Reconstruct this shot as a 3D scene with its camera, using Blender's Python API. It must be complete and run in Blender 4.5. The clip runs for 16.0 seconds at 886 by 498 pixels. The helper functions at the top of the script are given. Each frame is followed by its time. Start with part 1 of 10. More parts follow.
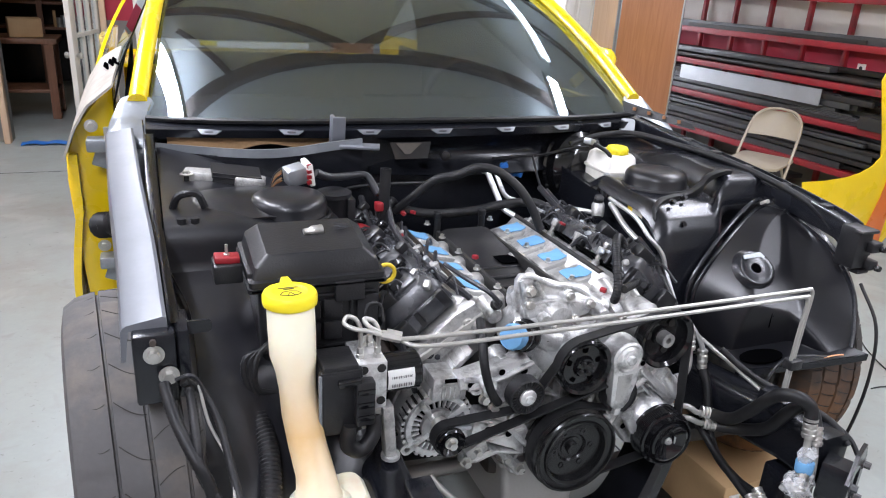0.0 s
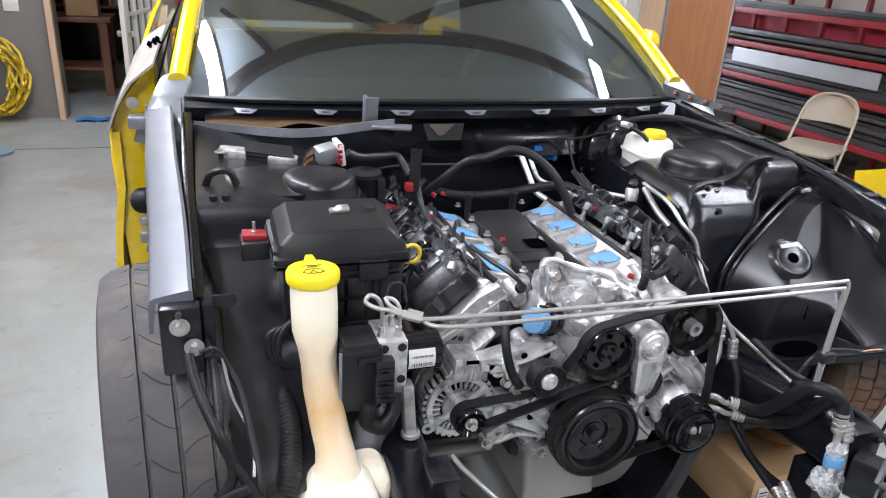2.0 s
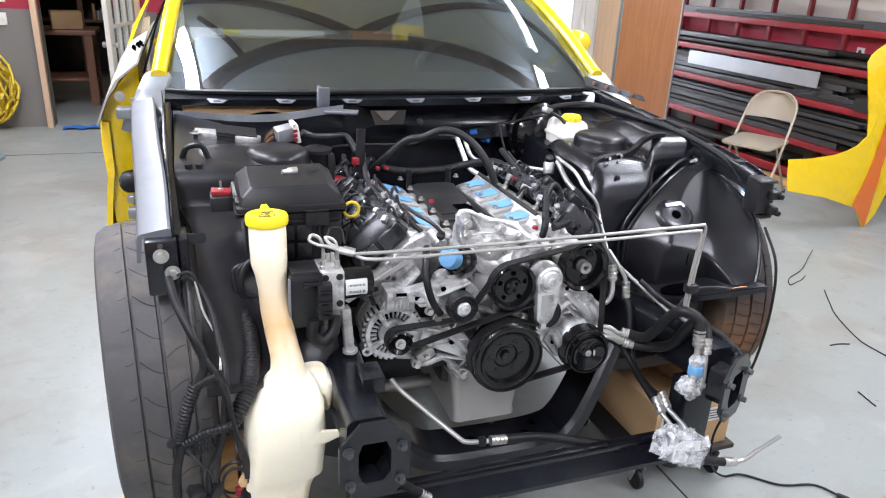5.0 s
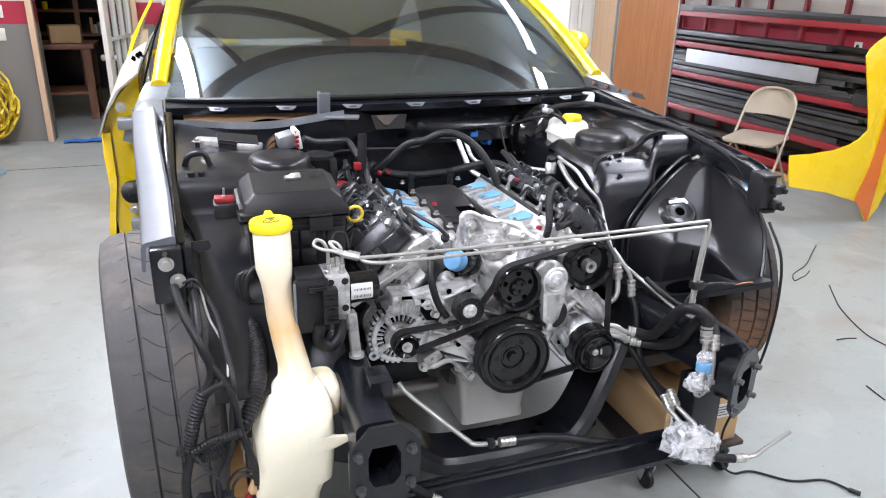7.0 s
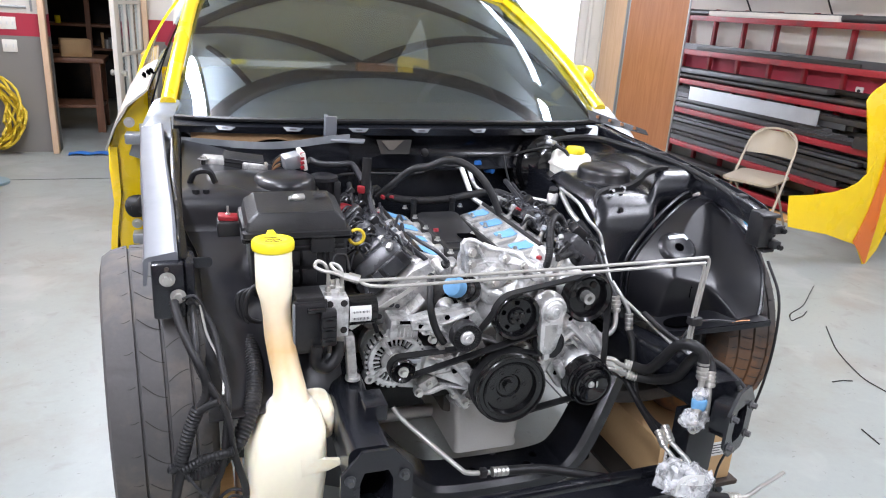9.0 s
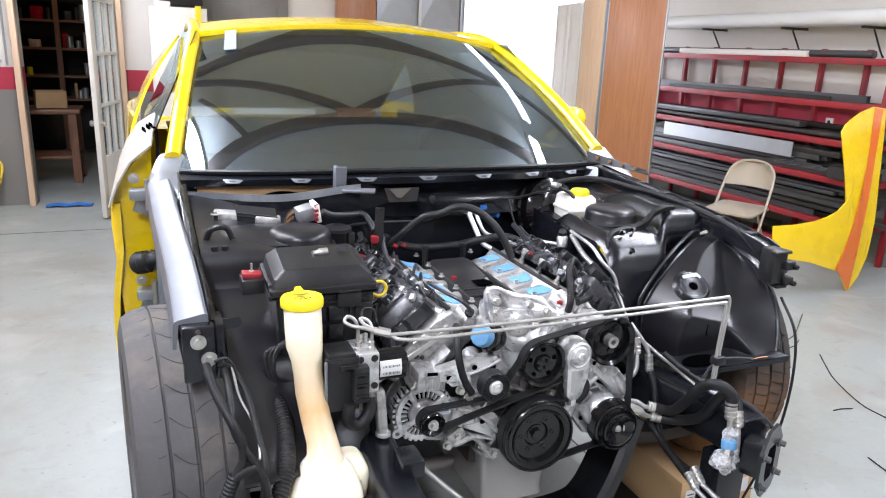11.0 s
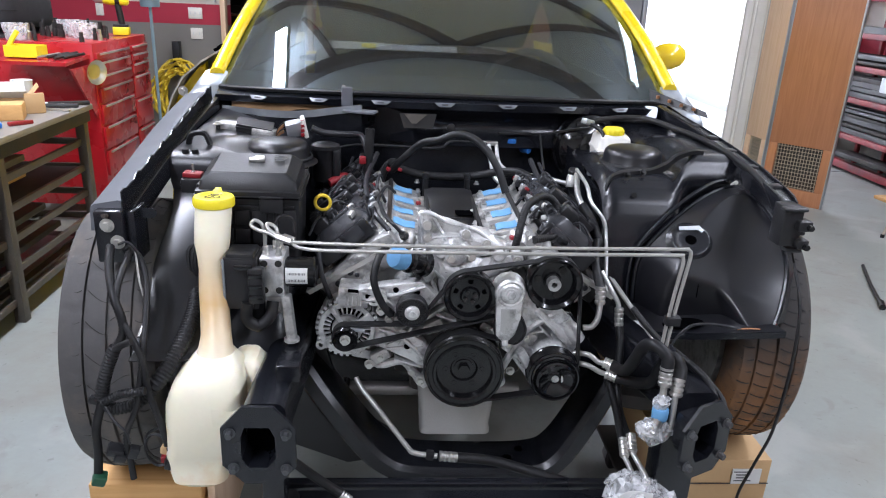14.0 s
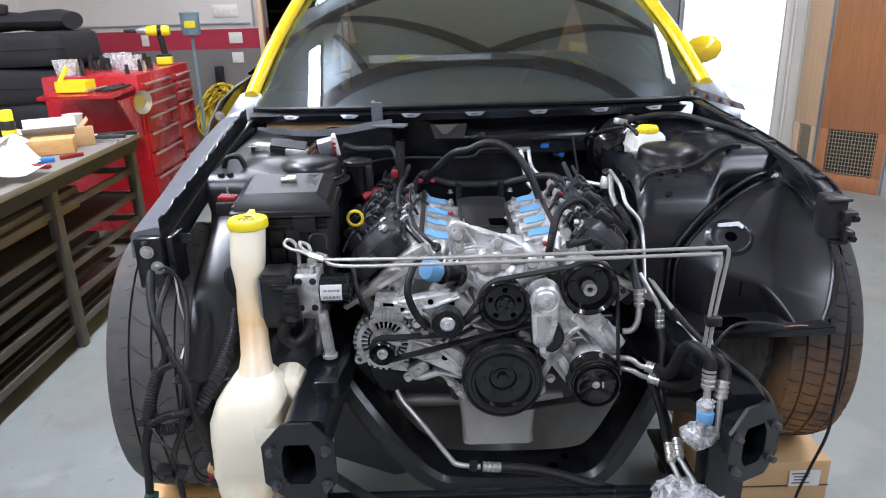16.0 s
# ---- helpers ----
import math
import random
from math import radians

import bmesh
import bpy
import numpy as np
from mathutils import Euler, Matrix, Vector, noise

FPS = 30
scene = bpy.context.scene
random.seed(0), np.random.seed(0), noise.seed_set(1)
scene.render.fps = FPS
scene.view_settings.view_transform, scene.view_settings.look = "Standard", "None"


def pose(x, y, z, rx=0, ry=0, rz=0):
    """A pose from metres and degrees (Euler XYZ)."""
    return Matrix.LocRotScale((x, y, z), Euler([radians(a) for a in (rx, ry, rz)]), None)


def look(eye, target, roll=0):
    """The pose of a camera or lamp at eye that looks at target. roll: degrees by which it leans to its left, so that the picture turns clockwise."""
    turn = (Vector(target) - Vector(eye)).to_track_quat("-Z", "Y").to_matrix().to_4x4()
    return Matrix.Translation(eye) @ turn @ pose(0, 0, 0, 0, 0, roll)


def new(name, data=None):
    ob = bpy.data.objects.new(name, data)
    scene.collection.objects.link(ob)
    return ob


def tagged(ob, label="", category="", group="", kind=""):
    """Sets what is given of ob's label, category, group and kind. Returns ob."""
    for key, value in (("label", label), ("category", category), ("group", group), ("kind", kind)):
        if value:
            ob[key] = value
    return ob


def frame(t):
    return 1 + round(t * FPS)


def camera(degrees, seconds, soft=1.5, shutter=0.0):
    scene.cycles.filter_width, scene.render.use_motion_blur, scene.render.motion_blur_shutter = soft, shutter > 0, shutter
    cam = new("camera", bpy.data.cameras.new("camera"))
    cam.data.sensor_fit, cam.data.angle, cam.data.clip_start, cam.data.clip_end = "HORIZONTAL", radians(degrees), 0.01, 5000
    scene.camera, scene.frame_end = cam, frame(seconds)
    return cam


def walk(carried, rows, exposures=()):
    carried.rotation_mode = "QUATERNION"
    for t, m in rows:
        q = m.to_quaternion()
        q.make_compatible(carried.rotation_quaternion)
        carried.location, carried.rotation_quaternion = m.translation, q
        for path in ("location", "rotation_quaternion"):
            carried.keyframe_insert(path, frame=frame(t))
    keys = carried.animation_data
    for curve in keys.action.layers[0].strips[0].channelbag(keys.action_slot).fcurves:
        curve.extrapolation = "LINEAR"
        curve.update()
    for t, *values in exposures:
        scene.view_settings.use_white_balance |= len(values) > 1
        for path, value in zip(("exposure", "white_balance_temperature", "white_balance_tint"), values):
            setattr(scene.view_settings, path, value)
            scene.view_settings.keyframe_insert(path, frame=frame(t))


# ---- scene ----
cam = camera(63.9, 16.0, soft=1.1)
PATH = [
    (0, (-0.774, -1.062, 1.565), (-0.042, 0.662, 0.864), 3.5),
    (0.5, (-0.775, -1.061, 1.572), (-0.09, 0.686, 0.879), 3.3),
    (1, (-0.772, -1.054, 1.567), (-0.112, 0.69, 0.845), 2.8),
    (1.5, (-0.774, -1.04, 1.566), (-0.133, 0.702, 0.821), 3.0),
    (2, (-0.74, -1.078, 1.568), (-0.128, 0.669, 0.813), 3.5),
    (2.5, (-0.665, -1.172, 1.554), (-0.146, 0.574, 0.729), 2.1),
    (3, (-0.765, -1.265, 1.571), (-0.254, 0.51, 0.802), 2.7),
    (3.5, (-0.857, -1.303, 1.543), (-0.216, 0.386, 0.684), 4.2),
    (4, (-0.807, -1.411, 1.559), (-0.199, 0.306, 0.733), 7.5),
    (4.5, (-0.72, -1.457, 1.563), (-0.101, 0.287, 0.803), 4.9),
    (4.7, (-0.722, -1.459, 1.573), (-0.087, 0.289, 0.839), 3.5),
    (6.8, (-0.73, -1.456, 1.561), (-0.066, 0.291, 0.847), 1.6),
    (7, (-0.731, -1.457, 1.564), (-0.088, 0.297, 0.851), 1.4),
    (7.5, (-0.743, -1.456, 1.566), (-0.093, 0.306, 0.878), 2.8),
    (8, (-0.738, -1.46, 1.569), (-0.072, 0.302, 0.897), 2.4),
    (8.2, (-0.737, -1.463, 1.568), (-0.072, 0.303, 0.906), 2.7),
    (10.3, (-0.753, -1.46, 1.566), (-0.104, 0.325, 0.941), 3.9),
    (10.5, (-0.764, -1.453, 1.573), (-0.11, 0.336, 0.964), 3.6),
    (11, (-0.85, -1.405, 1.588), (-0.12, 0.377, 1.047), 2.3),
    (11.5, (-0.812, -1.419, 1.585), (-0.054, 0.364, 1.091), 2.7),
    (12, (-0.685, -1.505, 1.567), (-0.022, 0.315, 1.069), 3.8),
    (12.5, (-0.521, -1.528, 1.529), (0.051, 0.29, 0.923), -1.8),
    (13, (-0.444, -1.474, 1.526), (0.101, 0.334, 0.865), 1.0),
    (13.5, (-0.242, -1.527, 1.532), (0.015, 0.349, 0.889), 2.1),
    (14, (-0.172, -1.533, 1.526), (-0.04, 0.341, 0.84), 2.6),
    (14.5, (-0.155, -1.538, 1.52), (-0.083, 0.341, 0.838), 0.8),
    (15, (-0.153, -1.576, 1.527), (-0.165, 0.299, 0.831), -1.1),
    (15.5, (-0.144, -1.563, 1.533), (-0.184, 0.326, 0.876), -1.7),
    (16, (-0.13, -1.53, 1.534), (-0.138, 0.355, 0.865), -1.7),
]
EXPOSURE = [(0, 0.10, 6500, 10), (3.0, 0.03, 6500, 10), (3.5, 0.07, 6500, 10), (4.0, 0.18, 6500, 10), (4.5, 0.29, 6500, 10), (7, 0.39, 6500, 10), (8, 0.39, 6500, 10), (10.5, 0.38, 6500, 10), (11.5, 0.28, 6500, 10), (12.0, 0.05, 6500, 10), (12.5, -0.11, 6450, 10), (13.5, -0.09, 6300, 10), (16, -0.11, 6250, 10)]
walk(cam, [(t, look(eye, target, roll)) for t, eye, target, roll in PATH], EXPOSURE)

# ---- world and light ----
world = bpy.data.worlds.new("shop_world")
scene.world = world
world.use_nodes = True
world.node_tree.nodes["Background"].inputs["Color"].default_value = (0.8, 0.85, 0.9, 1)
world.node_tree.nodes["Background"].inputs["Strength"].default_value = 0.03
scene.view_settings.exposure = 0.0
TUBE_POWER = 112.0


def area(name, loc, sx, sy, power, color=(0.84, 0.865, 1.0), rot=(0, 0, 0)):
    data = bpy.data.lights.new(name, "AREA")
    data.shape, data.size, data.size_y, data.energy, data.color = "RECTANGLE", sx, sy, power, color
    ob = new(name, data)
    ob.location = loc
    ob.rotation_euler = [radians(a) for a in rot]
    return ob


# Ceiling fixtures run along the car; each row is two lamps end to end.
LAMPS = [(-1.6, 1.35), (2.35, 0.85), (2.4, 3.5), (-1.6, 5.05), (-1.6, -2.2), (2.3, -2.2), (-3.6, 1.4)]
# The first three follow windscreen reflections; the other four are added, unseen.
for lx, ly in LAMPS:
    share = 0.5 if ly > 4 else 0.08 if ly > 3 else 0.52 if lx < -3 else 0.78 if lx > 2 else 1.05
    area("fixture_light", (lx, ly, 3.22), 0.16, 2.3, TUBE_POWER * share)
    # lamps added above the closed housings to brighten the ceiling that the glass reflects
    area("ceiling_fill", (lx, ly, 3.32), 0.16, 2.3, TUBE_POWER * 0.16 * share, rot=(180, 0, 0))
area("back_room_light", (3.3, 8.4, 2.9), 2.2, 2.4, 420.0)
# Unseen lamp added so that the dim store room's shelves show.
area("store_room_fill", (-1.6, 8.6, 2.5), 0.4, 0.4, 3.0, (1, 0.85, 0.7))

# ---- materials ----


def material(name, color, rough=0.5, metal=0.0, coat=0.0, spread=0.18, scale=6.0, fine=90.0, bump=0.15, dirt=None, dirt_amount=0.0, dirt_scale=3.0, rough_spread=0.12, glow=0.0, sss=0.0, spec=0.5):
    m = bpy.data.materials.new(name)
    m.use_nodes = True
    nt = m.node_tree
    n, l = nt.nodes, nt.links
    b = n["Principled BSDF"]
    b.inputs["Metallic"].default_value = metal
    b.inputs["Coat Weight"].default_value = coat
    b.inputs["Specular IOR Level"].default_value = spec
    b.inputs["Coat Roughness"].default_value = 0.08
    if sss:
        b.inputs["Subsurface Weight"].default_value = sss
        b.inputs["Subsurface Radius"].default_value = (0.02, 0.015, 0.008)
        b.inputs["Subsurface Scale"].default_value = 0.5
    tc = n.new("ShaderNodeTexCoord")
    info = n.new("ShaderNodeObjectInfo")
    big = n.new("ShaderNodeTexNoise")
    big.inputs["Scale"].default_value, big.inputs["Detail"].default_value = scale, 5
    small = n.new("ShaderNodeTexNoise")
    small.inputs["Scale"].default_value, small.inputs["Detail"].default_value = fine, 3
    l.new(tc.outputs["Object"], big.inputs["Vector"])
    l.new(tc.outputs["Object"], small.inputs["Vector"])
    lo = tuple(c * (1 - spread) for c in color) + (1,)
    hi = tuple(min(1, c * (1 + spread)) for c in color) + (1,)
    mix = n.new("ShaderNodeMix")
    mix.data_type = "RGBA"
    mix.inputs["A"].default_value, mix.inputs["B"].default_value = lo, hi
    add = n.new("ShaderNodeMath")
    add.operation = "ADD"
    half = n.new("ShaderNodeMath")
    half.operation = "MULTIPLY"
    half.inputs[1].default_value = 0.5
    l.new(big.outputs["Fac"], add.inputs[0])
    l.new(small.outputs["Fac"], add.inputs[1])
    l.new(add.outputs[0], half.inputs[0])
    l.new(half.outputs[0], mix.inputs["Factor"])
    out = mix.outputs["Result"]
    if dirt:
        spot = n.new("ShaderNodeTexNoise")
        spot.inputs["Scale"].default_value, spot.inputs["Detail"].default_value = dirt_scale, 8
        spot.inputs["Roughness"].default_value = 0.65
        l.new(tc.outputs["Object"], spot.inputs["Vector"])
        ramp = n.new("ShaderNodeMapRange")
        ramp.inputs["From Min"].default_value, ramp.inputs["From Max"].default_value = 0.48, 0.72
        ramp.inputs["To Max"].default_value = dirt_amount
        l.new(spot.outputs["Fac"], ramp.inputs["Value"])
        mix2 = n.new("ShaderNodeMix")
        mix2.data_type = "RGBA"
        l.new(ramp.outputs[0], mix2.inputs["Factor"])
        l.new(out, mix2.inputs["A"])
        mix2.inputs["B"].default_value = (*dirt, 1)
        out = mix2.outputs["Result"]
    l.new(out, b.inputs["Base Color"])
    rr = n.new("ShaderNodeMapRange")
    rr.inputs["To Min"].default_value = max(0.03, rough - rough_spread)
    rr.inputs["To Max"].default_value = min(1, rough + rough_spread)
    l.new(big.outputs["Fac"], rr.inputs["Value"])
    l.new(rr.outputs[0], b.inputs["Roughness"])
    if bump:
        bp = n.new("ShaderNodeBump")
        bp.inputs["Strength"].default_value, bp.inputs["Distance"].default_value = bump, 0.002
        l.new(small.outputs["Fac"], bp.inputs["Height"])
        l.new(bp.outputs[0], b.inputs["Normal"])
    if glow:
        b.inputs["Emission Color"].default_value = (*color, 1)
        b.inputs["Emission Strength"].default_value = glow
    return m


def wood(name, a, b_, rough=0.5, axis=2, scale=7.0):
    m = bpy.data.materials.new(name)
    m.use_nodes = True
    n, l = m.node_tree.nodes, m.node_tree.links
    b = n["Principled BSDF"]
    tc, mp = n.new("ShaderNodeTexCoord"), n.new("ShaderNodeMapping")
    sc = [scale * 6] * 3
    sc[axis] = scale * 0.35
    mp.inputs["Scale"].default_value = sc
    no = n.new("ShaderNodeTexNoise")
    no.inputs["Scale"].default_value, no.inputs["Detail"].default_value, no.inputs["Distortion"].default_value = 1.0, 6, 1.2
    wide = n.new("ShaderNodeTexNoise")
    wide.inputs["Scale"].default_value = 2.5
    ramp = n.new("ShaderNodeValToRGB")
    ramp.color_ramp.elements[0].position, ramp.color_ramp.elements[1].position = 0.3, 0.7
    ramp.color_ramp.elements[0].color, ramp.color_ramp.elements[1].color = (*a, 1), (*b_, 1)
    add = n.new("ShaderNodeMath")
    add.operation = "MULTIPLY_ADD"
    add.inputs[1].default_value = 0.75
    wm = n.new("ShaderNodeMath")
    wm.operation = "MULTIPLY"
    wm.inputs[1].default_value = 0.25
    l.new(tc.outputs["Object"], mp.inputs["Vector"])
    l.new(mp.outputs[0], no.inputs["Vector"])
    l.new(tc.outputs["Object"], wide.inputs["Vector"])
    l.new(wide.outputs["Fac"], wm.inputs[0])
    l.new(no.outputs["Fac"], add.inputs[0])
    l.new(wm.outputs[0], add.inputs[2])
    l.new(add.outputs[0], ramp.inputs["Fac"])
    l.new(ramp.outputs[0], b.inputs["Base Color"])
    b.inputs["Roughness"].default_value = rough
    bp = n.new("ShaderNodeBump")
    bp.inputs["Strength"].default_value, bp.inputs["Distance"].default_value = 0.2, 0.001
    l.new(no.outputs["Fac"], bp.inputs["Height"])
    l.new(bp.outputs[0], b.inputs["Normal"])
    return m


def glass(name, tint, gloss_rough=0.02, face=0.05, dust_haze=0.0):
    m = bpy.data.materials.new(name)
    m.use_nodes = True
    n, l = m.node_tree.nodes, m.node_tree.links
    n.remove(n["Principled BSDF"])
    tr, gl, mix, fr = n.new("ShaderNodeBsdfTransparent"), n.new("ShaderNodeBsdfGlossy"), n.new("ShaderNodeMixShader"), n.new("ShaderNodeLayerWeight")
    tr.inputs["Color"].default_value = (*tint, 1)
    gl.inputs["Roughness"].default_value = gloss_rough
    gl.inputs["Color"].default_value = (0.80, 0.93, 1.0, 1)
    pw, rise = n.new("ShaderNodeMath"), n.new("ShaderNodeMapRange")
    pw.operation, pw.inputs[1].default_value = "POWER", 4.0
    rise.inputs["To Min"].default_value, rise.inputs["To Max"].default_value = face, 1.0
    l.new(fr.outputs["Facing"], pw.inputs[0])
    l.new(pw.outputs[0], rise.inputs["Value"])
    l.new(rise.outputs[0], mix.inputs[0])
    l.new(tr.outputs[0], mix.inputs[1])
    l.new(gl.outputs[0], mix.inputs[2])
    if dust_haze:
        # thin film of dust and painted reflection haze, uneven like wiper smears
        df, add, no, mr, tc = n.new("ShaderNodeBsdfDiffuse"), n.new("ShaderNodeMixShader"), n.new("ShaderNodeTexNoise"), n.new("ShaderNodeMapRange"), n.new("ShaderNodeTexCoord")
        df.inputs["Color"].default_value = (0.56, 0.60, 0.62, 1)
        no.inputs["Scale"].default_value, no.inputs["Detail"].default_value, no.inputs["Distortion"].default_value = 3.0, 6, 1.2
        mr.inputs["To Min"].default_value, mr.inputs["To Max"].default_value = dust_haze * 0.5, dust_haze * 1.6
        l.new(tc.outputs["Object"], no.inputs["Vector"])
        l.new(no.outputs["Fac"], mr.inputs["Value"])
        l.new(mr.outputs[0], add.inputs[0])
        l.new(mix.outputs[0], add.inputs[1])
        l.new(df.outputs[0], add.inputs[2])
        mix = add
    l.new(mix.outputs[0], n["Material Output"].inputs["Surface"])
    return m


def film(name):
    """Crumpled clear film: see-through with milky creases and sharp glints."""
    m = bpy.data.materials.new(name)
    m.use_nodes = True
    n, l = m.node_tree.nodes, m.node_tree.links
    b = n["Principled BSDF"]
    b.inputs["Base Color"].default_value = (0.85, 0.86, 0.87, 1)
    b.inputs["Roughness"].default_value = 0.14
    tc, no, rr = n.new("ShaderNodeTexCoord"), n.new("ShaderNodeTexNoise"), n.new("ShaderNodeMapRange")
    no.inputs["Scale"].default_value, no.inputs["Detail"].default_value = 45, 4
    rr.inputs["From Min"].default_value, rr.inputs["From Max"].default_value = 0.35, 0.7
    rr.inputs["To Min"].default_value, rr.inputs["To Max"].default_value = 0.12, 0.62
    l.new(tc.outputs["Object"], no.inputs["Vector"])
    l.new(no.outputs["Fac"], rr.inputs["Value"])
    l.new(rr.outputs[0], b.inputs["Alpha"])
    return m


def floor_paint(name):
    """Worn grey-green floor paint: broad mottling, tan scuffs, dark specks and faint swirls."""
    m = material(name, (0.285, 0.308, 0.290), 0.42, spread=0.10, scale=0.9, fine=45, bump=0.12, dirt=(0.235, 0.215, 0.18), dirt_amount=0.75, dirt_scale=1.6, rough_spread=0.16)
    n, l = m.node_tree.nodes, m.node_tree.links
    b = n["Principled BSDF"]
    src = b.inputs["Base Color"].links[0].from_socket
    tc = n.new("ShaderNodeTexCoord")
    for scale, lo, hi, amount, color in ((7.0, 0.60, 0.72, 0.35, (0.20, 0.185, 0.16)), (38.0, 0.66, 0.74, 0.55, (0.13, 0.12, 0.11)), (2.6, 0.56, 0.68, 0.35, (0.44, 0.44, 0.42))):
        no, mr, mix = n.new("ShaderNodeTexNoise"), n.new("ShaderNodeMapRange"), n.new("ShaderNodeMix")
        no.inputs["Scale"].default_value, no.inputs["Detail"].default_value, no.inputs["Distortion"].default_value = scale, 7, 0.6
        l.new(tc.outputs["Object"], no.inputs["Vector"])
        mr.inputs["From Min"].default_value, mr.inputs["From Max"].default_value, mr.inputs["To Max"].default_value = lo, hi, amount
        l.new(no.outputs["Fac"], mr.inputs["Value"])
        mix.data_type = "RGBA"
        l.new(mr.outputs[0], mix.inputs["Factor"])
        l.new(src, mix.inputs["A"])
        mix.inputs["B"].default_value = (*color, 1)
        src = mix.outputs["Result"]
    l.new(src, b.inputs["Base Color"])
    return m


def stained(name, base, stain, z0, z1, rough=0.4, sss=0.25, patchy=False):
    """Plastic with an amber tide mark between two heights."""
    m = material(name, base, rough, spread=0.05 if sss else 0.2, scale=4, bump=0.06 if sss else 0.3, sss=sss)
    n, l = m.node_tree.nodes, m.node_tree.links
    b = n["Principled BSDF"]
    src = b.inputs["Base Color"].links[0].from_socket
    tc, sep, no = n.new("ShaderNodeTexCoord"), n.new("ShaderNodeSeparateXYZ"), n.new("ShaderNodeTexNoise")
    no.inputs["Scale"].default_value, no.inputs["Detail"].default_value = 16, 4
    l.new(tc.outputs["Object"], no.inputs["Vector"])
    l.new(tc.outputs["Object"], sep.inputs[0])
    ad = n.new("ShaderNodeMath")
    ad.operation = "MULTIPLY_ADD"
    ad.inputs[1].default_value = 0.10
    l.new(no.outputs["Fac"], ad.inputs[0])
    l.new(sep.outputs["Z"], ad.inputs[2])
    ramp = n.new("ShaderNodeValToRGB")
    e = ramp.color_ramp.elements
    e[0].position, e[0].color = 0.0, (0, 0, 0, 1)
    e[1].position, e[1].color = 1.0, (0, 0, 0, 1)
    p = e.new(0.45)
    p.color = (0.75, 0.75, 0.75, 1)
    mr = n.new("ShaderNodeMapRange")
    mr.inputs["From Min"].default_value, mr.inputs["From Max"].default_value = z0, z1
    l.new(ad.outputs[0], mr.inputs["Value"])
    l.new(mr.outputs[0], ramp.inputs["Fac"])
    mix = n.new("ShaderNodeMix")
    mix.data_type = "RGBA"
    fac = ramp.outputs[0]
    if patchy:
        # dried mud clings in broken patches
        pn, pr, pm = n.new("ShaderNodeTexNoise"), n.new("ShaderNodeMapRange"), n.new("ShaderNodeMath")
        pn.inputs["Scale"].default_value, pn.inputs["Detail"].default_value, pn.inputs["Roughness"].default_value = 11, 7, 0.7
        pr.inputs["From Min"].default_value, pr.inputs["From Max"].default_value = 0.33, 0.56
        pm.operation = "MULTIPLY"
        l.new(tc.outputs["Object"], pn.inputs["Vector"])
        l.new(pn.outputs["Fac"], pr.inputs["Value"])
        l.new(fac, pm.inputs[0])
        l.new(pr.outputs[0], pm.inputs[1])
        fac = pm.outputs[0]
    l.new(fac, mix.inputs["Factor"])
    l.new(src, mix.inputs["A"])
    mix.inputs["B"].default_value = (*stain, 1)
    l.new(mix.outputs["Result"], b.inputs["Base Color"])
    return m


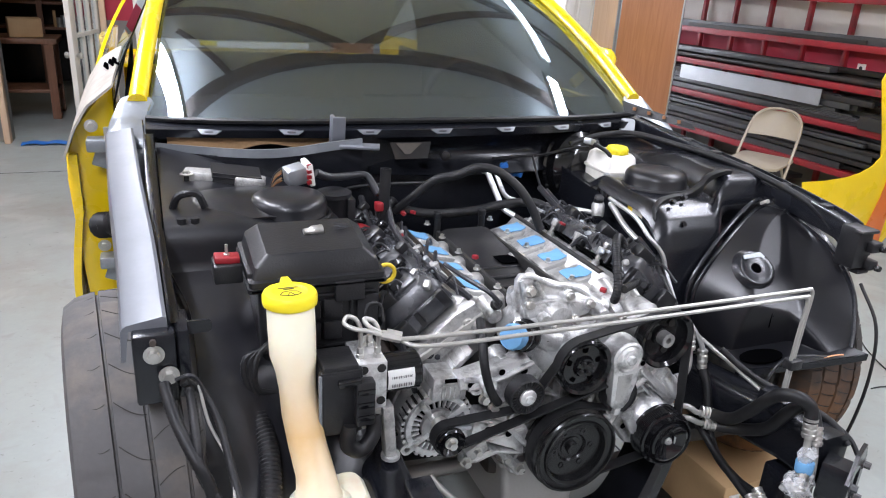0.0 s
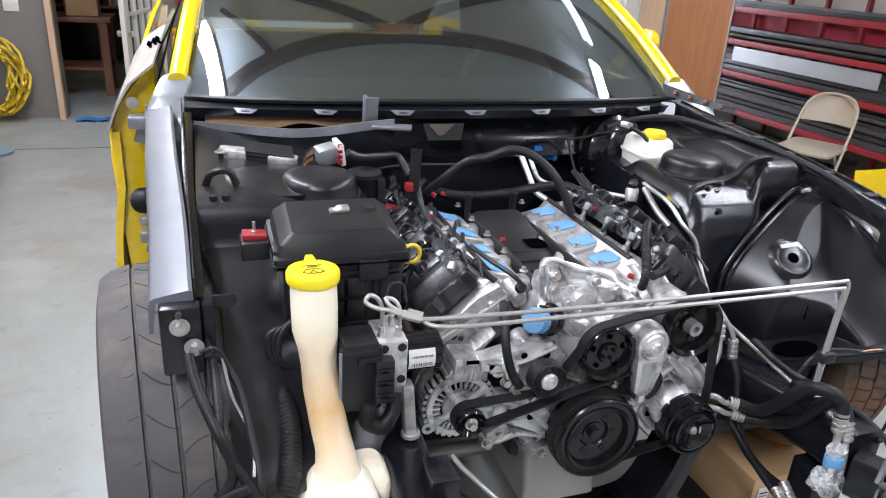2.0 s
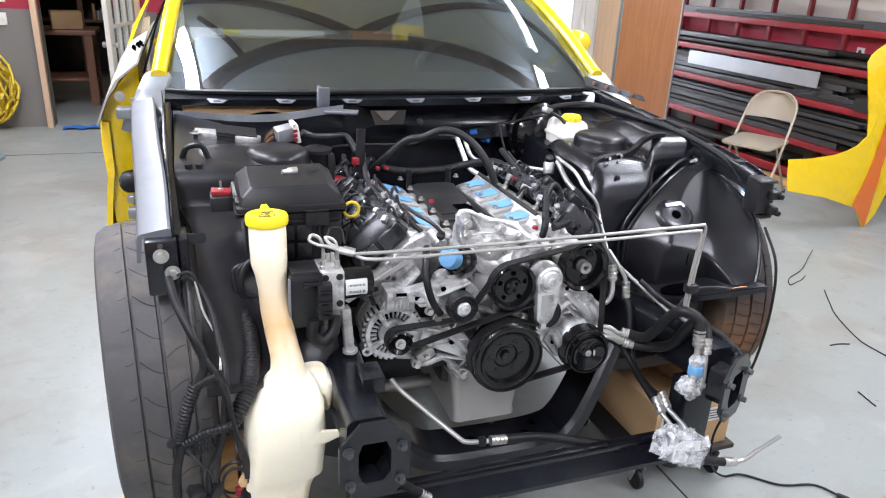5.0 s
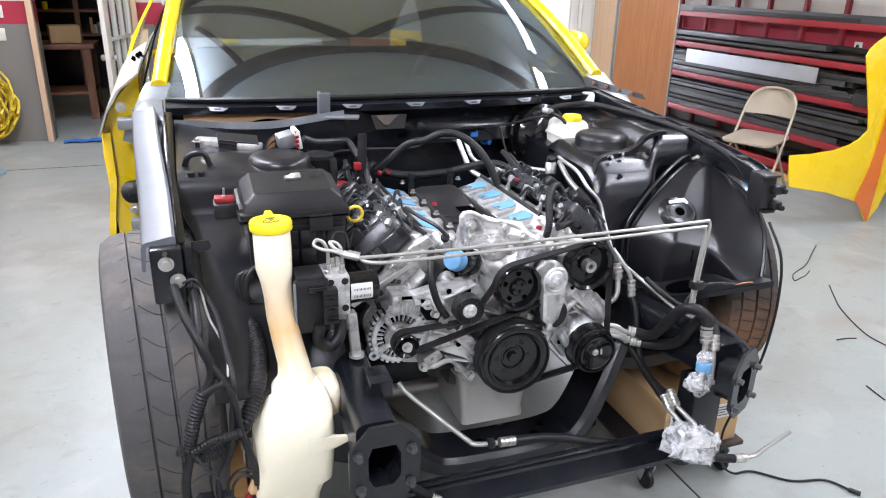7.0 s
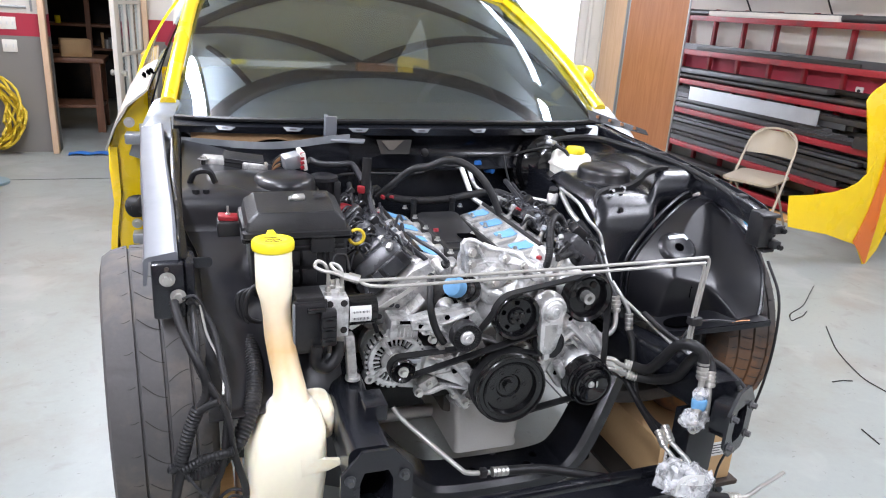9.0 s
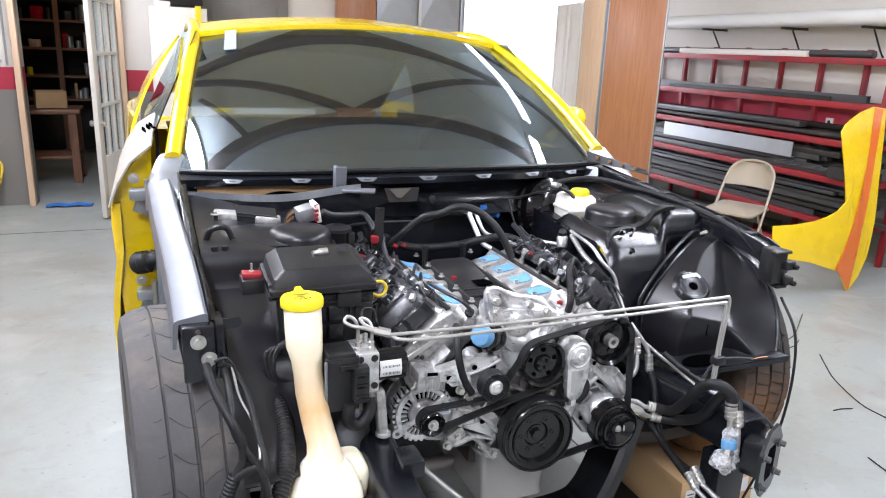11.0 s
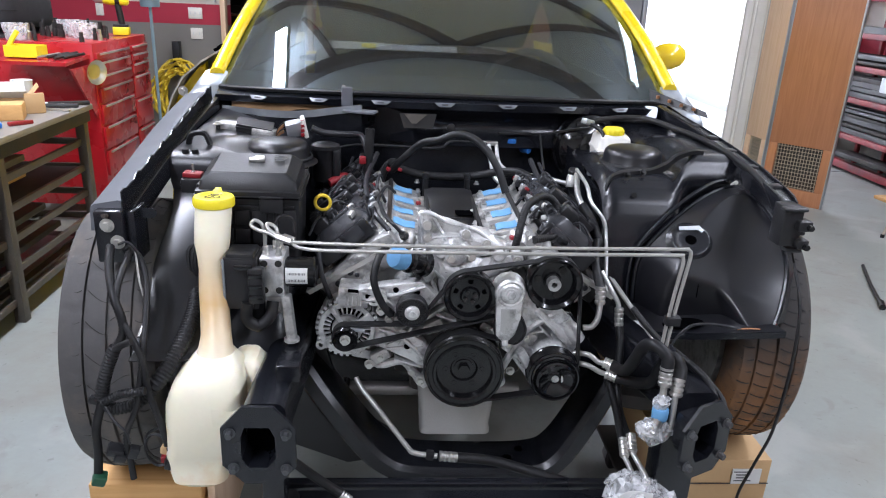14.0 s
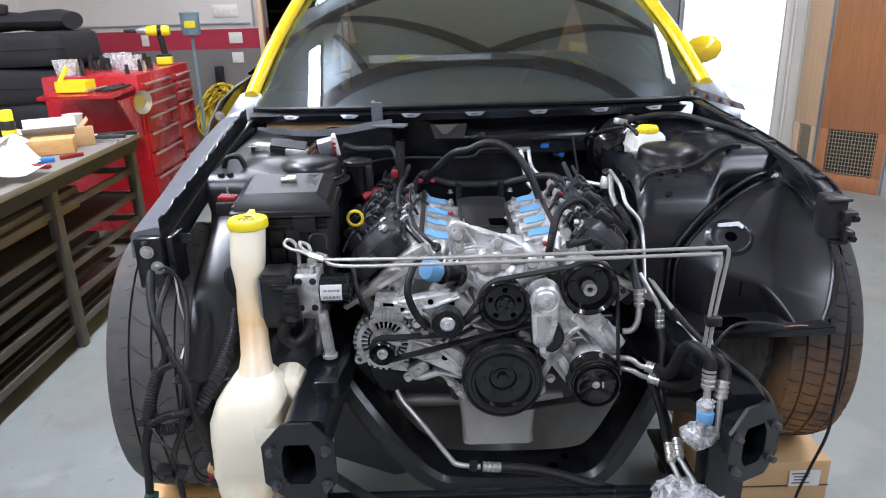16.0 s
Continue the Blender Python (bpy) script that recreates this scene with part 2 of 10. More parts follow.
M = dict(
    tank_neck=stained("stained_polyethylene", (0.84, 0.79, 0.62), (0.60, 0.33, 0.08), 0.34, 0.62),
    rail_metal=material("scuffed_rail_metal", (0.15, 0.158, 0.175), 0.40, 0.25, spread=0.1, scale=5, bump=0.03, dirt=(0.10, 0.105, 0.115), dirt_amount=0.5, dirt_scale=5),
    pan_alu=material("clean_cast_aluminium", (0.37, 0.355, 0.34), 0.42, 0.6, spread=0.12, scale=14, fine=240, bump=0.4, dirt=(0.36, 0.34, 0.31), dirt_amount=0.5, dirt_scale=12),
    pipe_bright=material("bare_aluminium_pipe", (0.56, 0.56, 0.55), 0.34, 0.8, spread=0.12, scale=20, bump=0.1),
    blue_strip=material("bright_blue_strip", (0.02, 0.26, 0.46), 0.5, spread=0.1),
    door_edge=material("tarnished_white_primer", (0.38, 0.355, 0.31), 0.5, spread=0.15, scale=9, dirt=(0.22, 0.18, 0.14), dirt_amount=0.6, dirt_scale=14),
    bench_leg=material("grimy_bench_steel", (0.12, 0.105, 0.09), 0.5, 0.4, spread=0.35, scale=6, dirt=(0.10, 0.085, 0.07), dirt_amount=0.6, dirt_scale=5),
    cover=material("dusty_charcoal_plastic", (0.030, 0.031, 0.035), 0.27, spread=0.3, scale=12, fine=200, bump=0.2, dirt=(0.12, 0.12, 0.125), dirt_amount=0.6, dirt_scale=18, spec=0.6),
    concrete=floor_paint("painted_concrete"),
    wall_white=material("wall_white", (0.68, 0.65, 0.60), 0.7, spread=0.05, dirt=(0.56, 0.52, 0.45), dirt_amount=0.3),
    wall_red=material("wall_red", (0.40, 0.022, 0.05), 0.6, spread=0.08),
    wall_grey=material("wall_grey", (0.20, 0.19, 0.175), 0.7, spread=0.08, dirt=(0.2, 0.18, 0.15), dirt_amount=0.4),
    ceiling=material("ceiling_paint", (0.84, 0.85, 0.85), 0.8, spread=0.05),
    white_room=material("white_room_paint", (0.85, 0.85, 0.85), 0.7, spread=0.03),
    satin=material("satin_black_paint", (0.0080, 0.0088, 0.0120), 0.25, spread=0.25, scale=5, fine=160, bump=0.05, rough_spread=0.08, dirt=(0.03, 0.03, 0.032), dirt_amount=0.15, dirt_scale=9),
    # Dusty satin, also a rougher, slightly paler copy for panels with a soft sheen.
    satin_dusty=material("dusty_lit_satin_black_paint", (0.0085, 0.0088, 0.0112), 0.31, spread=0.25, scale=5, fine=160, bump=0.06, rough_spread=0.08, dirt=(0.028, 0.025, 0.025), dirt_amount=0.4, dirt_scale=4),
    grey_paint=material("grey_primer_metal", (0.26, 0.28, 0.30), 0.33, 0.5, spread=0.12, dirt=(0.5, 0.52, 0.54), dirt_amount=0.5, dirt_scale=7),
    plastic=material("black_plastic", (0.013, 0.013, 0.0145), 0.38, spread=0.25, fine=260, bump=0.25, dirt=(0.05, 0.048, 0.045), dirt_amount=0.22, dirt_scale=12, spec=0.4),
    rubber=material("black_rubber", (0.010, 0.010, 0.011), 0.48, spread=0.25, bump=0.1, dirt=(0.07, 0.065, 0.06), dirt_amount=0.3, dirt_scale=15, spec=0.32),
    tape=material("loom_tape", (0.020, 0.020, 0.023), 0.36, spread=0.4, scale=30, bump=0.4, spec=0.4),
    tread=material("dusty_tread_groove", (0.040, 0.037, 0.034), 0.8, spread=0.2, spec=0.2),
    tyre=material("worn_tyre_rubber", (0.072, 0.069, 0.068), 0.78, spread=0.2, scale=5, bump=0.25, dirt=(0.19, 0.15, 0.11), dirt_amount=0.45, dirt_scale=8),
    tyre_rust=stained("muddy_tyre_rubber", (0.040, 0.036, 0.033), (0.33, 0.135, 0.03), -0.06, 0.50, 0.8, 0.0, True),
    alu=material("cast_aluminium", (0.74, 0.74, 0.735), 0.33, 0.7, spread=0.2, scale=16, fine=260, bump=0.55, dirt=(0.13, 0.125, 0.115), dirt_amount=0.85, dirt_scale=30),
    alu_dull=material("dull_cast_aluminium", (0.52, 0.515, 0.50), 0.40, 0.65, spread=0.22, scale=13, fine=220, bump=0.6, dirt=(0.085, 0.08, 0.075), dirt_amount=0.85, dirt_scale=26),
    steel=material("zinc_steel", (0.60, 0.59, 0.56), 0.33, 0.9, spread=0.15, scale=30, bump=0.1),
    pipe=material("coated_steel_pipe", (0.46, 0.45, 0.42), 0.36, 0.6, spread=0.12, scale=18, bump=0.08),
    gloss=material("gloss_black_enamel", (0.006, 0.006, 0.007), 0.12, spread=0.2, bump=0.0, rough_spread=0.05, dirt=(0.03, 0.03, 0.03), dirt_amount=0.15, dirt_scale=20),
    pulley=material("worn_black_pulley", (0.005, 0.005, 0.0055), 0.22, spread=0.3, bump=0.05, dirt=(0.02, 0.02, 0.02), dirt_amount=0.3, dirt_scale=25),
    belt=material("ribbed_belt_rubber", (0.014, 0.014, 0.015), 0.5, spread=0.2, spec=0.3),
    tank=material("natural_polyethylene", (0.84, 0.79, 0.62), 0.4, spread=0.05, scale=4, bump=0.06, dirt=(0.66, 0.38, 0.12), dirt_amount=0.75, dirt_scale=5.5, sss=0.25),
    white_plastic=material("white_plastic", (0.76, 0.74, 0.68), 0.4, spread=0.05, dirt=(0.5, 0.46, 0.38), dirt_amount=0.35, dirt_scale=14),
    cap=material("yellow_plastic", (0.88, 0.72, 0.02), 0.4, spread=0.06),
    yellow=material("yellow_car_paint", (0.86, 0.60, 0.005), 0.28, coat=0.8, spread=0.05, bump=0.0),
    orange=material("orange_stripe_paint", (0.75, 0.17, 0.02), 0.3, coat=0.8, spread=0.08, bump=0.0),
    blue=material("blue_masking_tape", (0.13, 0.32, 0.55), 0.62, spread=0.16, scale=25, fine=140, bump=0.4),
    red_plastic=material("red_plastic", (0.25, 0.012, 0.018), 0.42, spread=0.15),
    red_paint=material("red_enamel", (0.42, 0.010, 0.018), 0.28, coat=0.4, spread=0.1, bump=0.03),
    rack_red=material("rack_red_paint", (0.27, 0.010, 0.018), 0.45, spread=0.25, scale=9, dirt=(0.06, 0.05, 0.05), dirt_amount=0.6, dirt_scale=6),
    stock=material("mill_steel_stock", (0.075, 0.078, 0.082), 0.42, 0.5, spread=0.3, scale=4, dirt=(0.10, 0.08, 0.07), dirt_amount=0.5),
    galv=material("galvanised_sheet", (0.42, 0.44, 0.46), 0.4, 0.7, spread=0.2, scale=9),
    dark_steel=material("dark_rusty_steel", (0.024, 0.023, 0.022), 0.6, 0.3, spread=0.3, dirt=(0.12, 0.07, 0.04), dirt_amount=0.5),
    bench=material("worn_steel_plate", (0.30, 0.275, 0.25), 0.5, 0.4, spread=0.25, scale=5, dirt=(0.28, 0.26, 0.22), dirt_amount=0.6, dirt_scale=4),
    beige=material("beige_enamel", (0.36, 0.31, 0.24), 0.38, spread=0.06),
    card=material("cardboard", (0.52, 0.34, 0.17), 0.75, spread=0.08, dirt=(0.36, 0.22, 0.1), dirt_amount=0.4),
    paper=material("white_label", (0.66, 0.66, 0.64), 0.6, spread=0.04, bump=0.05),
    # Black for discs and plates drawn as holes; their inner shade is this colour.
    void=material("unlit_hole_black", (0.0015, 0.0015, 0.0018), 0.7, spread=0.1, bump=0, spec=0.0),
    ink=material("dark_ink", (0.03, 0.03, 0.035), 0.6, spread=0.1, bump=0),
    ply=wood("pale_plywood", (0.62, 0.42, 0.27), (0.72, 0.53, 0.37), 0.5),
    # Darker copy of the brown wood; the store room's dimness is in its colour.
    store_wood=wood("dimmed_store_wood", (0.16, 0.068, 0.034), (0.22, 0.10, 0.055), 0.4),
    brown_wood=wood("brown_stained_wood", (0.33, 0.135, 0.06), (0.44, 0.20, 0.10), 0.32),
    lumber=wood("orange_lumber", (0.56, 0.30, 0.10), (0.70, 0.42, 0.17), 0.6, axis=0),
    insul=material("brown_insulation", (0.36, 0.22, 0.11), 0.9, spread=0.4, scale=14, bump=0.8, dirt=(0.08, 0.06, 0.05), dirt_amount=0.8, dirt_scale=7),
    wrap=film("clear_plastic_wrap"),
    shield=glass("tinted_windscreen_glass", (0.56, 0.60, 0.62), 0.012, 0.165, 0.008),
    side_shield=glass("tinted_side_glass", (0.27, 0.29, 0.30), 0.012, 0.05, 0.0),
    rear_tint=glass("dark_rear_glass", (0.07, 0.075, 0.08), 0.012, 0.05, 0.0),
    pane=glass("clear_pane", (0.85, 0.87, 0.87), 0.02, 0.05),
    lens=material("lit_diffuser", (1.0, 0.98, 0.95), 0.5, spread=0.0, bump=0, glow=6.0),
    fabric=material("black_seat_fabric", (0.016, 0.016, 0.018), 0.75, spread=0.3, scale=20, fine=180, bump=0.4),
    brown_trim=material("brown_trim", (0.10, 0.05, 0.035), 0.5, spread=0.2),
    beam=material("brown_roof_beam", (0.22, 0.175, 0.155), 0.7, spread=0.2),
    interior=material("dark_trim_fabric", (0.028, 0.029, 0.031), 0.85, spread=0.1, bump=0.0, spec=0.2),
    grille=material("tan_mesh_grille", (0.42, 0.36, 0.28), 0.6, 0.3, spread=0.2),
    hose_yellow=material("yellow_hose", (0.70, 0.50, 0.03), 0.45, spread=0.12, dirt=(0.25, 0.18, 0.06), dirt_amount=0.4, dirt_scale=10),
    blue_grey=material("blue_grey_paint", (0.22, 0.32, 0.37), 0.5, spread=0.1),
    blue_plastic=material("blue_plastic", (0.03, 0.16, 0.50), 0.4, spread=0.15),
    green=material("green_plastic", (0.012, 0.07, 0.035), 0.5, spread=0.15),
    copper=material("copper_lug", (0.50, 0.24, 0.12), 0.4, 0.8, spread=0.25, scale=40),
    duct=material("grey_duct_tape", (0.26, 0.29, 0.33), 0.45, spread=0.25, scale=20, bump=0.3),
)

# ---- geometry helpers ----
ORIGIN = {}


def thing(name, loc, label, category, group="", kind=""):
    ob = new(name)
    ob.location, ob.empty_display_size = loc, 0.05
    ORIGIN[ob.name] = Vector(loc)
    return tagged(ob, label, category, group, kind)


def finish(name, bm, mat, origin, sharp):
    bmesh.ops.translate(bm, verts=bm.verts, vec=-origin)
    bmesh.ops.recalc_face_normals(bm, faces=bm.faces)
    me = bpy.data.meshes.new(name)
    bm.to_mesh(me)
    bm.free()
    me.polygons.foreach_set("use_smooth", [True] * len(me.polygons))
    me.set_sharp_from_angle(angle=radians(sharp))
    for m in mat if isinstance(mat, (list, tuple)) else (mat,):
        me.materials.append(M[m])
    return new(name, me)


def part(name, bm, mat, parent, label="", sharp=38):
    """One mesh under a thing or a part; bm is in world metres."""
    o = ORIGIN[parent.name]
    ob = finish(name, bm, mat, o, sharp)
    ob.parent = parent
    ORIGIN[ob.name] = o
    return tagged(ob, label)


def solo(name, bm, mat, label, category, group="", kind="", sharp=38):
    """A thing that is one mesh, with its origin at its base."""
    xs = [v.co for v in bm.verts]
    o = Vector([(min(c[k] for c in xs) + max(c[k] for c in xs)) / 2 for k in (0, 1)] + [min(c[2] for c in xs)])
    ob = finish(name, bm, mat, o, sharp)
    ob.location = o
    ORIGIN[ob.name] = o
    return tagged(ob, label, category, group, kind)


def B():
    return bmesh.new()


def box(bm, c, s, rot=(0, 0, 0), bevel=0.0, seg=2):
    m = pose(*c, *rot) @ Matrix.Diagonal((*s, 1))
    vs = bmesh.ops.create_cube(bm, size=1, matrix=m)["verts"]
    if bevel:
        es = list({e for v in vs for e in v.link_edges})
        bmesh.ops.bevel(bm, geom=es, offset=bevel, segments=seg, profile=0.5, affect="EDGES", clamp_overlap=True)
    return bm


def aim(p0, p1):
    p0, p1 = Vector(p0), Vector(p1)
    return Matrix.Translation(p0) @ (p1 - p0).to_track_quat("Z", "Y").to_matrix().to_4x4(), (p1 - p0).length


def lathe(bm, p0, p1, profile, seg=24):
    """Profile rows (radius, height) turned about the line p0 to p1; heights are in metres from p0."""
    m, _ = aim(p0, p1)
    rings = []
    for r, h in profile:
        if r < 1e-6:
            rings.append([bm.verts.new(m @ Vector((0, 0, h)))])
        else:
            rings.append([bm.verts.new(m @ Vector((r * math.cos(2 * math.pi * k / seg), r * math.sin(2 * math.pi * k / seg), h))) for k in range(seg)])
    for a, b in zip(rings, rings[1:]):
        for k in range(seg):
            f = [a[k % len(a)], a[(k + 1) % len(a)], b[(k + 1) % len(b)], b[k % len(b)]]
            f = list(dict.fromkeys(f))
            if len(f) > 2:
                bm.faces.new(f)
    for ring in (rings[0], rings[-1]):
        if len(ring) > 2:
            bm.faces.new(ring)
    return bm


def cyl(bm, p0, p1, r0, r1=None, seg=20, edge=0.0):
    r1 = r0 if r1 is None else r1
    h = (Vector(p1) - Vector(p0)).length
    rows = [(r0, 0), (r1, h)] if not edge else [(r0 - edge, 0), (r0, edge), (r1, h - edge), (r1 - edge, h)]
    return lathe(bm, p0, p1, rows, seg)


def ring(bm, p0, p1, r_in, r_out, seg=28):
    """A washer or pipe stub with a hole through it."""
    m, h = aim(p0, p1)
    loops = []
    for r, z in ((r_in, 0), (r_out, 0), (r_out, h), (r_in, h)):
        loops.append([bm.verts.new(m @ Vector((r * math.cos(2 * math.pi * k / seg), r * math.sin(2 * math.pi * k / seg), z))) for k in range(seg)])
    for a, b in zip(loops, loops[1:] + loops[:1]):
        for k in range(seg):
            bm.faces.new((a[k], a[(k + 1) % seg], b[(k + 1) % seg], b[k]))
    return bm


def hexbolt(bm, p, axis, r=0.009, h=0.007, washer=0.0):
    p, a = Vector(p), Vector(axis).normalized()
    if washer:
        cyl(bm, p, p + a * 0.002, washer, seg=18)
    cyl(bm, p + a * 0.001, p + a * (h + 0.002), r, r * 0.94, seg=6)
    return bm


def spline(pts, steps=6):
    """A smooth line through the points."""
    p = [Vector(q) for q in pts]
    p = [2 * p[0] - p[1], *p, 2 * p[-1] - p[-2]]
    out = []
    for a, b, c, d in zip(p, p[1:], p[2:], p[3:]):
        for k in range(steps):
            t = k / steps
            out.append(0.5 * (2 * b + (c - a) * t + (2 * a - 5 * b + 4 * c - d) * t * t + (3 * b - a - 3 * c + d) * t**3))
    return out + [p[-2]]


def tube(bm, pts, r, seg=10, steps=6, ribs=0.0, rib_len=0.006, bend=True, closed=False):
    """A round hose or wire along the points; ribs makes it corrugated."""
    line = spline(pts, steps) if bend else [Vector(q) for q in pts]
    if ribs:
        even, left = [line[0]], 0.0
        for a, b in zip(line, line[1:]):
            d = (b - a).length
            while left + d >= rib_len / 2:
                a = a + (b - a) * ((rib_len / 2 - left) / d)
                d, left = (b - a).length, 0.0
                even.append(a)
            left += d
        line = even
    up, prev = None, None
    rings = []
    for k, c in enumerate(line):
        t = (line[min(k + 1, len(line) - 1)] - line[max(k - 1, 0)]).normalized()
        if up is None:
            up = t.orthogonal().normalized()
        up = (up - t * up.dot(t)).normalized()
        side = t.cross(up)
        rr = r + (ribs if ribs and k % 2 else 0.0)
        rings.append([bm.verts.new(c + rr * (up * math.cos(2 * math.pi * j / seg) + side * math.sin(2 * math.pi * j / seg))) for j in range(seg)])
    for a, b in zip(rings, rings[1:]):
        for j in range(seg):
            bm.faces.new((a[j], a[(j + 1) % seg], b[(j + 1) % seg], b[j]))
    bm.faces.new(rings[0])
    bm.faces.new(rings[-1])
    return bm


def prism(bm, outline, m, depth, bevel=0.0):
    """An outline in the plane of m, made solid along its z."""
    lo = [bm.verts.new(m @ Vector((x, y, 0))) for x, y in outline]
    hi = [bm.verts.new(m @ Vector((x, y, depth))) for x, y in outline]
    n = len(lo)
    fs = [bm.faces.new(lo), bm.faces.new(hi)] + [bm.faces.new((lo[k], lo[(k + 1) % n], hi[(k + 1) % n], hi[k])) for k in range(n)]
    if bevel:
        es = list({e for f in fs[:2] for e in f.edges})
        bmesh.ops.bevel(bm, geom=es, offset=bevel, segments=2, profile=0.5, affect="EDGES", clamp_overlap=True)
    return bm


FRONT = Matrix(((1, 0, 0, 0), (0, 0, 1, 0), (0, 1, 0, 0), (0, 0, 0, 1)))  # outline x, y -> world x, z; depth -> y


def front(y):
    return Matrix.Translation((0, y, 0)) @ FRONT


def loft(bm, rings, caps=True, closed=True):
    rows = [[bm.verts.new(p) for p in r] for r in rings]
    for a, b in zip(rows, rows[1:]):
        n = len(a)
        for k in range(n if closed else n - 1):
            bm.faces.new((a[k], a[(k + 1) % n], b[(k + 1) % n], b[k]))
    if caps and closed:
        bm.faces.new(rows[0])
        bm.faces.new(rows[-1])
    return bm


def rrect(w, h, r, n=4):
    """A rounded rectangle about the origin."""
    out = []
    for cx, cy, a0 in ((w / 2 - r, h / 2 - r, 0), (r - w / 2, h / 2 - r, 90), (r - w / 2, r - h / 2, 180), (w / 2 - r, r - h / 2, 270)):
        out += [(cx + r * math.cos(radians(a0 + 90 * k / n)), cy + r * math.sin(radians(a0 + 90 * k / n))) for k in range(n + 1)]
    return out


def sheet(bm, f, nu, nv, thick=0.003):
    """A pressed panel: f(u, v) gives a place for u, v in 0..1; thick is its gauge."""
    g = [[Vector(f(i / nu, j / nv)) for j in range(nv + 1)] for i in range(nu + 1)]
    def normal(i, j):
        a = g[min(i + 1, nu)][j] - g[max(i - 1, 0)][j]
        b = g[i][min(j + 1, nv)] - g[i][max(j - 1, 0)]
        return a.cross(b).normalized()
    top = [[bm.verts.new(g[i][j]) for j in range(nv + 1)] for i in range(nu + 1)]
    low = [[bm.verts.new(g[i][j] - normal(i, j) * thick) for j in range(nv + 1)] for i in range(nu + 1)]
    for i in range(nu):
        for j in range(nv):
            bm.faces.new((top[i][j], top[i + 1][j], top[i + 1][j + 1], top[i][j + 1]))
            bm.faces.new((low[i][j], low[i][j + 1], low[i + 1][j + 1], low[i + 1][j]))
    for j in range(nv):
        for i in (0, nu):
            bm.faces.new((top[i][j], top[i][j + 1], low[i][j + 1], low[i][j]))
    for i in range(nu):
        for j in (0, nv):
            bm.faces.new((top[i][j], top[i + 1][j], low[i + 1][j], low[i][j]))
    return bm


def lerp(rows, t):
    """Piecewise line through rows (t, value...)."""
    for a, b in zip(rows, rows[1:]):
        if t <= b[0]:
            k = 0 if b[0] == a[0] else max(0, (t - a[0]) / (b[0] - a[0]))
            return [x + (y - x) * k for x, y in zip(a[1:], b[1:])]
    return list(rows[-1][1:])

# ---- the workshop ----
CEIL = 3.6
HANG = 3.3


def structure(name, bm, mat, label):
    return solo(name, bm, mat, label, "structure", kind="structure")


structure("floor", box(B(), (0, 3.0, -0.05), (10.2, 17, 0.1)), "concrete", "pale grey painted concrete floor with scuffs and stains")
structure("trim_floor_joint", box(B(), (0.72, 2.0, 0.0005), (0.006, 13.0, 0.003)), "ink", "thin dark joint in the concrete floor")
structure("trim_floor_joint", box(B(), (0.0, 5.1, 0.0005), (9.0, 0.006, 0.003)), "ink", "thin dark joint in the concrete floor")
structure("ceiling", box(B(), (0, 2.9, CEIL + 0.05), (10.2, 16.8, 0.1)), "ceiling", "off-white workshop ceiling")


def banded(name, spans, axis, at, thick, label):
    """A wall in three painted bands; spans are (from, to, bottom, top) along the wall."""
    for band, lo, hi, mat, grow in (("", 0.0, 1.08, "wall_grey", 0.0), ("stripe_", 1.08, 1.28, "wall_red", 0.003), ("upper_", 1.28, CEIL, "wall_white", 0.0)):
        bm = B()
        for a, b, z0, z1 in spans:
            z0, z1 = max(z0, lo), min(z1, hi)
            if z1 <= z0:
                continue
            mid, size = (a + b) / 2, b - a
            c, s = ((mid, at, (z0 + z1) / 2), (size, thick + grow, z1 - z0)) if axis == "x" else ((at, mid, (z0 + z1) / 2), (thick + grow, size, z1 - z0))
            box(bm, c, s)
        structure(band + name, bm, mat, label + (" (red painted stripe)" if band == "stripe_" else ""))


banded("wall_back", [(-4.6, -1.95, 0, CEIL), (-1.95, -1.12, 2.04, CEIL), (-1.12, 2.40, 0, CEIL), (2.40, 3.97, 2.27, CEIL), (3.97, 4.8, 0, CEIL)], "x", 6.33, 0.16, "painted workshop wall behind the car")
banded("wall_rack", [(-4.9, 6.25, 0, CEIL)], "y", 4.73, 0.16, "painted workshop wall behind the metal rack")
banded("wall_bench", [(-4.9, 6.25, 0, CEIL)], "y", -4.55, 0.16, "painted workshop wall beside the bench")
banded("wall_front", [(-4.6, 4.8, 0, CEIL)], "x", -4.95, 0.16, "painted workshop wall behind the viewer")

# rooms behind the two openings
bm = B()
for c, s in (((1.9, 8.5, 1.5), (0.1, 4.1, 3.0)), ((4.75, 8.5, 1.5), (0.1, 4.1, 3.0)), ((3.3, 10.6, 1.5), (3.0, 0.1, 3.0)), ((3.3, 8.5, 3.05), (3.0, 4.3, 0.1))):
    box(bm, c, s)
structure("wall_bright_room", bm, "white_room", "plain white walls of the bright room beyond the opening")
structure("trim_bright_room", box(B(), (4.685, 8.5, 0.05), (0.03, 4.0, 0.1)), "galv", "grey skirting along the white room wall")
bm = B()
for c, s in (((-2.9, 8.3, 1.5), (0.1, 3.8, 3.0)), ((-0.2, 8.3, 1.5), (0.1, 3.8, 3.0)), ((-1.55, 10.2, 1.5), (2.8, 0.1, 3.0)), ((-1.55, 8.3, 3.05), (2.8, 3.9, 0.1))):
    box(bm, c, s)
# The near-black wall colour stands in for the dimness of this room.
structure("wall_store_room", bm, "dark_steel", "store room walls coloured near-black for the room's dimness")

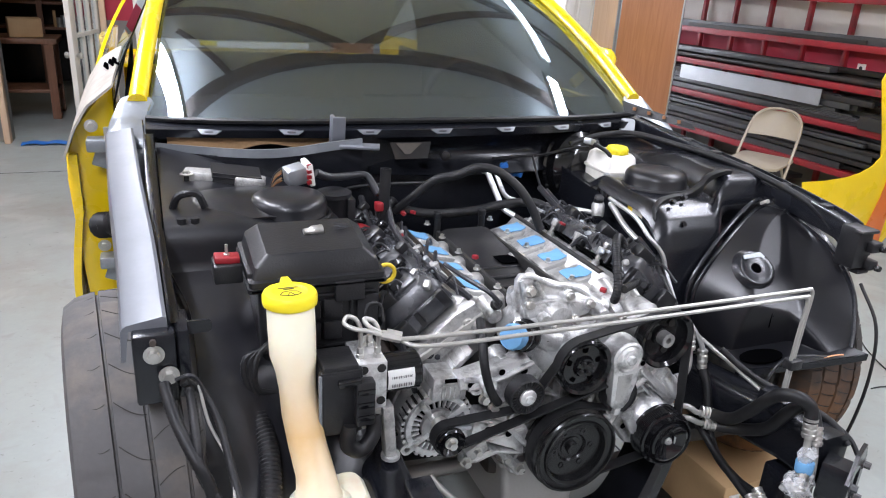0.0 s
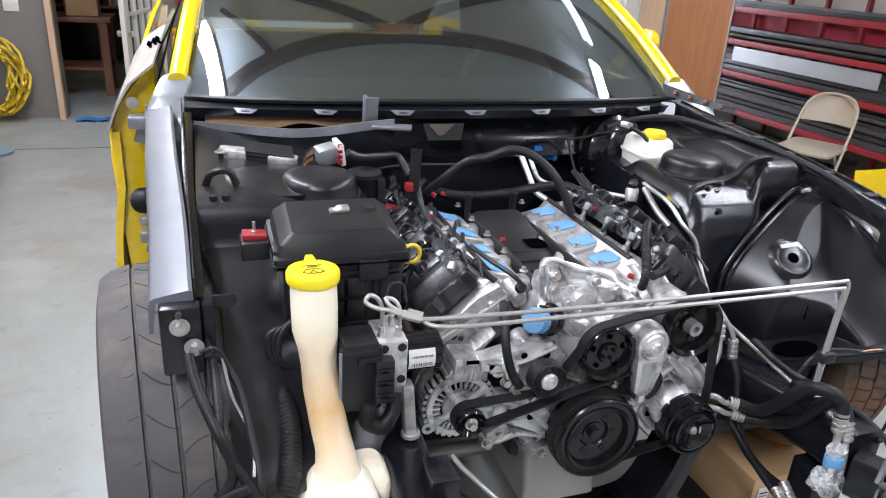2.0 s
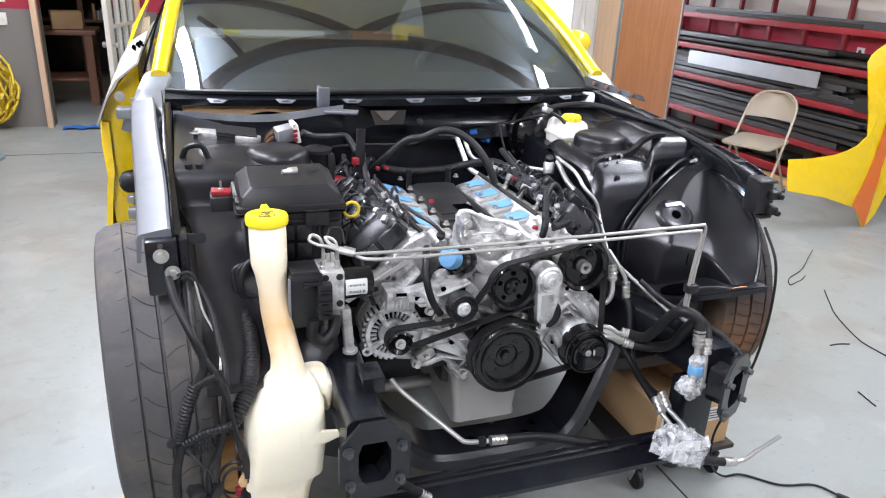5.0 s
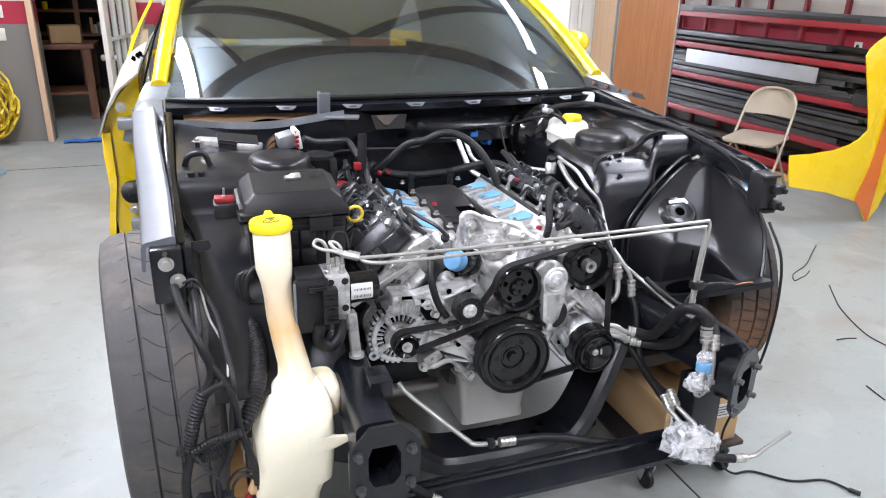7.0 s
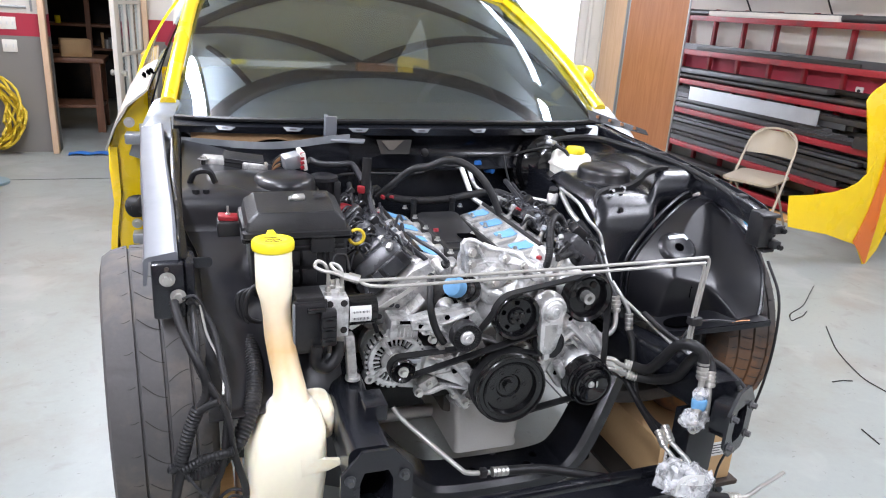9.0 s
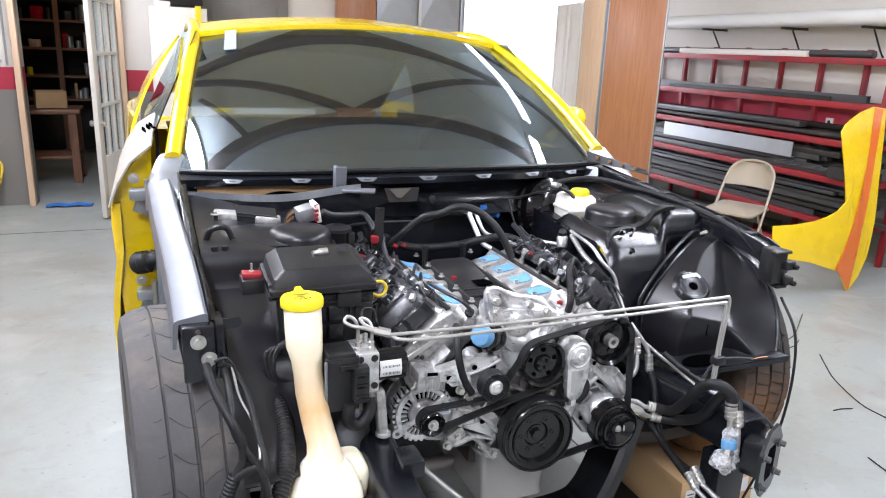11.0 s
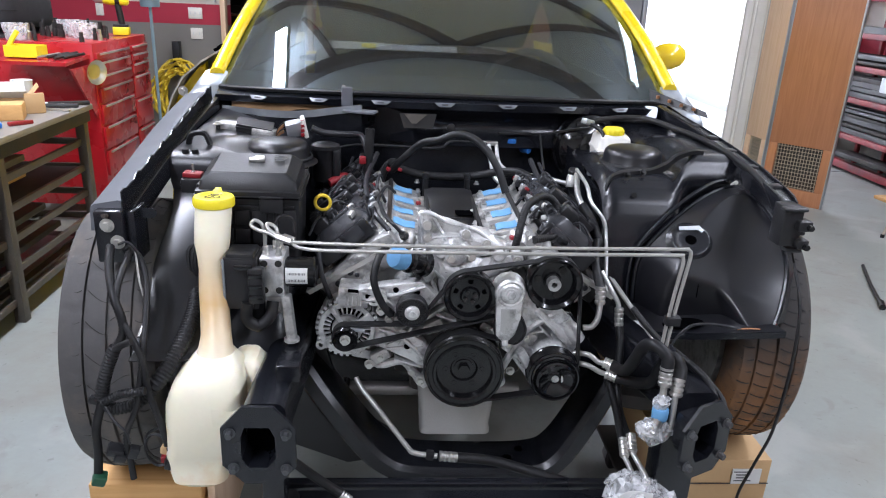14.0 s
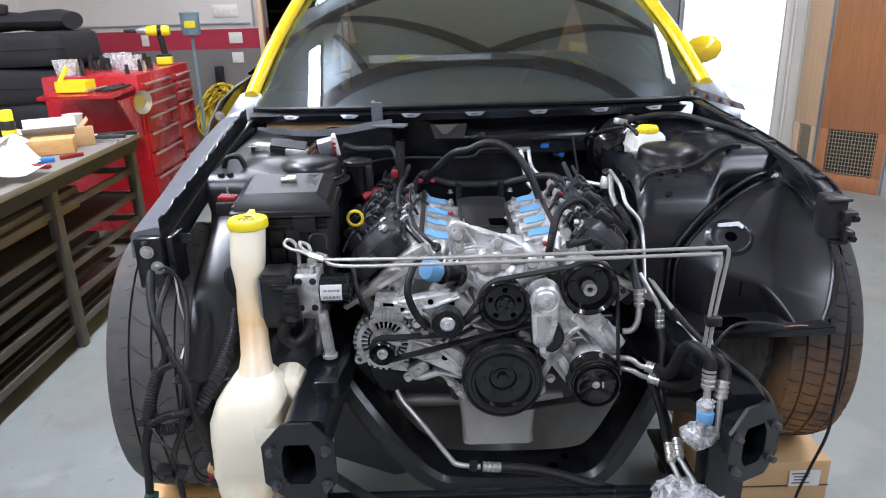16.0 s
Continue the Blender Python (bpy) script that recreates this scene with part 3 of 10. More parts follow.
# doorway trim
bm = B()
box(bm, (-1.975, 6.22, 1.03), (0.05, 0.14, 2.06), bevel=0.004)
box(bm, (-1.10, 6.22, 1.03), (0.05, 0.14, 2.06), bevel=0.004)
box(bm, (-1.54, 6.22, 2.06), (0.92, 0.14, 0.05), bevel=0.004)
structure("trim_store_doorway", bm, "ply", "bare pale wood trim round the store room doorway")
bm = B()
box(bm, (2.375, 6.22, 1.13), (0.05, 0.10, 2.26), bevel=0.004)
box(bm, (3.18, 6.22, 2.29), (1.66, 0.10, 0.05), bevel=0.004)
structure("trim_bright_opening", bm, "galv", "perforated steel edging round the bright opening")

# open white door with panes, seen almost edge-on
d = thing("door_1", (-1.14, 6.2, 0), "white painted door with glass panes standing open", "door", kind="structure")
m = pose(-1.14, 6.22, 0, 0, 0, -103)
def slab(bm, x0, x1, z0, z1, t=0.04):
    vs = len(bm.verts)
    box(bm, ((x0 + x1) / 2, 0, (z0 + z1) / 2), (x1 - x0, t, z1 - z0), bevel=0.003)
    bm.verts.ensure_lookup_table()
    return bm
bm = B()
for a in ((0, 0.10, 0.02, 2.0), (0.68, 0.80, 0.02, 2.0), (0.10, 0.68, 0.02, 0.55), (0.10, 0.68, 1.87, 2.0), (0.28, 0.31, 0.55, 1.87), (0.475, 0.505, 0.55, 1.87), (0.10, 0.68, 0.98, 1.01), (0.10, 0.68, 1.42, 1.45)):
    slab(bm, *a)
bmesh.ops.transform(bm, matrix=m, verts=bm.verts)
part("door_frame", bm, "wall_white", d)
for i in range(3):
    for j in range(3):
        bm = slab(B(), 0.10 + 0.195 * i, 0.28 + 0.195 * i, 0.55 + 0.44 * j, 0.98 + 0.44 * j, 0.006)
        bmesh.ops.transform(bm, matrix=m, verts=bm.verts)
        part("pane", bm, "pane", d)
bm = B()
k0, k1 = m @ Vector((0.745, -0.07, 0.85)), m @ Vector((0.745, 0.07, 0.85))
lathe(bm, k0, k1, [(0, 0), (0.022, 0.004), (0.027, 0.018), (0.018, 0.034), (0.01, 0.05), (0.01, 0.09), (0.018, 0.106), (0.027, 0.122), (0.022, 0.136), (0, 0.14)], 16)
part("door_knob", bm, "steel", d, "polished steel knob")

# closed grey panelled door and brown column on the back wall
d = thing("door_2", (0.05, 6.22, 0), "closed grey door with raised panels", "door", kind="structure")
bm = box(B(), (0.05, 6.225, 1.03), (0.85, 0.05, 2.06), bevel=0.004)
part("door_leaf", bm, "wall_grey", d)
for i in (0, 1):
    for z0, z1 in ((0.15, 0.8), (0.95, 1.55), (1.66, 1.94)):
        part("door_panel", box(B(), (-0.13 + 0.36 * i, 6.197, (z0 + z1) / 2), (0.27, 0.012, z1 - z0), bevel=0.005), "wall_grey", d)
structure("column", box(B(), (1.165, 6.18, 1.65), (0.41, 0.14, 3.29), bevel=0.004), "brown_wood", "flat brown wood-faced column on the wall")
d = thing("sheet_metal_door", (1.9, 6.2, 0), "galvanised sheet steel sliding door with cross creases", "sliding door", kind="structure")
for i in range(2):
    bm = B()
    x0 = 1.40 + 0.48 * i
    vs = [bm.verts.new(p) for p in ((x0, 6.19, 0.05), (x0 + 0.46, 6.19, 0.05), (x0 + 0.46, 6.19, 2.7), (x0, 6.19, 2.7))]
    for z0, z1 in ((0.05, 0.93), (0.93, 1.81), (1.81, 2.7)):
        q = [bm.verts.new((x, 6.19, z)) for x, z in ((x0, z0), (x0 + 0.46, z0), (x0 + 0.46, z1), (x0, z1))]
        c = bm.verts.new((x0 + 0.23, 6.165, (z0 + z1) / 2))
        for k in range(4):
            bm.faces.new((q[k], q[(k + 1) % 4], c))
    for v in vs:
        bm.verts.remove(v)
    box(bm, (x0 + 0.23, 6.21, 1.375), (0.46, 0.03, 2.65))
    part("door_sheet", bm, "galv", d, sharp=5)
part("edge_strip", box(B(), (1.87, 6.155, 1.375), (0.03, 0.02, 2.65)), "steel", d)

# grey cabinet panel standing in the bright room
structure("trim_grey_panel", box(B(), (4.16, 7.0, 0.86), (0.42, 0.06, 1.72), rot=(0, 0, -58), bevel=0.004), "galv", "grey sheet panel standing in the bright room")

# two hinged wooden door leaves with grilles
for a, b, mat, lab in (((2.84, 4.42), (2.87, 4.11), "ply", "pale wooden door leaf with a mesh grille near the floor"), ((2.875, 4.10), (3.215, 3.75), "brown_wood", "brown wooden door leaf with a mesh grille near the floor")):
    L = math.hypot(b[0] - a[0], b[1] - a[1])
    ang = math.degrees(math.atan2(b[1] - a[1], b[0] - a[0]))
    m = pose(a[0], a[1], 0, 0, 0, ang)
    d = thing("door_leaf", (a[0], a[1], 0), lab, "door leaf", "hinged wooden door leaves", "structure")
    def leaf(name, boxes, mat2, label=""):
        bm = B()
        for c, s in boxes:
            box(bm, c, s, bevel=0.002)
        bmesh.ops.transform(bm, matrix=m, verts=bm.verts)
        part(name, bm, mat2, d, label)
    g0, g1, gx = 0.12, 0.47, 0.07
    leaf("panel", [((L / 2, 0, 1.33), (L, 0.042, 1.72)), ((L / 2, 0, 0.06), (L, 0.042, 0.12)), ((gx / 2, 0, 0.295), (gx, 0.042, 0.35)), ((L - gx / 2, 0, 0.295), (gx, 0.042, 0.35))], mat)
    leaf("edge_strip", [((L, 0, 1.095), (0.012, 0.05, 2.19)), ((0.0, 0, 1.095), (0.008, 0.048, 2.19))], "galv", "bare metal edge strip")
    bars = []
    for k in range(15):
        bars.append(((gx + (L - 2 * gx) * (k + 0.5) / 15, -0.008, 0.295), (0.005, 0.004, 0.35)))
    for k in range(12):
        bars.append(((L / 2, -0.012, g0 + 0.35 * (k + 0.5) / 12), (L - 2 * gx, 0.004, 0.005)))
    leaf("grille", bars, "grille", "tan mesh grille")
    leaf("grille_backing", [((L / 2, 0.012, 0.295), (L - 2 * gx, 0.004, 0.35))], "dark_steel")

wp_ = thing("folding_panel", (2.9, 4.7, 0), "white painted folding door panel beside the bright opening", "door panel", kind="structure")
for a, b in (((2.93, 5.06), (2.89, 4.76)), ((2.885, 4.755), (2.85, 4.44))):
    L = math.hypot(b[0] - a[0], b[1] - a[1])
    bm = box(B(), (L / 2, 0, 1.03), (L - 0.004, 0.035, 2.04), bevel=0.003)
    for x in (0.05, L - 0.05):
        box(bm, (x, -0.02, 1.03), (0.012, 0.006, 2.0), bevel=0.002)
    bmesh.ops.transform(bm, matrix=pose(a[0], a[1], 0, 0, 0, math.degrees(math.atan2(b[1] - a[1], b[0] - a[0]))), verts=bm.verts)
    part("panel_leaf", bm, "wall_white", wp_)

# roof beams and their diagonal braces
for y in (-3.3, -1.62, 0.06, 1.74, 3.42, 5.1):
    structure("trim_roof_beam", box(B(), (0.05, y, CEIL - 0.09), (9.2, 0.13, 0.18), bevel=0.01), "beam", "dark brown roof beam under the ceiling")
for x0, y0, x1, y1, w in ((0.22, 1.81, -1.62, 3.35, 0.11), (0.22, 1.81, 2.45, 3.35, 0.11), (-1.42, 2.72, -1.02, 1.82, 0.07)):
    L = math.hypot(x1 - x0, y1 - y0)
    structure("trim_roof_brace", box(B(), ((x0 + x1) / 2, (y0 + y1) / 2, CEIL - 0.07), (L, w, 0.12), rot=(0, 0, math.degrees(math.atan2(y1 - y0, x1 - x0))), bevel=0.008), "beam", "dark brown diagonal roof brace")
# hanging fixtures
for k, (lx, ly) in enumerate(LAMPS):
    f = thing("ceiling_light", (lx, ly, HANG), "long white fluorescent ceiling fixture, lit", "ceiling light", "ceiling fixtures")
    part("housing", box(B(), (lx, ly, HANG - 0.025), (0.20, 2.44, 0.05), bevel=0.012), "white_plastic", f)
    for s in (-0.05, 0.05):
        part("lamp_tube", cyl(B(), (lx + s, ly - 1.16, HANG - 0.064), (lx + s, ly + 1.16, HANG - 0.064), 0.014, seg=10), "lens", f)
    for d in (-0.9, 0.9):
        part("hanger_rod", cyl(B(), (lx, ly + d, HANG), (lx, ly + d, CEIL), 0.004, seg=6), "steel", f)

# ---- metal stock rack along the wall ----
rack = thing("storage_rack", (4.4, 3.8, 0), "red steel wall rack loaded with long metal stock", "storage rack")
LEVELS = [0.33, 0.68, 0.98, 1.28, 1.62]
for z in LEVELS:
    part("beam", box(B(), (4.25, 4.26, z), (0.045, 3.68, 0.05), bevel=0.004), "rack_red", rack)
    part("beam", box(B(), (4.58, 4.26, z), (0.04, 3.68, 0.045), bevel=0.004), "rack_red", rack)
for k in range(9):
    y = 2.45 + 0.44 * k
    part("post", box(B(), (4.60, y, 0.86), (0.04, 0.04, 1.72), bevel=0.003), "rack_red", rack)
    for z in LEVELS:
        part("arm", box(B(), (4.42, y, z - 0.002), (0.32, 0.035, 0.035), bevel=0.003), "rack_red", rack)
part("end_post", box(B(), (4.25, 2.42, 0.85), (0.05, 0.05, 1.6), rot=(2.5, 0, 0), bevel=0.004), "rack_red", rack)
part("base_beam", box(B(), (4.25, 4.26, 0.06), (0.06, 3.68, 0.07), bevel=0.004), "rack_red", rack)


def stock(kind, x, y0, y1, z, w, h, mat, label):
    bm = B()
    L, yc = y1 - y0, (y0 + y1) / 2
    if kind == "tube":
        t = 0.004
        ends = [[[bm.verts.new((x + sx * (w / 2 - g), y, z + h / 2 + sz * (h / 2 - g))) for sx, sz in ((-1, -1), (1, -1), (1, 1), (-1, 1))] for g in (0, t)] for y in (y0, y1)]
        for k in range(4):
            j = (k + 1) % 4
            for A_, B_ in ((ends[0][0], ends[1][0]), (ends[0][1], ends[1][1]), (ends[0][0], ends[0][1]), (ends[1][0], ends[1][1])):
                bm.faces.new((A_[k], A_[j], B_[j], B_[k]))
    elif kind == "angle":
        loft(bm, [[Vector((x + a, y, z + b)) for a, b in ((-w / 2, 0), (w / 2, 0), (w / 2, 0.006), (0.006 - w / 2, 0.006), (0.006 - w / 2, h), (-w / 2, h))] for y in (y0, y1)])
    elif kind == "round":
        cyl(bm, (x, y0, z + h / 2), (x, y1, z + h / 2), h / 2, seg=14)
    else:
        box(bm, (x, yc, z + h / 2), (w, L, h), bevel=0.003)
    return solo("metal_stock", bm, mat, label, "metal stock", "stock on the rack")


rnd = random.Random(5)
for lv, z in enumerate(LEVELS):
    zt = z + 0.026
    x = 4.27
    while x < (4.53, 4.53, 4.5, 4.36, 4.30)[lv]:
        w = rnd.choice((0.03, 0.04, 0.05, 0.07))
        h = rnd.choice((0.02, 0.03, 0.05, 0.06))
        kind, lab = rnd.choice((("tube", "dark steel box section lying on the red rack"), ("angle", "dark steel angle bar lying on the red rack"), ("bar", "flat dark steel bar lying on the red rack"), ("round", "round dark steel pipe lying on the red rack")))
        if kind == "round":
            w = h
        stock(kind, x + w / 2, 2.5 + rnd.uniform(-0.3, 0.5), 6.05 - rnd.uniform(0, 0.5), zt, w, h, rnd.choice(("stock", "stock", "dark_steel", "dark_steel")), lab)
        x += w + 0.006
    for layer in range((4, 3, 1, 0, 0)[lv]):
        x = 4.25 + rnd.uniform(0, 0.03)
        while x < 4.5:
            w = rnd.choice((0.03, 0.05, 0.06, 0.09))
            stock(rnd.choice(("tube", "bar", "angle")), x + w / 2, 2.6 + rnd.uniform(-0.3, 0.6), 6.1 - rnd.uniform(0, 0.5), zt + 0.062 + 0.047 * layer, w, rnd.choice((0.03, 0.04, 0.045)), rnd.choice(("dark_steel", "stock", "stock")), "dark steel length stacked on the red rack")
            x += w + 0.008
for lv, z in enumerate(LEVELS[:1]):
    stock("bar", 4.565, 2.6, 6.1, z + 0.03, 0.02, 0.23, "dark_steel", "dark steel plate standing at the back of the rack")
for k in range(10):
    stock("round", 4.26 + 0.012 * (k % 3), 2.5 + 0.04 * k, 3.35 + 0.03 * (k % 4), 0.735 + 0.012 * (k // 3), 0.012, 0.012, "stock", "thin steel rod lying on the red rack")
solo("scrap_board", box(B(), (4.05, 3.6, 0.015), (0.16, 1.1, 0.03), rot=(0, 0, 6), bevel=0.004), "lumber", "pale wooden board lying under the rack", "board")
solo("scrap_board", box(B(), (4.3, 4.3, 0.17), (0.25, 1.9, 0.04), rot=(0, 4, 3), bevel=0.004), "dark_steel", "dark flat board lying under the rack", "board")
stock("angle", 4.24, 3.15, 4.85, 0.98 - 0.17, 0.05, 0.13, "galv", "pale galvanised channel hung in front of the rack")
stock("bar", 4.30, 2.9, 4.9, 1.29, 0.09, 0.05, "dark_steel", "dark steel bar lying on the red rack")
stock("bar", 4.28, 3.2, 4.8, 1.645, 0.06, 0.05, "wall_white", "white painted length of trim on the rack top")
stock("tube", 4.25, 2.35, 2.75, 0.708, 0.10, 0.09, "dark_steel", "short dark box section on the rack")
for k, (x, z, r) in enumerate(((4.42, 1.96, 0.065), (4.55, 1.97, 0.07))):
    stock("round", x, 2.45 + 0.3 * k, 5.2, z - r, r, 2 * r, "paper", "roll wrapped in clear plastic on wall brackets")
stock("round", 4.42, 2.5, 5.2, 1.905, 0.05, 0.11, "white_plastic", "white tube inside the plastic wrap")
for y in (2.8, 3.6, 4.6):
    bm = B()
    box(bm, (4.50, y, 1.885), (0.30, 0.03, 0.02))
    tube(bm, [(4.64, y, 1.66), (4.60, y, 1.70), (4.48, y, 1.87)], 0.008, 6)
    solo("wall_bracket", bm, "dark_steel", "black steel shelf bracket on the wall", "bracket", "wall brackets")
o = thing("wall_outlet", (4.64, 3.19, 1.0), "white electrical outlet on the red stripe", "outlet")
part("plate", box(B(), (4.642, 3.19, 1.08), (0.012, 0.075, 0.12), bevel=0.003), "white_plastic", o)
for z in (1.055, 1.105):
    part("socket", cyl(B(), (4.637, 3.19, z), (4.632, 3.19, z), 0.016, seg=12), "ink", o)

# ---- folding chair ----
ch = thing("folding_chair", (3.5, 3.2, 0), "beige steel folding chair standing open", "chair")
cm = pose(3.58, 2.98, 0, 0, 0, -66)


def chair_part(name, bm, mat="beige"):
    bmesh.ops.transform(bm, matrix=cm, verts=bm.verts)
    return part(name, bm, mat, ch)


# local: x across, -y to the front
for s in (-1, 1):
    chair_part("front_leg", tube(B(), [(0.20 * s, -0.24, 0.01), (0.20 * s, -0.05, 0.42), (0.19 * s, 0.075, 0.66), (0.165 * s, 0.11, 0.745), (0.10 * s, 0.135, 0.795), (0.0, 0.14, 0.81)], 0.011, 8))
    chair_part("rear_leg", tube(B(), [(0.17 * s, 0.24, 0.01), (0.17 * s, -0.12, 0.44)], 0.010, 8, bend=False))
    for y in (-0.24, 0.24):
        chair_part("rubber_foot", cyl(B(), ((0.20 if y < 0 else 0.17) * s, y, 0.0), ((0.20 if y < 0 else 0.17) * s, y, 0.025), 0.014, seg=10), "rubber")
chair_part("crossbar", tube(B(), [(-0.17, 0.13, 0.13), (0.17, 0.13, 0.13)], 0.008, 6, bend=False))
chair_part("crossbar", tube(B(), [(-0.20, -0.19, 0.12), (0.20, -0.19, 0.12)], 0.008, 6, bend=False))
chair_part("seat", prism(B(), rrect(0.40, 0.40, 0.06), pose(0, -0.10, 0.425, 4, 0, 0), 0.022, 0.006))
chair_part("backrest", sheet(B(), lambda u, v: (0.185 * (2 * u - 1) * math.sqrt(max(0.04, 1 - max(0, (v - 0.35) / 0.65) ** 2 * 0.75)), 0.055 + 0.055 * v + 0.05 * (1 - (2 * u - 1) ** 2), 0.60 + 0.19 * v), 14, 6, 0.006))

# ---- yellow fender leaning by the rack ----
fe = thing("car_fender", (3.6, 2.1, 0), "loose yellow car fender with an orange stripe standing on the floor", "car fender")
OUT = [(2.99, 0.42), (2.978, 0.525), (3.15, 0.53), (3.327, 0.548), (3.44, 0.575), (3.528, 0.611), (3.60, 0.672), (3.649, 0.749), (3.672, 0.83), (3.674, 0.909), (3.64, 0.985), (3.583, 1.049), (3.545, 1.09), (3.52, 1.146), (3.55, 1.19), (3.593, 1.223), (3.70, 1.28), (3.827, 1.318), (3.973, 1.304), (3.96, 1.1), (3.924, 0.822), (3.925, 0.5), (3.915, 0.25), (3.87, 0.10), (3.80, 0.004), (3.77, 0.002), (3.70, 0.09), (3.64, 0.16), (3.555, 0.202), (3.34, 0.252), (3.16, 0.285), (3.017, 0.312)]


def fender_piece(name, outline, y, depth, mat, label=""):
    bm = prism(B(), outline, front(y), depth)
    bmesh.ops.triangulate(bm, faces=bm.faces[:])
    bmesh.ops.subdivide_edges(bm, edges=bm.edges[:], cuts=2, use_grid_fill=True)
    for v in bm.verts:
        x, z = v.co.x - 3.55, v.co.z
        v.co.y += 0.10 * x * x + 0.06 * z - 0.04 * math.sin(3 * z)
    return part(name, bm, mat, fe, label, 50)


fender_piece("skin", OUT, 2.06, 0.006, "yellow")
fender_piece("stripe", [(3.60, 0.185), (3.70, 0.095), (3.775, 0.008), (3.79, 0.02), (3.76, 0.12), (3.775, 0.35), (3.815, 0.65), (3.86, 0.95), (3.93, 1.302), (3.84, 1.312), (3.795, 1.0), (3.735, 0.70), (3.665, 0.40)], 2.054, 0.003, "orange", "orange painted stripe")
solo("blue_board", box(B(), (3.68, 3.06, 0.006), (0.40, 0.14, 0.012), rot=(0, 0, 4), bevel=0.004), "blue_strip", "bright blue flat strip lying on the floor", "strip")

# ---- bench side of the workshop ----
wb = thing("workbench", (-2.3, 1.0, 0), "long steel workbench with an open slatted lower frame", "workbench")
part("tabletop", box(B(), (-2.27, 0.6, 0.845), (0.86, 3.75, 0.03), bevel=0.004), "bench", wb, "worn pale steel plate top")
part("apron", box(B(), (-1.862, 0.6, 0.80), (0.02, 3.7, 0.06)), "dark_steel", wb)
part("apron", box(B(), (-2.25, 2.46, 0.80), (0.78, 0.02, 0.06)), "dark_steel", wb)
for y in (2.42, 1.55, 0.4, -0.8):
    for x in (-1.89, -2.64):
        part("leg", box(B(), (x, y, 0.415), (0.05, 0.05, 0.83), bevel=0.003), "bench_leg", wb)
for z in (0.10, 0.24, 0.38, 0.52, 0.66):
    part("rail", box(B(), (-1.90, 0.6, z), (0.02, 3.6, 0.035), bevel=0.003), "bench_leg", wb)
    part("rail", box(B(), (-2.27, 2.43, z), (0.72, 0.02, 0.035), bevel=0.003), "bench_leg", wb)
part("lower_shelf", box(B(), (-2.27, 0.6, 0.14), (0.72, 3.6, 0.012)), "dark_steel", wb)
for k, z in enumerate((0.11, 0.25, 0.39, 0.67)):
    solo("steel_sheet", box(B(), (-2.28 + 0.02 * k, 0.7, z + 0.03), (0.66, 3.2 - 0.3 * k, 0.03), rot=(0, 0, 0.6 * k), bevel=0.003), ("stock", "dark_steel", "stock", "bench_leg")[k], "dark steel sheet stored in the bench frame", "steel sheet", "sheets under the bench")
part("lower_shelf", box(B(), (-2.27, 0.6, 0.52), (0.72, 3.6, 0.012)), "dark_steel", wb)
rnd = random.Random(9)
for k in range(16):
    y0 = rnd.uniform(-0.6, 1.2)
    solo("scrap_board", box(B(), (rnd.uniform(-2.45, -2.05), y0 + 0.6, 0.545 + 0.022 * (k % 4)), (rnd.uniform(0.05, 0.12), rnd.uniform(0.7, 1.3), 0.02), rot=(0, 0, rnd.uniform(-5, 5)), bevel=0.002), rnd.choice(("ply", "card", "dark_steel")), "offcut board lying on the bench's lower shelf", "board", "boards under the bench")

# things on the bench top, z = 0.86
BT = 0.861
sp = thing("spray_can", (-2.27, 1.985, BT), "grey spray can with a yellow cap on the bench", "spray can")
part("can", lathe(B(), (-2.27, 1.985, BT), (-2.27, 1.985, 1), [(0.0, 0), (0.031, 0), (0.033, 0.004), (0.033, 0.15), (0.028, 0.165), (0.02, 0.17)], 20), "dark_steel", sp)
part("label_band", lathe(B(), (-2.27, 1.985, BT + 0.085), (-2.27, 1.985, 2), [(0.0335, 0), (0.0335, 0.03)], 20), "cap", sp, "yellow printed band")
part("lid", lathe(B(), (-2.27, 1.985, BT + 0.155), (-2.27, 1.985, 2), [(0.03, 0), (0.031, 0.05), (0.027, 0.056), (0, 0.056)], 20), "cap", sp, "yellow plastic cap")
cu = lathe(B(), (-2.19, 2.46, BT), (-2.19, 2.46, 2), [(0.0, 0), (0.042, 0), (0.052, 0.11), (0.054, 0.115), (0.050, 0.112), (0.040, 0.006), (0, 0.006)], 24)
solo("paper_cup", cu, "paper", "white cup standing on the bench", "cup")
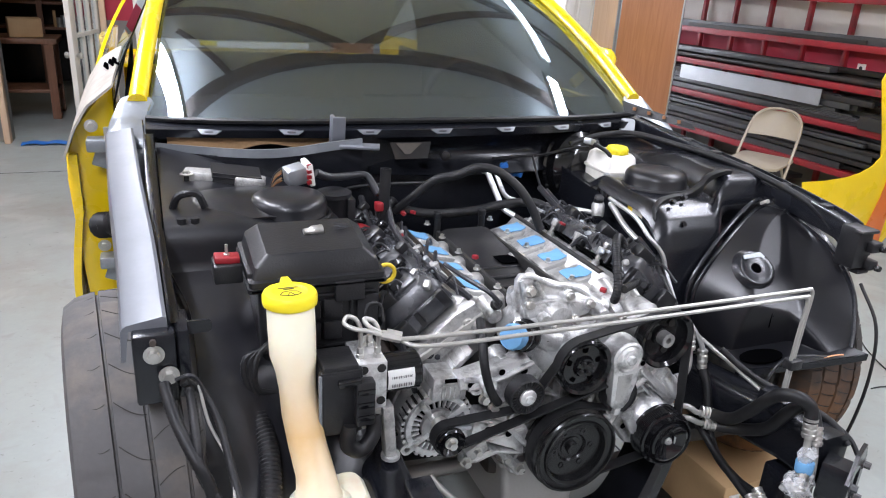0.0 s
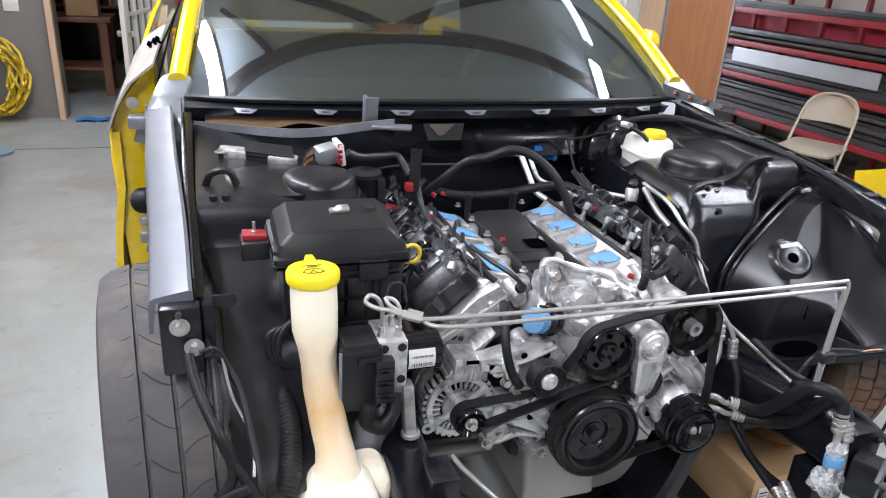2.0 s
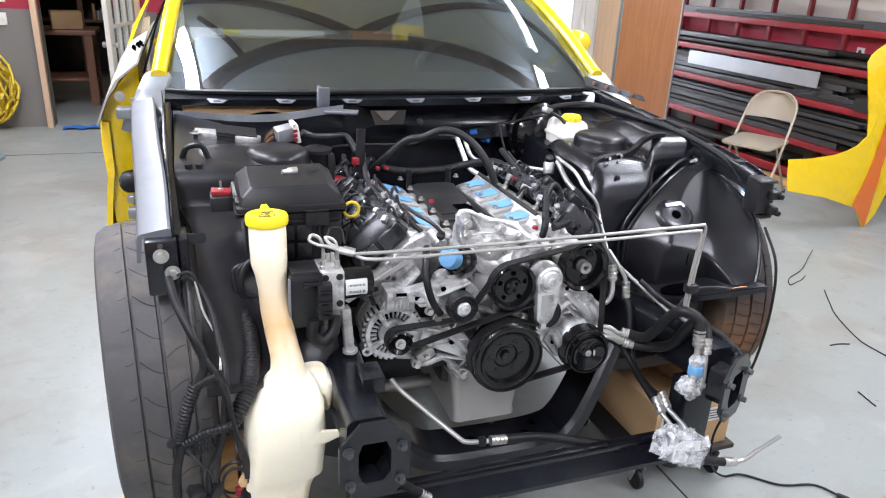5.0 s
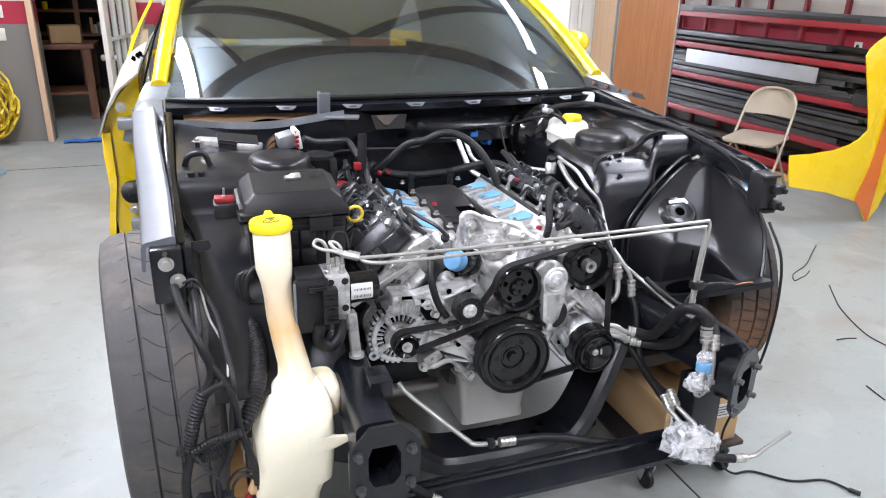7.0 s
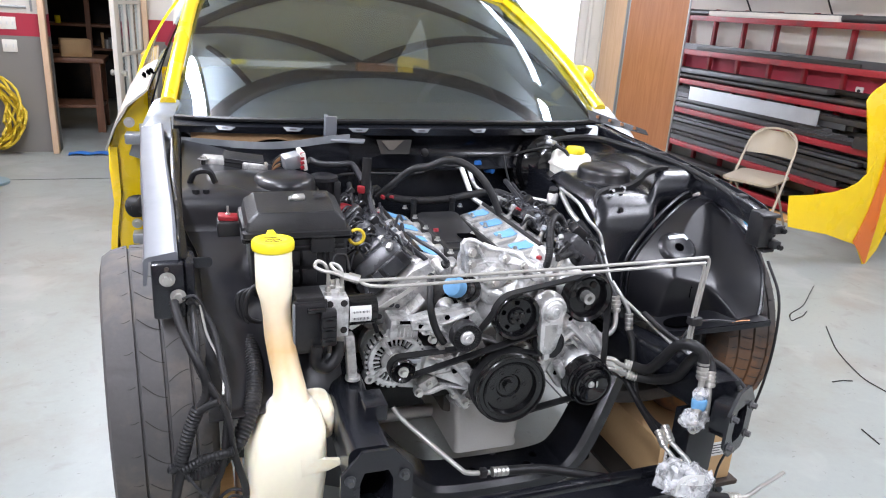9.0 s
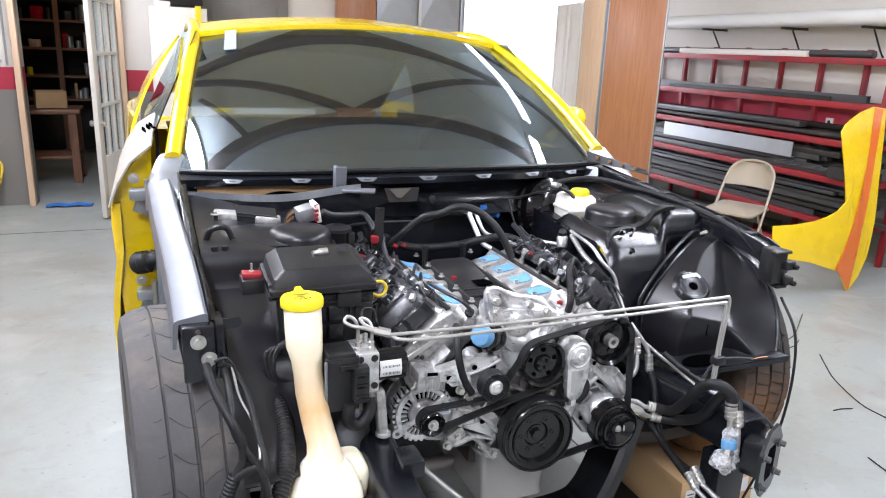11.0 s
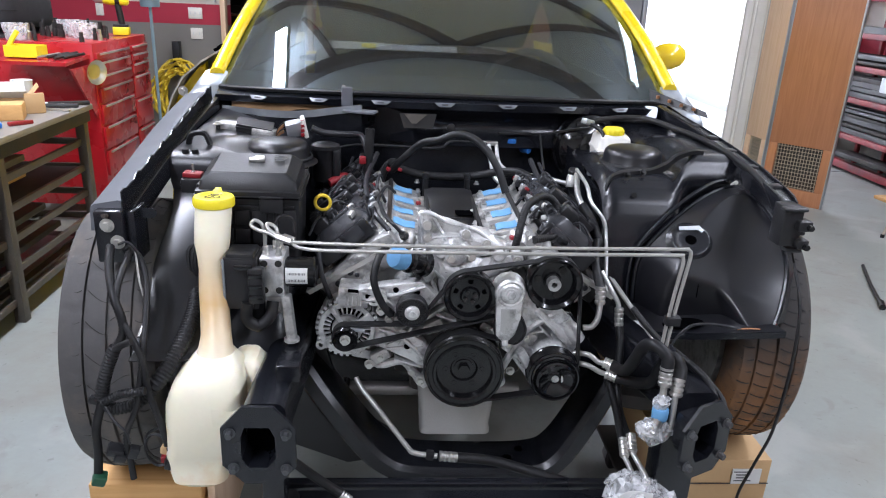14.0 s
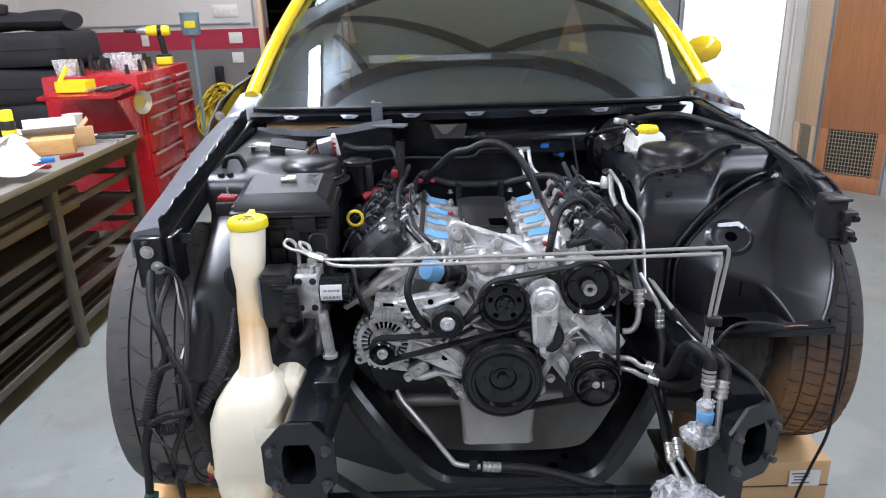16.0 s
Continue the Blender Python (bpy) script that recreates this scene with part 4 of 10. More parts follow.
for k, (x, y, sx, sy, h, rz, mat, nm, lab) in enumerate((
        (-2.05, 1.95, 0.20, 0.13, 0.075, 20, "lumber", "wood_block", "rough wooden block on the bench"),
        (-2.02, 2.36, 0.16, 0.10, 0.012, 15, "paper", "parts_bag", "flat clear bag of small parts on the bench"),
        (-1.93, 2.40, 0.20, 0.03, 0.02, 25, "dark_steel", "pliers", "dark pliers lying on the bench"),
        (-1.90, 1.82, 0.11, 0.02, 0.018, 50, "red_plastic", "screwdriver", "red handled screwdriver on the bench"),
        (-1.97, 2.12, 0.09, 0.012, 0.10, 35, "card", "cardboard_flap", "folded cardboard piece standing on the bench"),
        (-1.98, 1.72, 0.09, 0.04, 0.022, 30, "blue_plastic", "blue_case", "small blue case on the bench"),
        (-1.93, 1.60, 0.10, 0.025, 0.018, -20, "red_plastic", "red_tool_handle", "red handled tool on the bench"),
        (-2.0, 2.30, 0.30, 0.02, 0.02, 12, "stock", "steel_bar", "steel bar lying on the bench"),
        (-1.95, 2.22, 0.22, 0.018, 0.012, -10, "steel", "wrench", "steel wrench lying on the bench"))):
    solo(nm, box(B(), (x, y, BT + h / 2), (sx, sy, h), rot=(0, 0, rz), bevel=min(0.006, h / 4)), mat, lab, nm.replace("_", " "))
for k, (x, y, w, rz) in enumerate(((-2.10, 1.62, 0.24, 20), (-1.98, 1.42, 0.28, -15), (-2.02, 1.22, 0.26, 40), (-2.25, 1.85, 0.22, 5), (-2.12, 1.48, 0.2, 30))):
    bm = sheet(B(), lambda u, v: (x + w * (u - 0.5), y + 0.2 * (v - 0.5), BT + 0.006 + 0.02 * k + 0.05 * (0.3 + math.sin(3.1 * u + k)) ** 2 * (0.4 + v)), 12, 8, 0.001)
    solo("crumpled_paper", bm, "paper", "crumpled white paper sheet on the bench", "paper", "papers on the bench")

# opened carton with its flaps folded out
oc = thing("open_carton", (-2.17, 2.17, BT), "opened cardboard carton with pale inside on the bench", "carton")
om = pose(-2.17, 2.17, BT, 0, 0, 28)
for c, d, r_, nm in (((0, 0, 0.003), (0.26, 0.17, 0.005), 0, "carton_base"), ((0, -0.085, 0.04), (0.26, 0.005, 0.075), 0, "carton_wall"), ((0, 0.085, 0.04), (0.26, 0.005, 0.075), 0, "carton_wall"), ((-0.13, 0, 0.04), (0.005, 0.17, 0.075), 0, "carton_wall"), ((0.13, 0, 0.04), (0.005, 0.17, 0.075), 0, "carton_wall")):
    bm = box(B(), c, d, bevel=0.001)
    bmesh.ops.transform(bm, matrix=om, verts=bm.verts)
    part(nm, bm, "card", oc)
for cx_, cy_, rx_, ry_, w_, d_, mat in ((0, -0.115, -32, 0, 0.25, 0.08, "paper"), (0, 0.11, 50, 0, 0.25, 0.08, "paper"), (0.155, 0, 0, -48, 0.08, 0.16, "card"), (-0.16, 0, 0, 25, 0.08, 0.16, "paper")):
    bm = box(B(), (0, 0, 0), (w_, d_, 0.004), bevel=0.001)
    bmesh.ops.transform(bm, matrix=om @ pose(cx_, cy_, 0.092, rx_, ry_, 0), verts=bm.verts)
    part("carton_flap", bm, mat, oc)

# red tool chest
tc = thing("tool_chest", (-2.2, 3.4, 0), "red steel rolling tool chest with chrome-edged drawers", "tool chest")
X0, X1, Y0, Y1, ZB, ZT = -2.62, -2.02, 3.0, 3.95, 0.12, 1.13
part("body", box(B(), ((X0 + X1) / 2, (Y0 + Y1) / 2, (ZB + ZT) / 2), (X1 - X0, Y1 - Y0, ZT - ZB), bevel=0.008), "red_paint", tc)
for ya, yb, rows in ((Y0 + 0.02, Y0 + 0.58, (0.05, 0.075, 0.075, 0.10, 0.13, 0.15, 0.17)), (Y0 + 0.60, Y1 - 0.02, (0.05, 0.06, 0.08, 0.16, 0.20, 0.22))):
    z = ZT - 0.05
    for h in rows:
        dr = part("drawer", box(B(), (X1 + 0.008, (ya + yb) / 2, z - h / 2), (0.016, yb - ya, h - 0.012), bevel=0.004), "red_paint", tc)
        part("drawer_pull", box(B(), (X1 + 0.020, (ya + yb) / 2, z - 0.016), (0.014, (yb - ya) * 0.86, 0.013), bevel=0.003), "steel", dr, "bare metal drawer pull")
        z -= h + 0.004
sd = part("side_shelf", sheet(B(), lambda u, v: (X0 + 0.14 + (X1 - X0 - 0.16) * u, Y0 - 0.34 * v, 1.03 + 0.015 * (1 - v)), 4, 4, 0.02), "red_paint", tc)
part("shelf_bracket", prism(B(), [(0, 0), (-0.30, 0), (0, -0.34)], Matrix(((0, 0, 1, X1 - 0.02), (1, 0, 0, Y0), (0, 1, 0, 1.01), (0, 0, 0, 1))), 0.012), "red_paint", tc)
part("lamp_bowl", lathe(B(), (X1 + 0.0, Y0 - 0.03, 0.97), (X1 + 0.06, Y0 - 0.06, 0.965), [(0, 0), (0.05, 0.006), (0.07, 0.03), (0.074, 0.034), (0.066, 0.03), (0.045, 0.012), (0, 0.01)], 22), "steel", tc, "round chrome bowl on the chest corner")
for x in (X0 + 0.06, X1 - 0.06):
    for y in (Y0 + 0.08, Y1 - 0.08):
        part("caster", cyl(B(), (x - 0.02, y, 0.06), (x + 0.02, y, 0.06), 0.06, seg=18), "rubber", tc)
# on the chest
yb = thing("yellow_tray", (-2.3, 2.8, 1.06), "yellow plastic parts tray on the chest's side shelf", "tray")
bm = B()
for c, s in (((-2.32, 2.82, 1.064), (0.18, 0.13, 0.006)), ((-2.32, 2.757, 1.095), (0.18, 0.006, 0.06)), ((-2.32, 2.883, 1.095), (0.18, 0.006, 0.06)), ((-2.407, 2.82, 1.095), (0.006, 0.12, 0.06)), ((-2.233, 2.82, 1.095), (0.006, 0.12, 0.06))):
    box(bm, c, s)
part("tray", bm, "cap", yb)
rnd = random.Random(3)
for k in range(26):
    x, y = rnd.uniform(X0 + 0.05, X1 - 0.04), rnd.uniform(Y0 + 0.05, Y1 - 0.25)
    h, r = rnd.uniform(0.04, 0.11), rnd.uniform(0.008, 0.018)
    solo("socket_bit", lathe(B(), (x, y, ZT), (x, y, 2), [(0, 0), (r, 0), (r, h * 0.5), (r * 0.75, h * 0.55), (r * 0.75, h), (0, h)], 12), rnd.choice(("steel", "dark_steel", "dark_steel")), "upright metal socket on the tool chest", "socket", "sockets on the chest")
for k, (x, y, w) in enumerate(((-2.48, 3.05, 0.16), (-2.35, 3.55, 0.22), (-2.2, 3.35, 0.18))):
    solo("parts_bin", lathe(B(), (x, y, ZT), (x, y, 2), [(0, 0), (w * 0.36, 0), (w * 0.5, 0.10), (w * 0.48, 0.10), (w * 0.34, 0.006), (0, 0.006)], 4), "wrap", "clear plastic parts bin on the tool chest", "bin", "clear bins on the chest")
solo("tool_in_tray", tube(B(), [(-2.42, 2.80, 1.09), (-2.38, 2.83, 1.17), (-2.36, 2.84, 1.20)], 0.014, 8), "cap", "yellow handled tool standing in the tray", "hand tool")
for k in range(5):
    a = (-2.22 + 0.03 * k, 2.74 + 0.05 * (k % 3), 1.065)
    solo("hand_tool", cyl(B(), a, (a[0] + 0.05, a[1] + 0.16, 1.075), 0.009, seg=8), rnd.choice(("steel", "dark_steel")), "steel hand tool lying on the side shelf", "hand tool", "tools on the side shelf")
dl = thing("cordless_drill", (-2.12, 3.72, ZT), "yellow and black cordless drill standing on the chest", "drill")
ax, up = Vector((-0.98, -0.18, 0.02)), Vector((0, 0, 1))
dp = Vector((-2.12, 3.72, ZT + 0.235))
part("motor_body", lathe(B(), dp - ax * 0.085, dp + ax, [(0, 0), (0.026, 0.002), (0.034, 0.012), (0.037, 0.05), (0.037, 0.12), (0.031, 0.15), (0.027, 0.165), (0, 0.165)], 22), "cap", dl, "", 40)
part("motor_band", lathe(B(), dp - ax * 0.03, dp + ax, [(0.030, 0), (0.0385, 0.002), (0.0385, 0.030), (0.030, 0.032)], 22), "plastic", dl)
part("gear_nose", lathe(B(), dp + ax * 0.078, dp + ax, [(0, 0), (0.029, 0), (0.030, 0.02), (0.021, 0.055), (0.014, 0.065), (0, 0.065)], 20), "galv", dl, "grey metal nose")
part("socket", cyl(B(), dp + ax * 0.142, dp + ax * 0.225, 0.0125, seg=12), "plastic", dl)
part("handle", loft(B(), [[dp - ax * (0.012 + 0.018 * k) + Vector((0.021 * math.cos(a), 0.026 * math.sin(a), -0.03 - 0.14 * k)) for a in [2 * math.pi * j / 12 for j in range(12)]] for k in (0, 0.3, 0.7, 1)]), "plastic", dl, "black rubber grip", 50)
part("battery", box(B(), dp - ax * 0.02 + Vector((0, 0, -0.203)), (0.105, 0.075, 0.055), rot=(0, 0, 10), bevel=0.008), "cap", dl)
part("battery_shoe", box(B(), dp - ax * 0.02 + Vector((0, 0, -0.168)), (0.095, 0.066, 0.018), rot=(0, 0, 10), bevel=0.004), "plastic", dl)
# black seat cushions piled behind the chest
for k, (z0, z1, x1, tilt) in enumerate(((0.0, 0.30, -2.90, 0), (0.30, 0.60, -2.92, 1), (0.60, 0.875, -2.90, -1), (0.88, 1.135, -2.80, 1), (1.14, 1.375, -2.76, -1))):
    w, d = 0.86, 0.62
    cx = x1 - w / 2
    m = pose(cx, 3.95, z0, tilt, tilt, 4 * tilt)
    h = z1 - z0
    c = thing("seat_cushion", (cx, 3.95, z0), "black fabric car seat cushion lying in a pile", "seat cushion", "piled seat cushions")
    part("padding", loft(B(), [[m @ Vector((x * q, y * q, z)) for x, y in rrect(w, d, 0.10)] for z, q in ((0.0, 0.93), (0.02, 0.98), (0.06, 1.0), (h - 0.06, 1.0), (h - 0.02, 0.97), (h, 0.90))]), "fabric", c)
    part("seam", tube(B(), [m @ Vector((x * 1.003, y * 1.003, h * 0.5)) for x, y in rrect(w, d, 0.10)], 0.004, 6, 1), "fabric", c)
sb = thing("seat_bolster", (-3.0, 3.9, 1.376), "shaped black seat back lying on the pile", "seat back")
part("padding", loft(B(), [[Vector((x, 3.9 + 0.16 * math.cos(a), 1.45 + (h / 2) * math.sin(a))) for a in [2 * math.pi * j / 14 for j in range(14)]] for x, h in ((-3.75, 0.13), (-3.45, 0.17), (-3.27, 0.14), (-3.15, 0.12), (-3.03, 0.15), (-2.88, 0.16), (-2.79, 0.12))]), "fabric", sb)
part("edge_tab", box(B(), (-3.27, 3.8, 1.545), (0.16, 0.05, 0.07), rot=(0, 10, 0), bevel=0.012), "fabric", sb)
# cylinder lamp on a pole
pl = thing("pole_canister", (-2.31, 5.0, 0), "blue-grey canister with a yellow label on a thin pole", "canister")
part("pole", cyl(B(), (-2.31, 5.0, 0.02), (-2.31, 5.0, 1.30), 0.014, seg=10), "blue_grey", pl)
part("base_plate", cyl(B(), (-2.31, 5.0, 0), (-2.31, 5.0, 0.02), 0.16, seg=20), "blue_grey", pl)
part("canister", lathe(B(), (-2.31, 5.0, 1.28), (-2.31, 5.0, 2), [(0, 0), (0.075, 0), (0.08, 0.01), (0.08, 0.17), (0.085, 0.175), (0.085, 0.19), (0, 0.19)], 24), "blue_grey", pl)
part("label", box(B(), (-2.29, 4.919, 1.37), (0.09, 0.004, 0.06), rot=(0, 0, 8)), "cap", pl, "yellow label")
# coiled hose hung on the wall
ho = thing("coiled_hose", (-2.48, 6.2, 0.0), "coiled yellow hose hanging on a wall hook", "hose")
bm = B()
pts = []
rnd = random.Random(2)
for k in range(13 * 14 + 1):
    a = 2 * math.pi * k / 14
    w, h = 0.20 + 0.075 * math.sin(k * 0.31) + 0.02 * math.sin(k * 1.7), 0.29 + 0.05 * math.sin(k * 0.23 + 1) + 0.02 * math.sin(k * 0.9)
    pts.append((-2.47 + w * math.sin(a), 6.12 + 0.07 * math.sin(k * 2.3), 0.37 + 0.03 * math.sin(k * 0.4) + h * math.cos(a)))
part("coil", tube(bm, pts, 0.012, 7, 2), "hose_yellow", ho)
part("hook", box(B(), (-2.47, 6.19, 0.78), (0.07, 0.10, 0.26), bevel=0.008), "plastic", ho, "black wall hook")
for x, z, sx, sz in ((-2.27, 1.19, 0.14, 0.11), (-2.27, 0.99, 0.12, 0.11), (-3.22, 1.19, 0.075, 0.12), (-2.35, 1.46, 0.26, 0.12)):
    o = thing("wall_outlet", (x, 6.25, z), "white electrical cover plate on the wall", "outlet", "wall plates")
    part("plate", box(B(), (x, 6.243, z), (sx, 0.01, sz), bevel=0.003), "white_plastic", o)
    n = max(1, round(sx / 0.055))
    for k in range(n):
        part("switch", box(B(), (x + sx * ((k + 0.5) / n - 0.5), 6.236, z), (0.012, 0.008, 0.03)), "paper", o)
o = thing("electrical_conduit", (-2.6, 6.22, 1.3), "thin grey electrical conduit along the wall", "conduit")
part("pipe", tube(B(), [(-4.4, 6.235, 1.335), (-2.1, 6.235, 1.335)], 0.012, 8, bend=False), "galv", o)
part("drop_pipe", tube(B(), [(-2.06, 6.235, 1.30), (-2.06, 6.235, 2.3)], 0.010, 8, bend=False), "galv", o)
# clutter beside the roof line
wbx = thing("white_cabinet", (-0.59, 5.95, 0), "tall white metal cabinet against the back wall", "cabinet")
part("body", box(B(), (-0.59, 5.98, 0.93), (0.5, 0.44, 1.86), bevel=0.01), "white_plastic", wbx)
part("door", box(B(), (-0.59, 5.75, 0.93), (0.47, 0.02, 1.80), bevel=0.006), "white_plastic", wbx)
part("latch", box(B(), (-0.47, 5.735, 1.6), (0.02, 0.016, 0.12), bevel=0.003), "steel", wbx)
part("yellow_strip", box(B(), (-0.42, 5.735, 1.80), (0.05, 0.012, 0.16)), "cap", wbx, "yellow tag strip")
solo("dark_box", box(B(), (-0.55, 6.0, 2.03), (0.34, 0.3, 0.3), rot=(0, 0, 8), bevel=0.02), "plastic", "black case lying on the white cabinet", "case")
solo("white_jug", box(B(), (-0.72, 5.86, 1.885), (0.14, 0.1, 0.05), bevel=0.012), "white_plastic", "white plastic pack on the cabinet", "pack")
# store room shelves
sh = thing("store_shelf", (-1.6, 9.0, 0), "brown wooden shelving loaded with parts in the dark store room", "shelving")
for z in (0.75, 1.05, 1.4, 1.75, 2.1):
    part("shelf", box(B(), (-1.55, 9.6, z), (2.5, 0.45, 0.03)), "store_wood", sh)
for x in (-2.75, -1.95, -1.15, -0.4):
    part("post", box(B(), (x, 9.4, 1.1), (0.06, 0.06, 2.2)), "store_wood", sh)
rnd = random.Random(12)
for k in range(40):
    z = rnd.choice((0.765, 1.065, 1.415, 1.765))
    x, h, w = rnd.uniform(-2.6, -0.5), rnd.uniform(0.06, 0.22), rnd.uniform(0.03, 0.14)
    if k % 3:
        solo("shelf_box", box(B(), (x, 9.5 + rnd.uniform(-0.05, 0.05), z + h / 2), (w, 0.12, h), rot=(0, 0, rnd.uniform(-20, 20)), bevel=0.004), rnd.choice(("card", "dark_steel", "red_paint", "galv", "ply")), "small box of parts on the store room shelf", "box", "shelf clutter")
    else:
        solo("shelf_can", cyl(B(), (x, 9.42, z), (x, 9.42, z + h), w / 2.5, seg=12), rnd.choice(("galv", "steel", "cap", "dark_steel")), "small can on the store room shelf", "can", "shelf clutter")
tb = thing("store_table", (-2.0, 7.6, 0), "rough brown wooden table in the store room", "table")
part("tabletop", box(B(), (-2.05, 7.6, 0.78), (0.9, 0.6, 0.05), bevel=0.004), "store_wood", tb)
part("lower_shelf", box(B(), (-2.05, 7.6, 0.28), (0.8, 0.5, 0.03), bevel=0.004), "store_wood", tb)
for x in (-2.42, -1.68):
    for y in (7.36, 7.84):
        part("leg", box(B(), (x, y, 0.38), (0.08, 0.08, 0.76)), "store_wood", tb)
solo("cardboard_box", box(B(), (-1.9, 7.55, 0.90), (0.3, 0.25, 0.18), rot=(0, 0, 12), bevel=0.004), "card", "open cardboard box on the store room table", "box")
solo("floor_rag", sheet(B(), lambda u, v: (-1.86 + 0.4 * u, 6.05 + 0.12 * v, 0.006 + 0.018 * abs(math.sin(7 * u + 3 * v))), 14, 6, 0.003), "blue_plastic", "crumpled dark blue rag on the floor by the doorway", "rag")

# ---- the stripped car ----
car = thing("car", (0, 1.0, 0.3), "yellow two-door car stripped of its hood, bumper and front fenders", "car")


def ws(u, v):
    """Windscreen surface: u across in -1..1, v from base to top."""
    w = 0.785 + (0.655 - 0.785) * v
    y0, z0 = 0.80 + 0.113 * u * u + 0.074 * u**4, 1.205 - 0.02 * u * u
    y1, z1 = 1.63 + 0.08 * u * u + 0.05 * u**4, 1.655 - 0.055 * u * u
    bow = 0.035 * math.sin(math.pi * v)
    return Vector((w * u, y0 + (y1 - y0) * v - 0.5 * bow, z0 + (z1 - z0) * v + 0.8 * bow))


part("windscreen", sheet(B(), lambda a, b: ws(2 * a - 1, b), 40, 20, 0.005), "shield", car, "dark tinted windscreen glass", 60)
bm = B()
tube(bm, [ws(u / 10, -0.006) for u in range(-10, 11)], 0.008, 6, 2)
part("windscreen_seal", bm, "rubber", car)
bm = sheet(B(), lambda a, b: ws(2 * a - 1, 0.10 * b) + Vector((0, 0.006, -0.006)), 40, 3, 0.002)
part("windscreen_band", bm, "interior", car, "black printed band along the glass base", 60)
bm = sheet(B(), lambda a, b: ws(-0.86 + 0.065 * a, 0.80 + 0.24 * b) + Vector((0, -0.006, 0.008)), 4, 8, 0.002)
part("tape_strip", bm, "duct", car, "grey duct tape strip over the glass edge")


def section(c, side, up, w, h, n=10):
    return [Vector(c) + side * (w / 2 * math.cos(2 * math.pi * k / n)) + up * (h / 2 * math.sin(2 * math.pi * k / n)) for k in range(n)]


for s in (-1, 1):
    line = [ws(s, 0.06) + Vector((0.028 * s, 0.0, 0.004)), ws(s, 0.35) + Vector((0.026 * s, 0, 0.006)), ws(s, 0.7) + Vector((0.025 * s, 0, 0.006)), ws(s, 0.98) + Vector((0.024 * s, 0, 0.008)), Vector((0.665 * s, 2.05, 1.655)), Vector((0.655 * s, 2.6, 1.645)), Vector((0.66 * s, 3.1, 1.54)), Vector((0.74 * s, 3.7, 1.26))]
    part("roof_pillar", loft(B(), [section(p, Vector((1, 0, 0)), Vector((0, -0.3, 0.95)), 0.050, 0.045) for p in spline(line, 4)]), "yellow", car)
    line = [ws(s, 0.055) + Vector((0.030 * s, 0.0, 0.002)), ws(s, -0.02) + Vector((0.045 * s, 0, -0.005)), Vector((0.835 * s, 0.90, 1.145)), Vector((0.83 * s, 0.85, 1.06)), Vector((0.83 * s, 0.86, 0.6))]
    part("pillar_base", loft(B(), [section(p, Vector((1, 0, 0)), Vector((0, 0.7, 0.7)), 0.09, 0.06) for p in spline(line, 4)]), "grey_paint", car, "bare grey primed pillar foot")
part("roof", sheet(B(), lambda a, b: (0.67 * (2 * a - 1), 1.64 + 0.11 * (2 * a - 1) ** 2 + 1.5 * b, 1.672 - 0.055 * (2 * a - 1) ** 2 + 0.055 * math.sin(math.pi * min(1, b * 1.25)) - 0.12 * b * b), 20, 16, 0.02), "yellow", car, "yellow roof skin", 60)
for s in (-1, 1):
    # The sides reach low to keep light off the ground under the car.
    part("side_panel", sheet(B(), lambda a, b: (s * (0.93 + 0.035 * math.sin(math.pi * b) + (0.05 * math.sin(math.pi * min(1, max(0, (a - 0.45) / 0.5))))), 1.14 + 3.3 * a, 0.24 + 0.90 * b + 0.05 * math.sin(2.6 * a)), 30, 14, 0.02), "yellow", car, "", 60)
    part("side_glass", sheet(B(), lambda a, b: (s * (0.90 - 0.225 * b), 1.22 + 1.75 * a + 0.42 * b * (1 - a) - 0.1 * b * a, 1.17 + 0.45 * b), 12, 6, 0.005), "side_shield", car)
part("rear_shelf", sheet(B(), lambda a, b: (0.78 * (2 * a - 1), 2.95 + 0.85 * b, 1.11 - 0.06 * b), 6, 4, 0.02), "interior", car)
part("rear_glass", sheet(B(), lambda a, b: (0.70 * (2 * a - 1), 3.0 + 0.70 * (1 - b), 1.155 + 0.42 * b), 10, 6, 0.005), "rear_tint", car, "dark tinted rear glass")
for s in (-1, 1):
    part("quarter_panel", sheet(B(), lambda a, b: (s * (0.965 - 0.27 * b + 0.045 * math.sin(math.pi * b)), 1.62 + 1.20 * b + (1.88 - 1.55 * b) * a, 1.10 + 0.50 * b), 12, 12, 0.012), "yellow", car, "yellow rear quarter panel", 60)
for s in (-1, 1):
    # Black linings are added to keep the cabin dark behind the windscreen.
    part("cabin_lining", sheet(B(), lambda a, b: (s * (0.86 - 0.02 * b), 1.20 + 2.5 * a, 0.45 + 0.70 * b), 8, 6, 0.01), "interior", car, "black lining added to darken the cabin side")
    part("quarter_lining", sheet(B(), lambda a, b: (s * (0.885 - 0.235 * b + 0.03 * math.sin(math.pi * b)), 1.60 + 1.20 * b + (1.86 - 1.53 * b) * a, 1.11 + 0.48 * b), 10, 10, 0.006), "interior", car, "black lining added to darken the rear quarter's inside", 60)
# Unseen panel added to block light from behind, under the car.
part("rear_shade_panel", sheet(B(), lambda a, b: (0.92 * (2 * a - 1), 4.46 - 0.10 * (2 * a - 1) ** 2, 0.28 + 0.74 * b), 14, 8, 0.02), "yellow", car, "unseen yellow rear panel added to block light under the car", 60)
part("trunk_lid", sheet(B(), lambda a, b: (0.9 * (2 * a - 1), 3.72 + 0.75 * b, 1.03 - 0.03 * (2 * a - 1) ** 2), 10, 4, 0.02), "yellow", car)
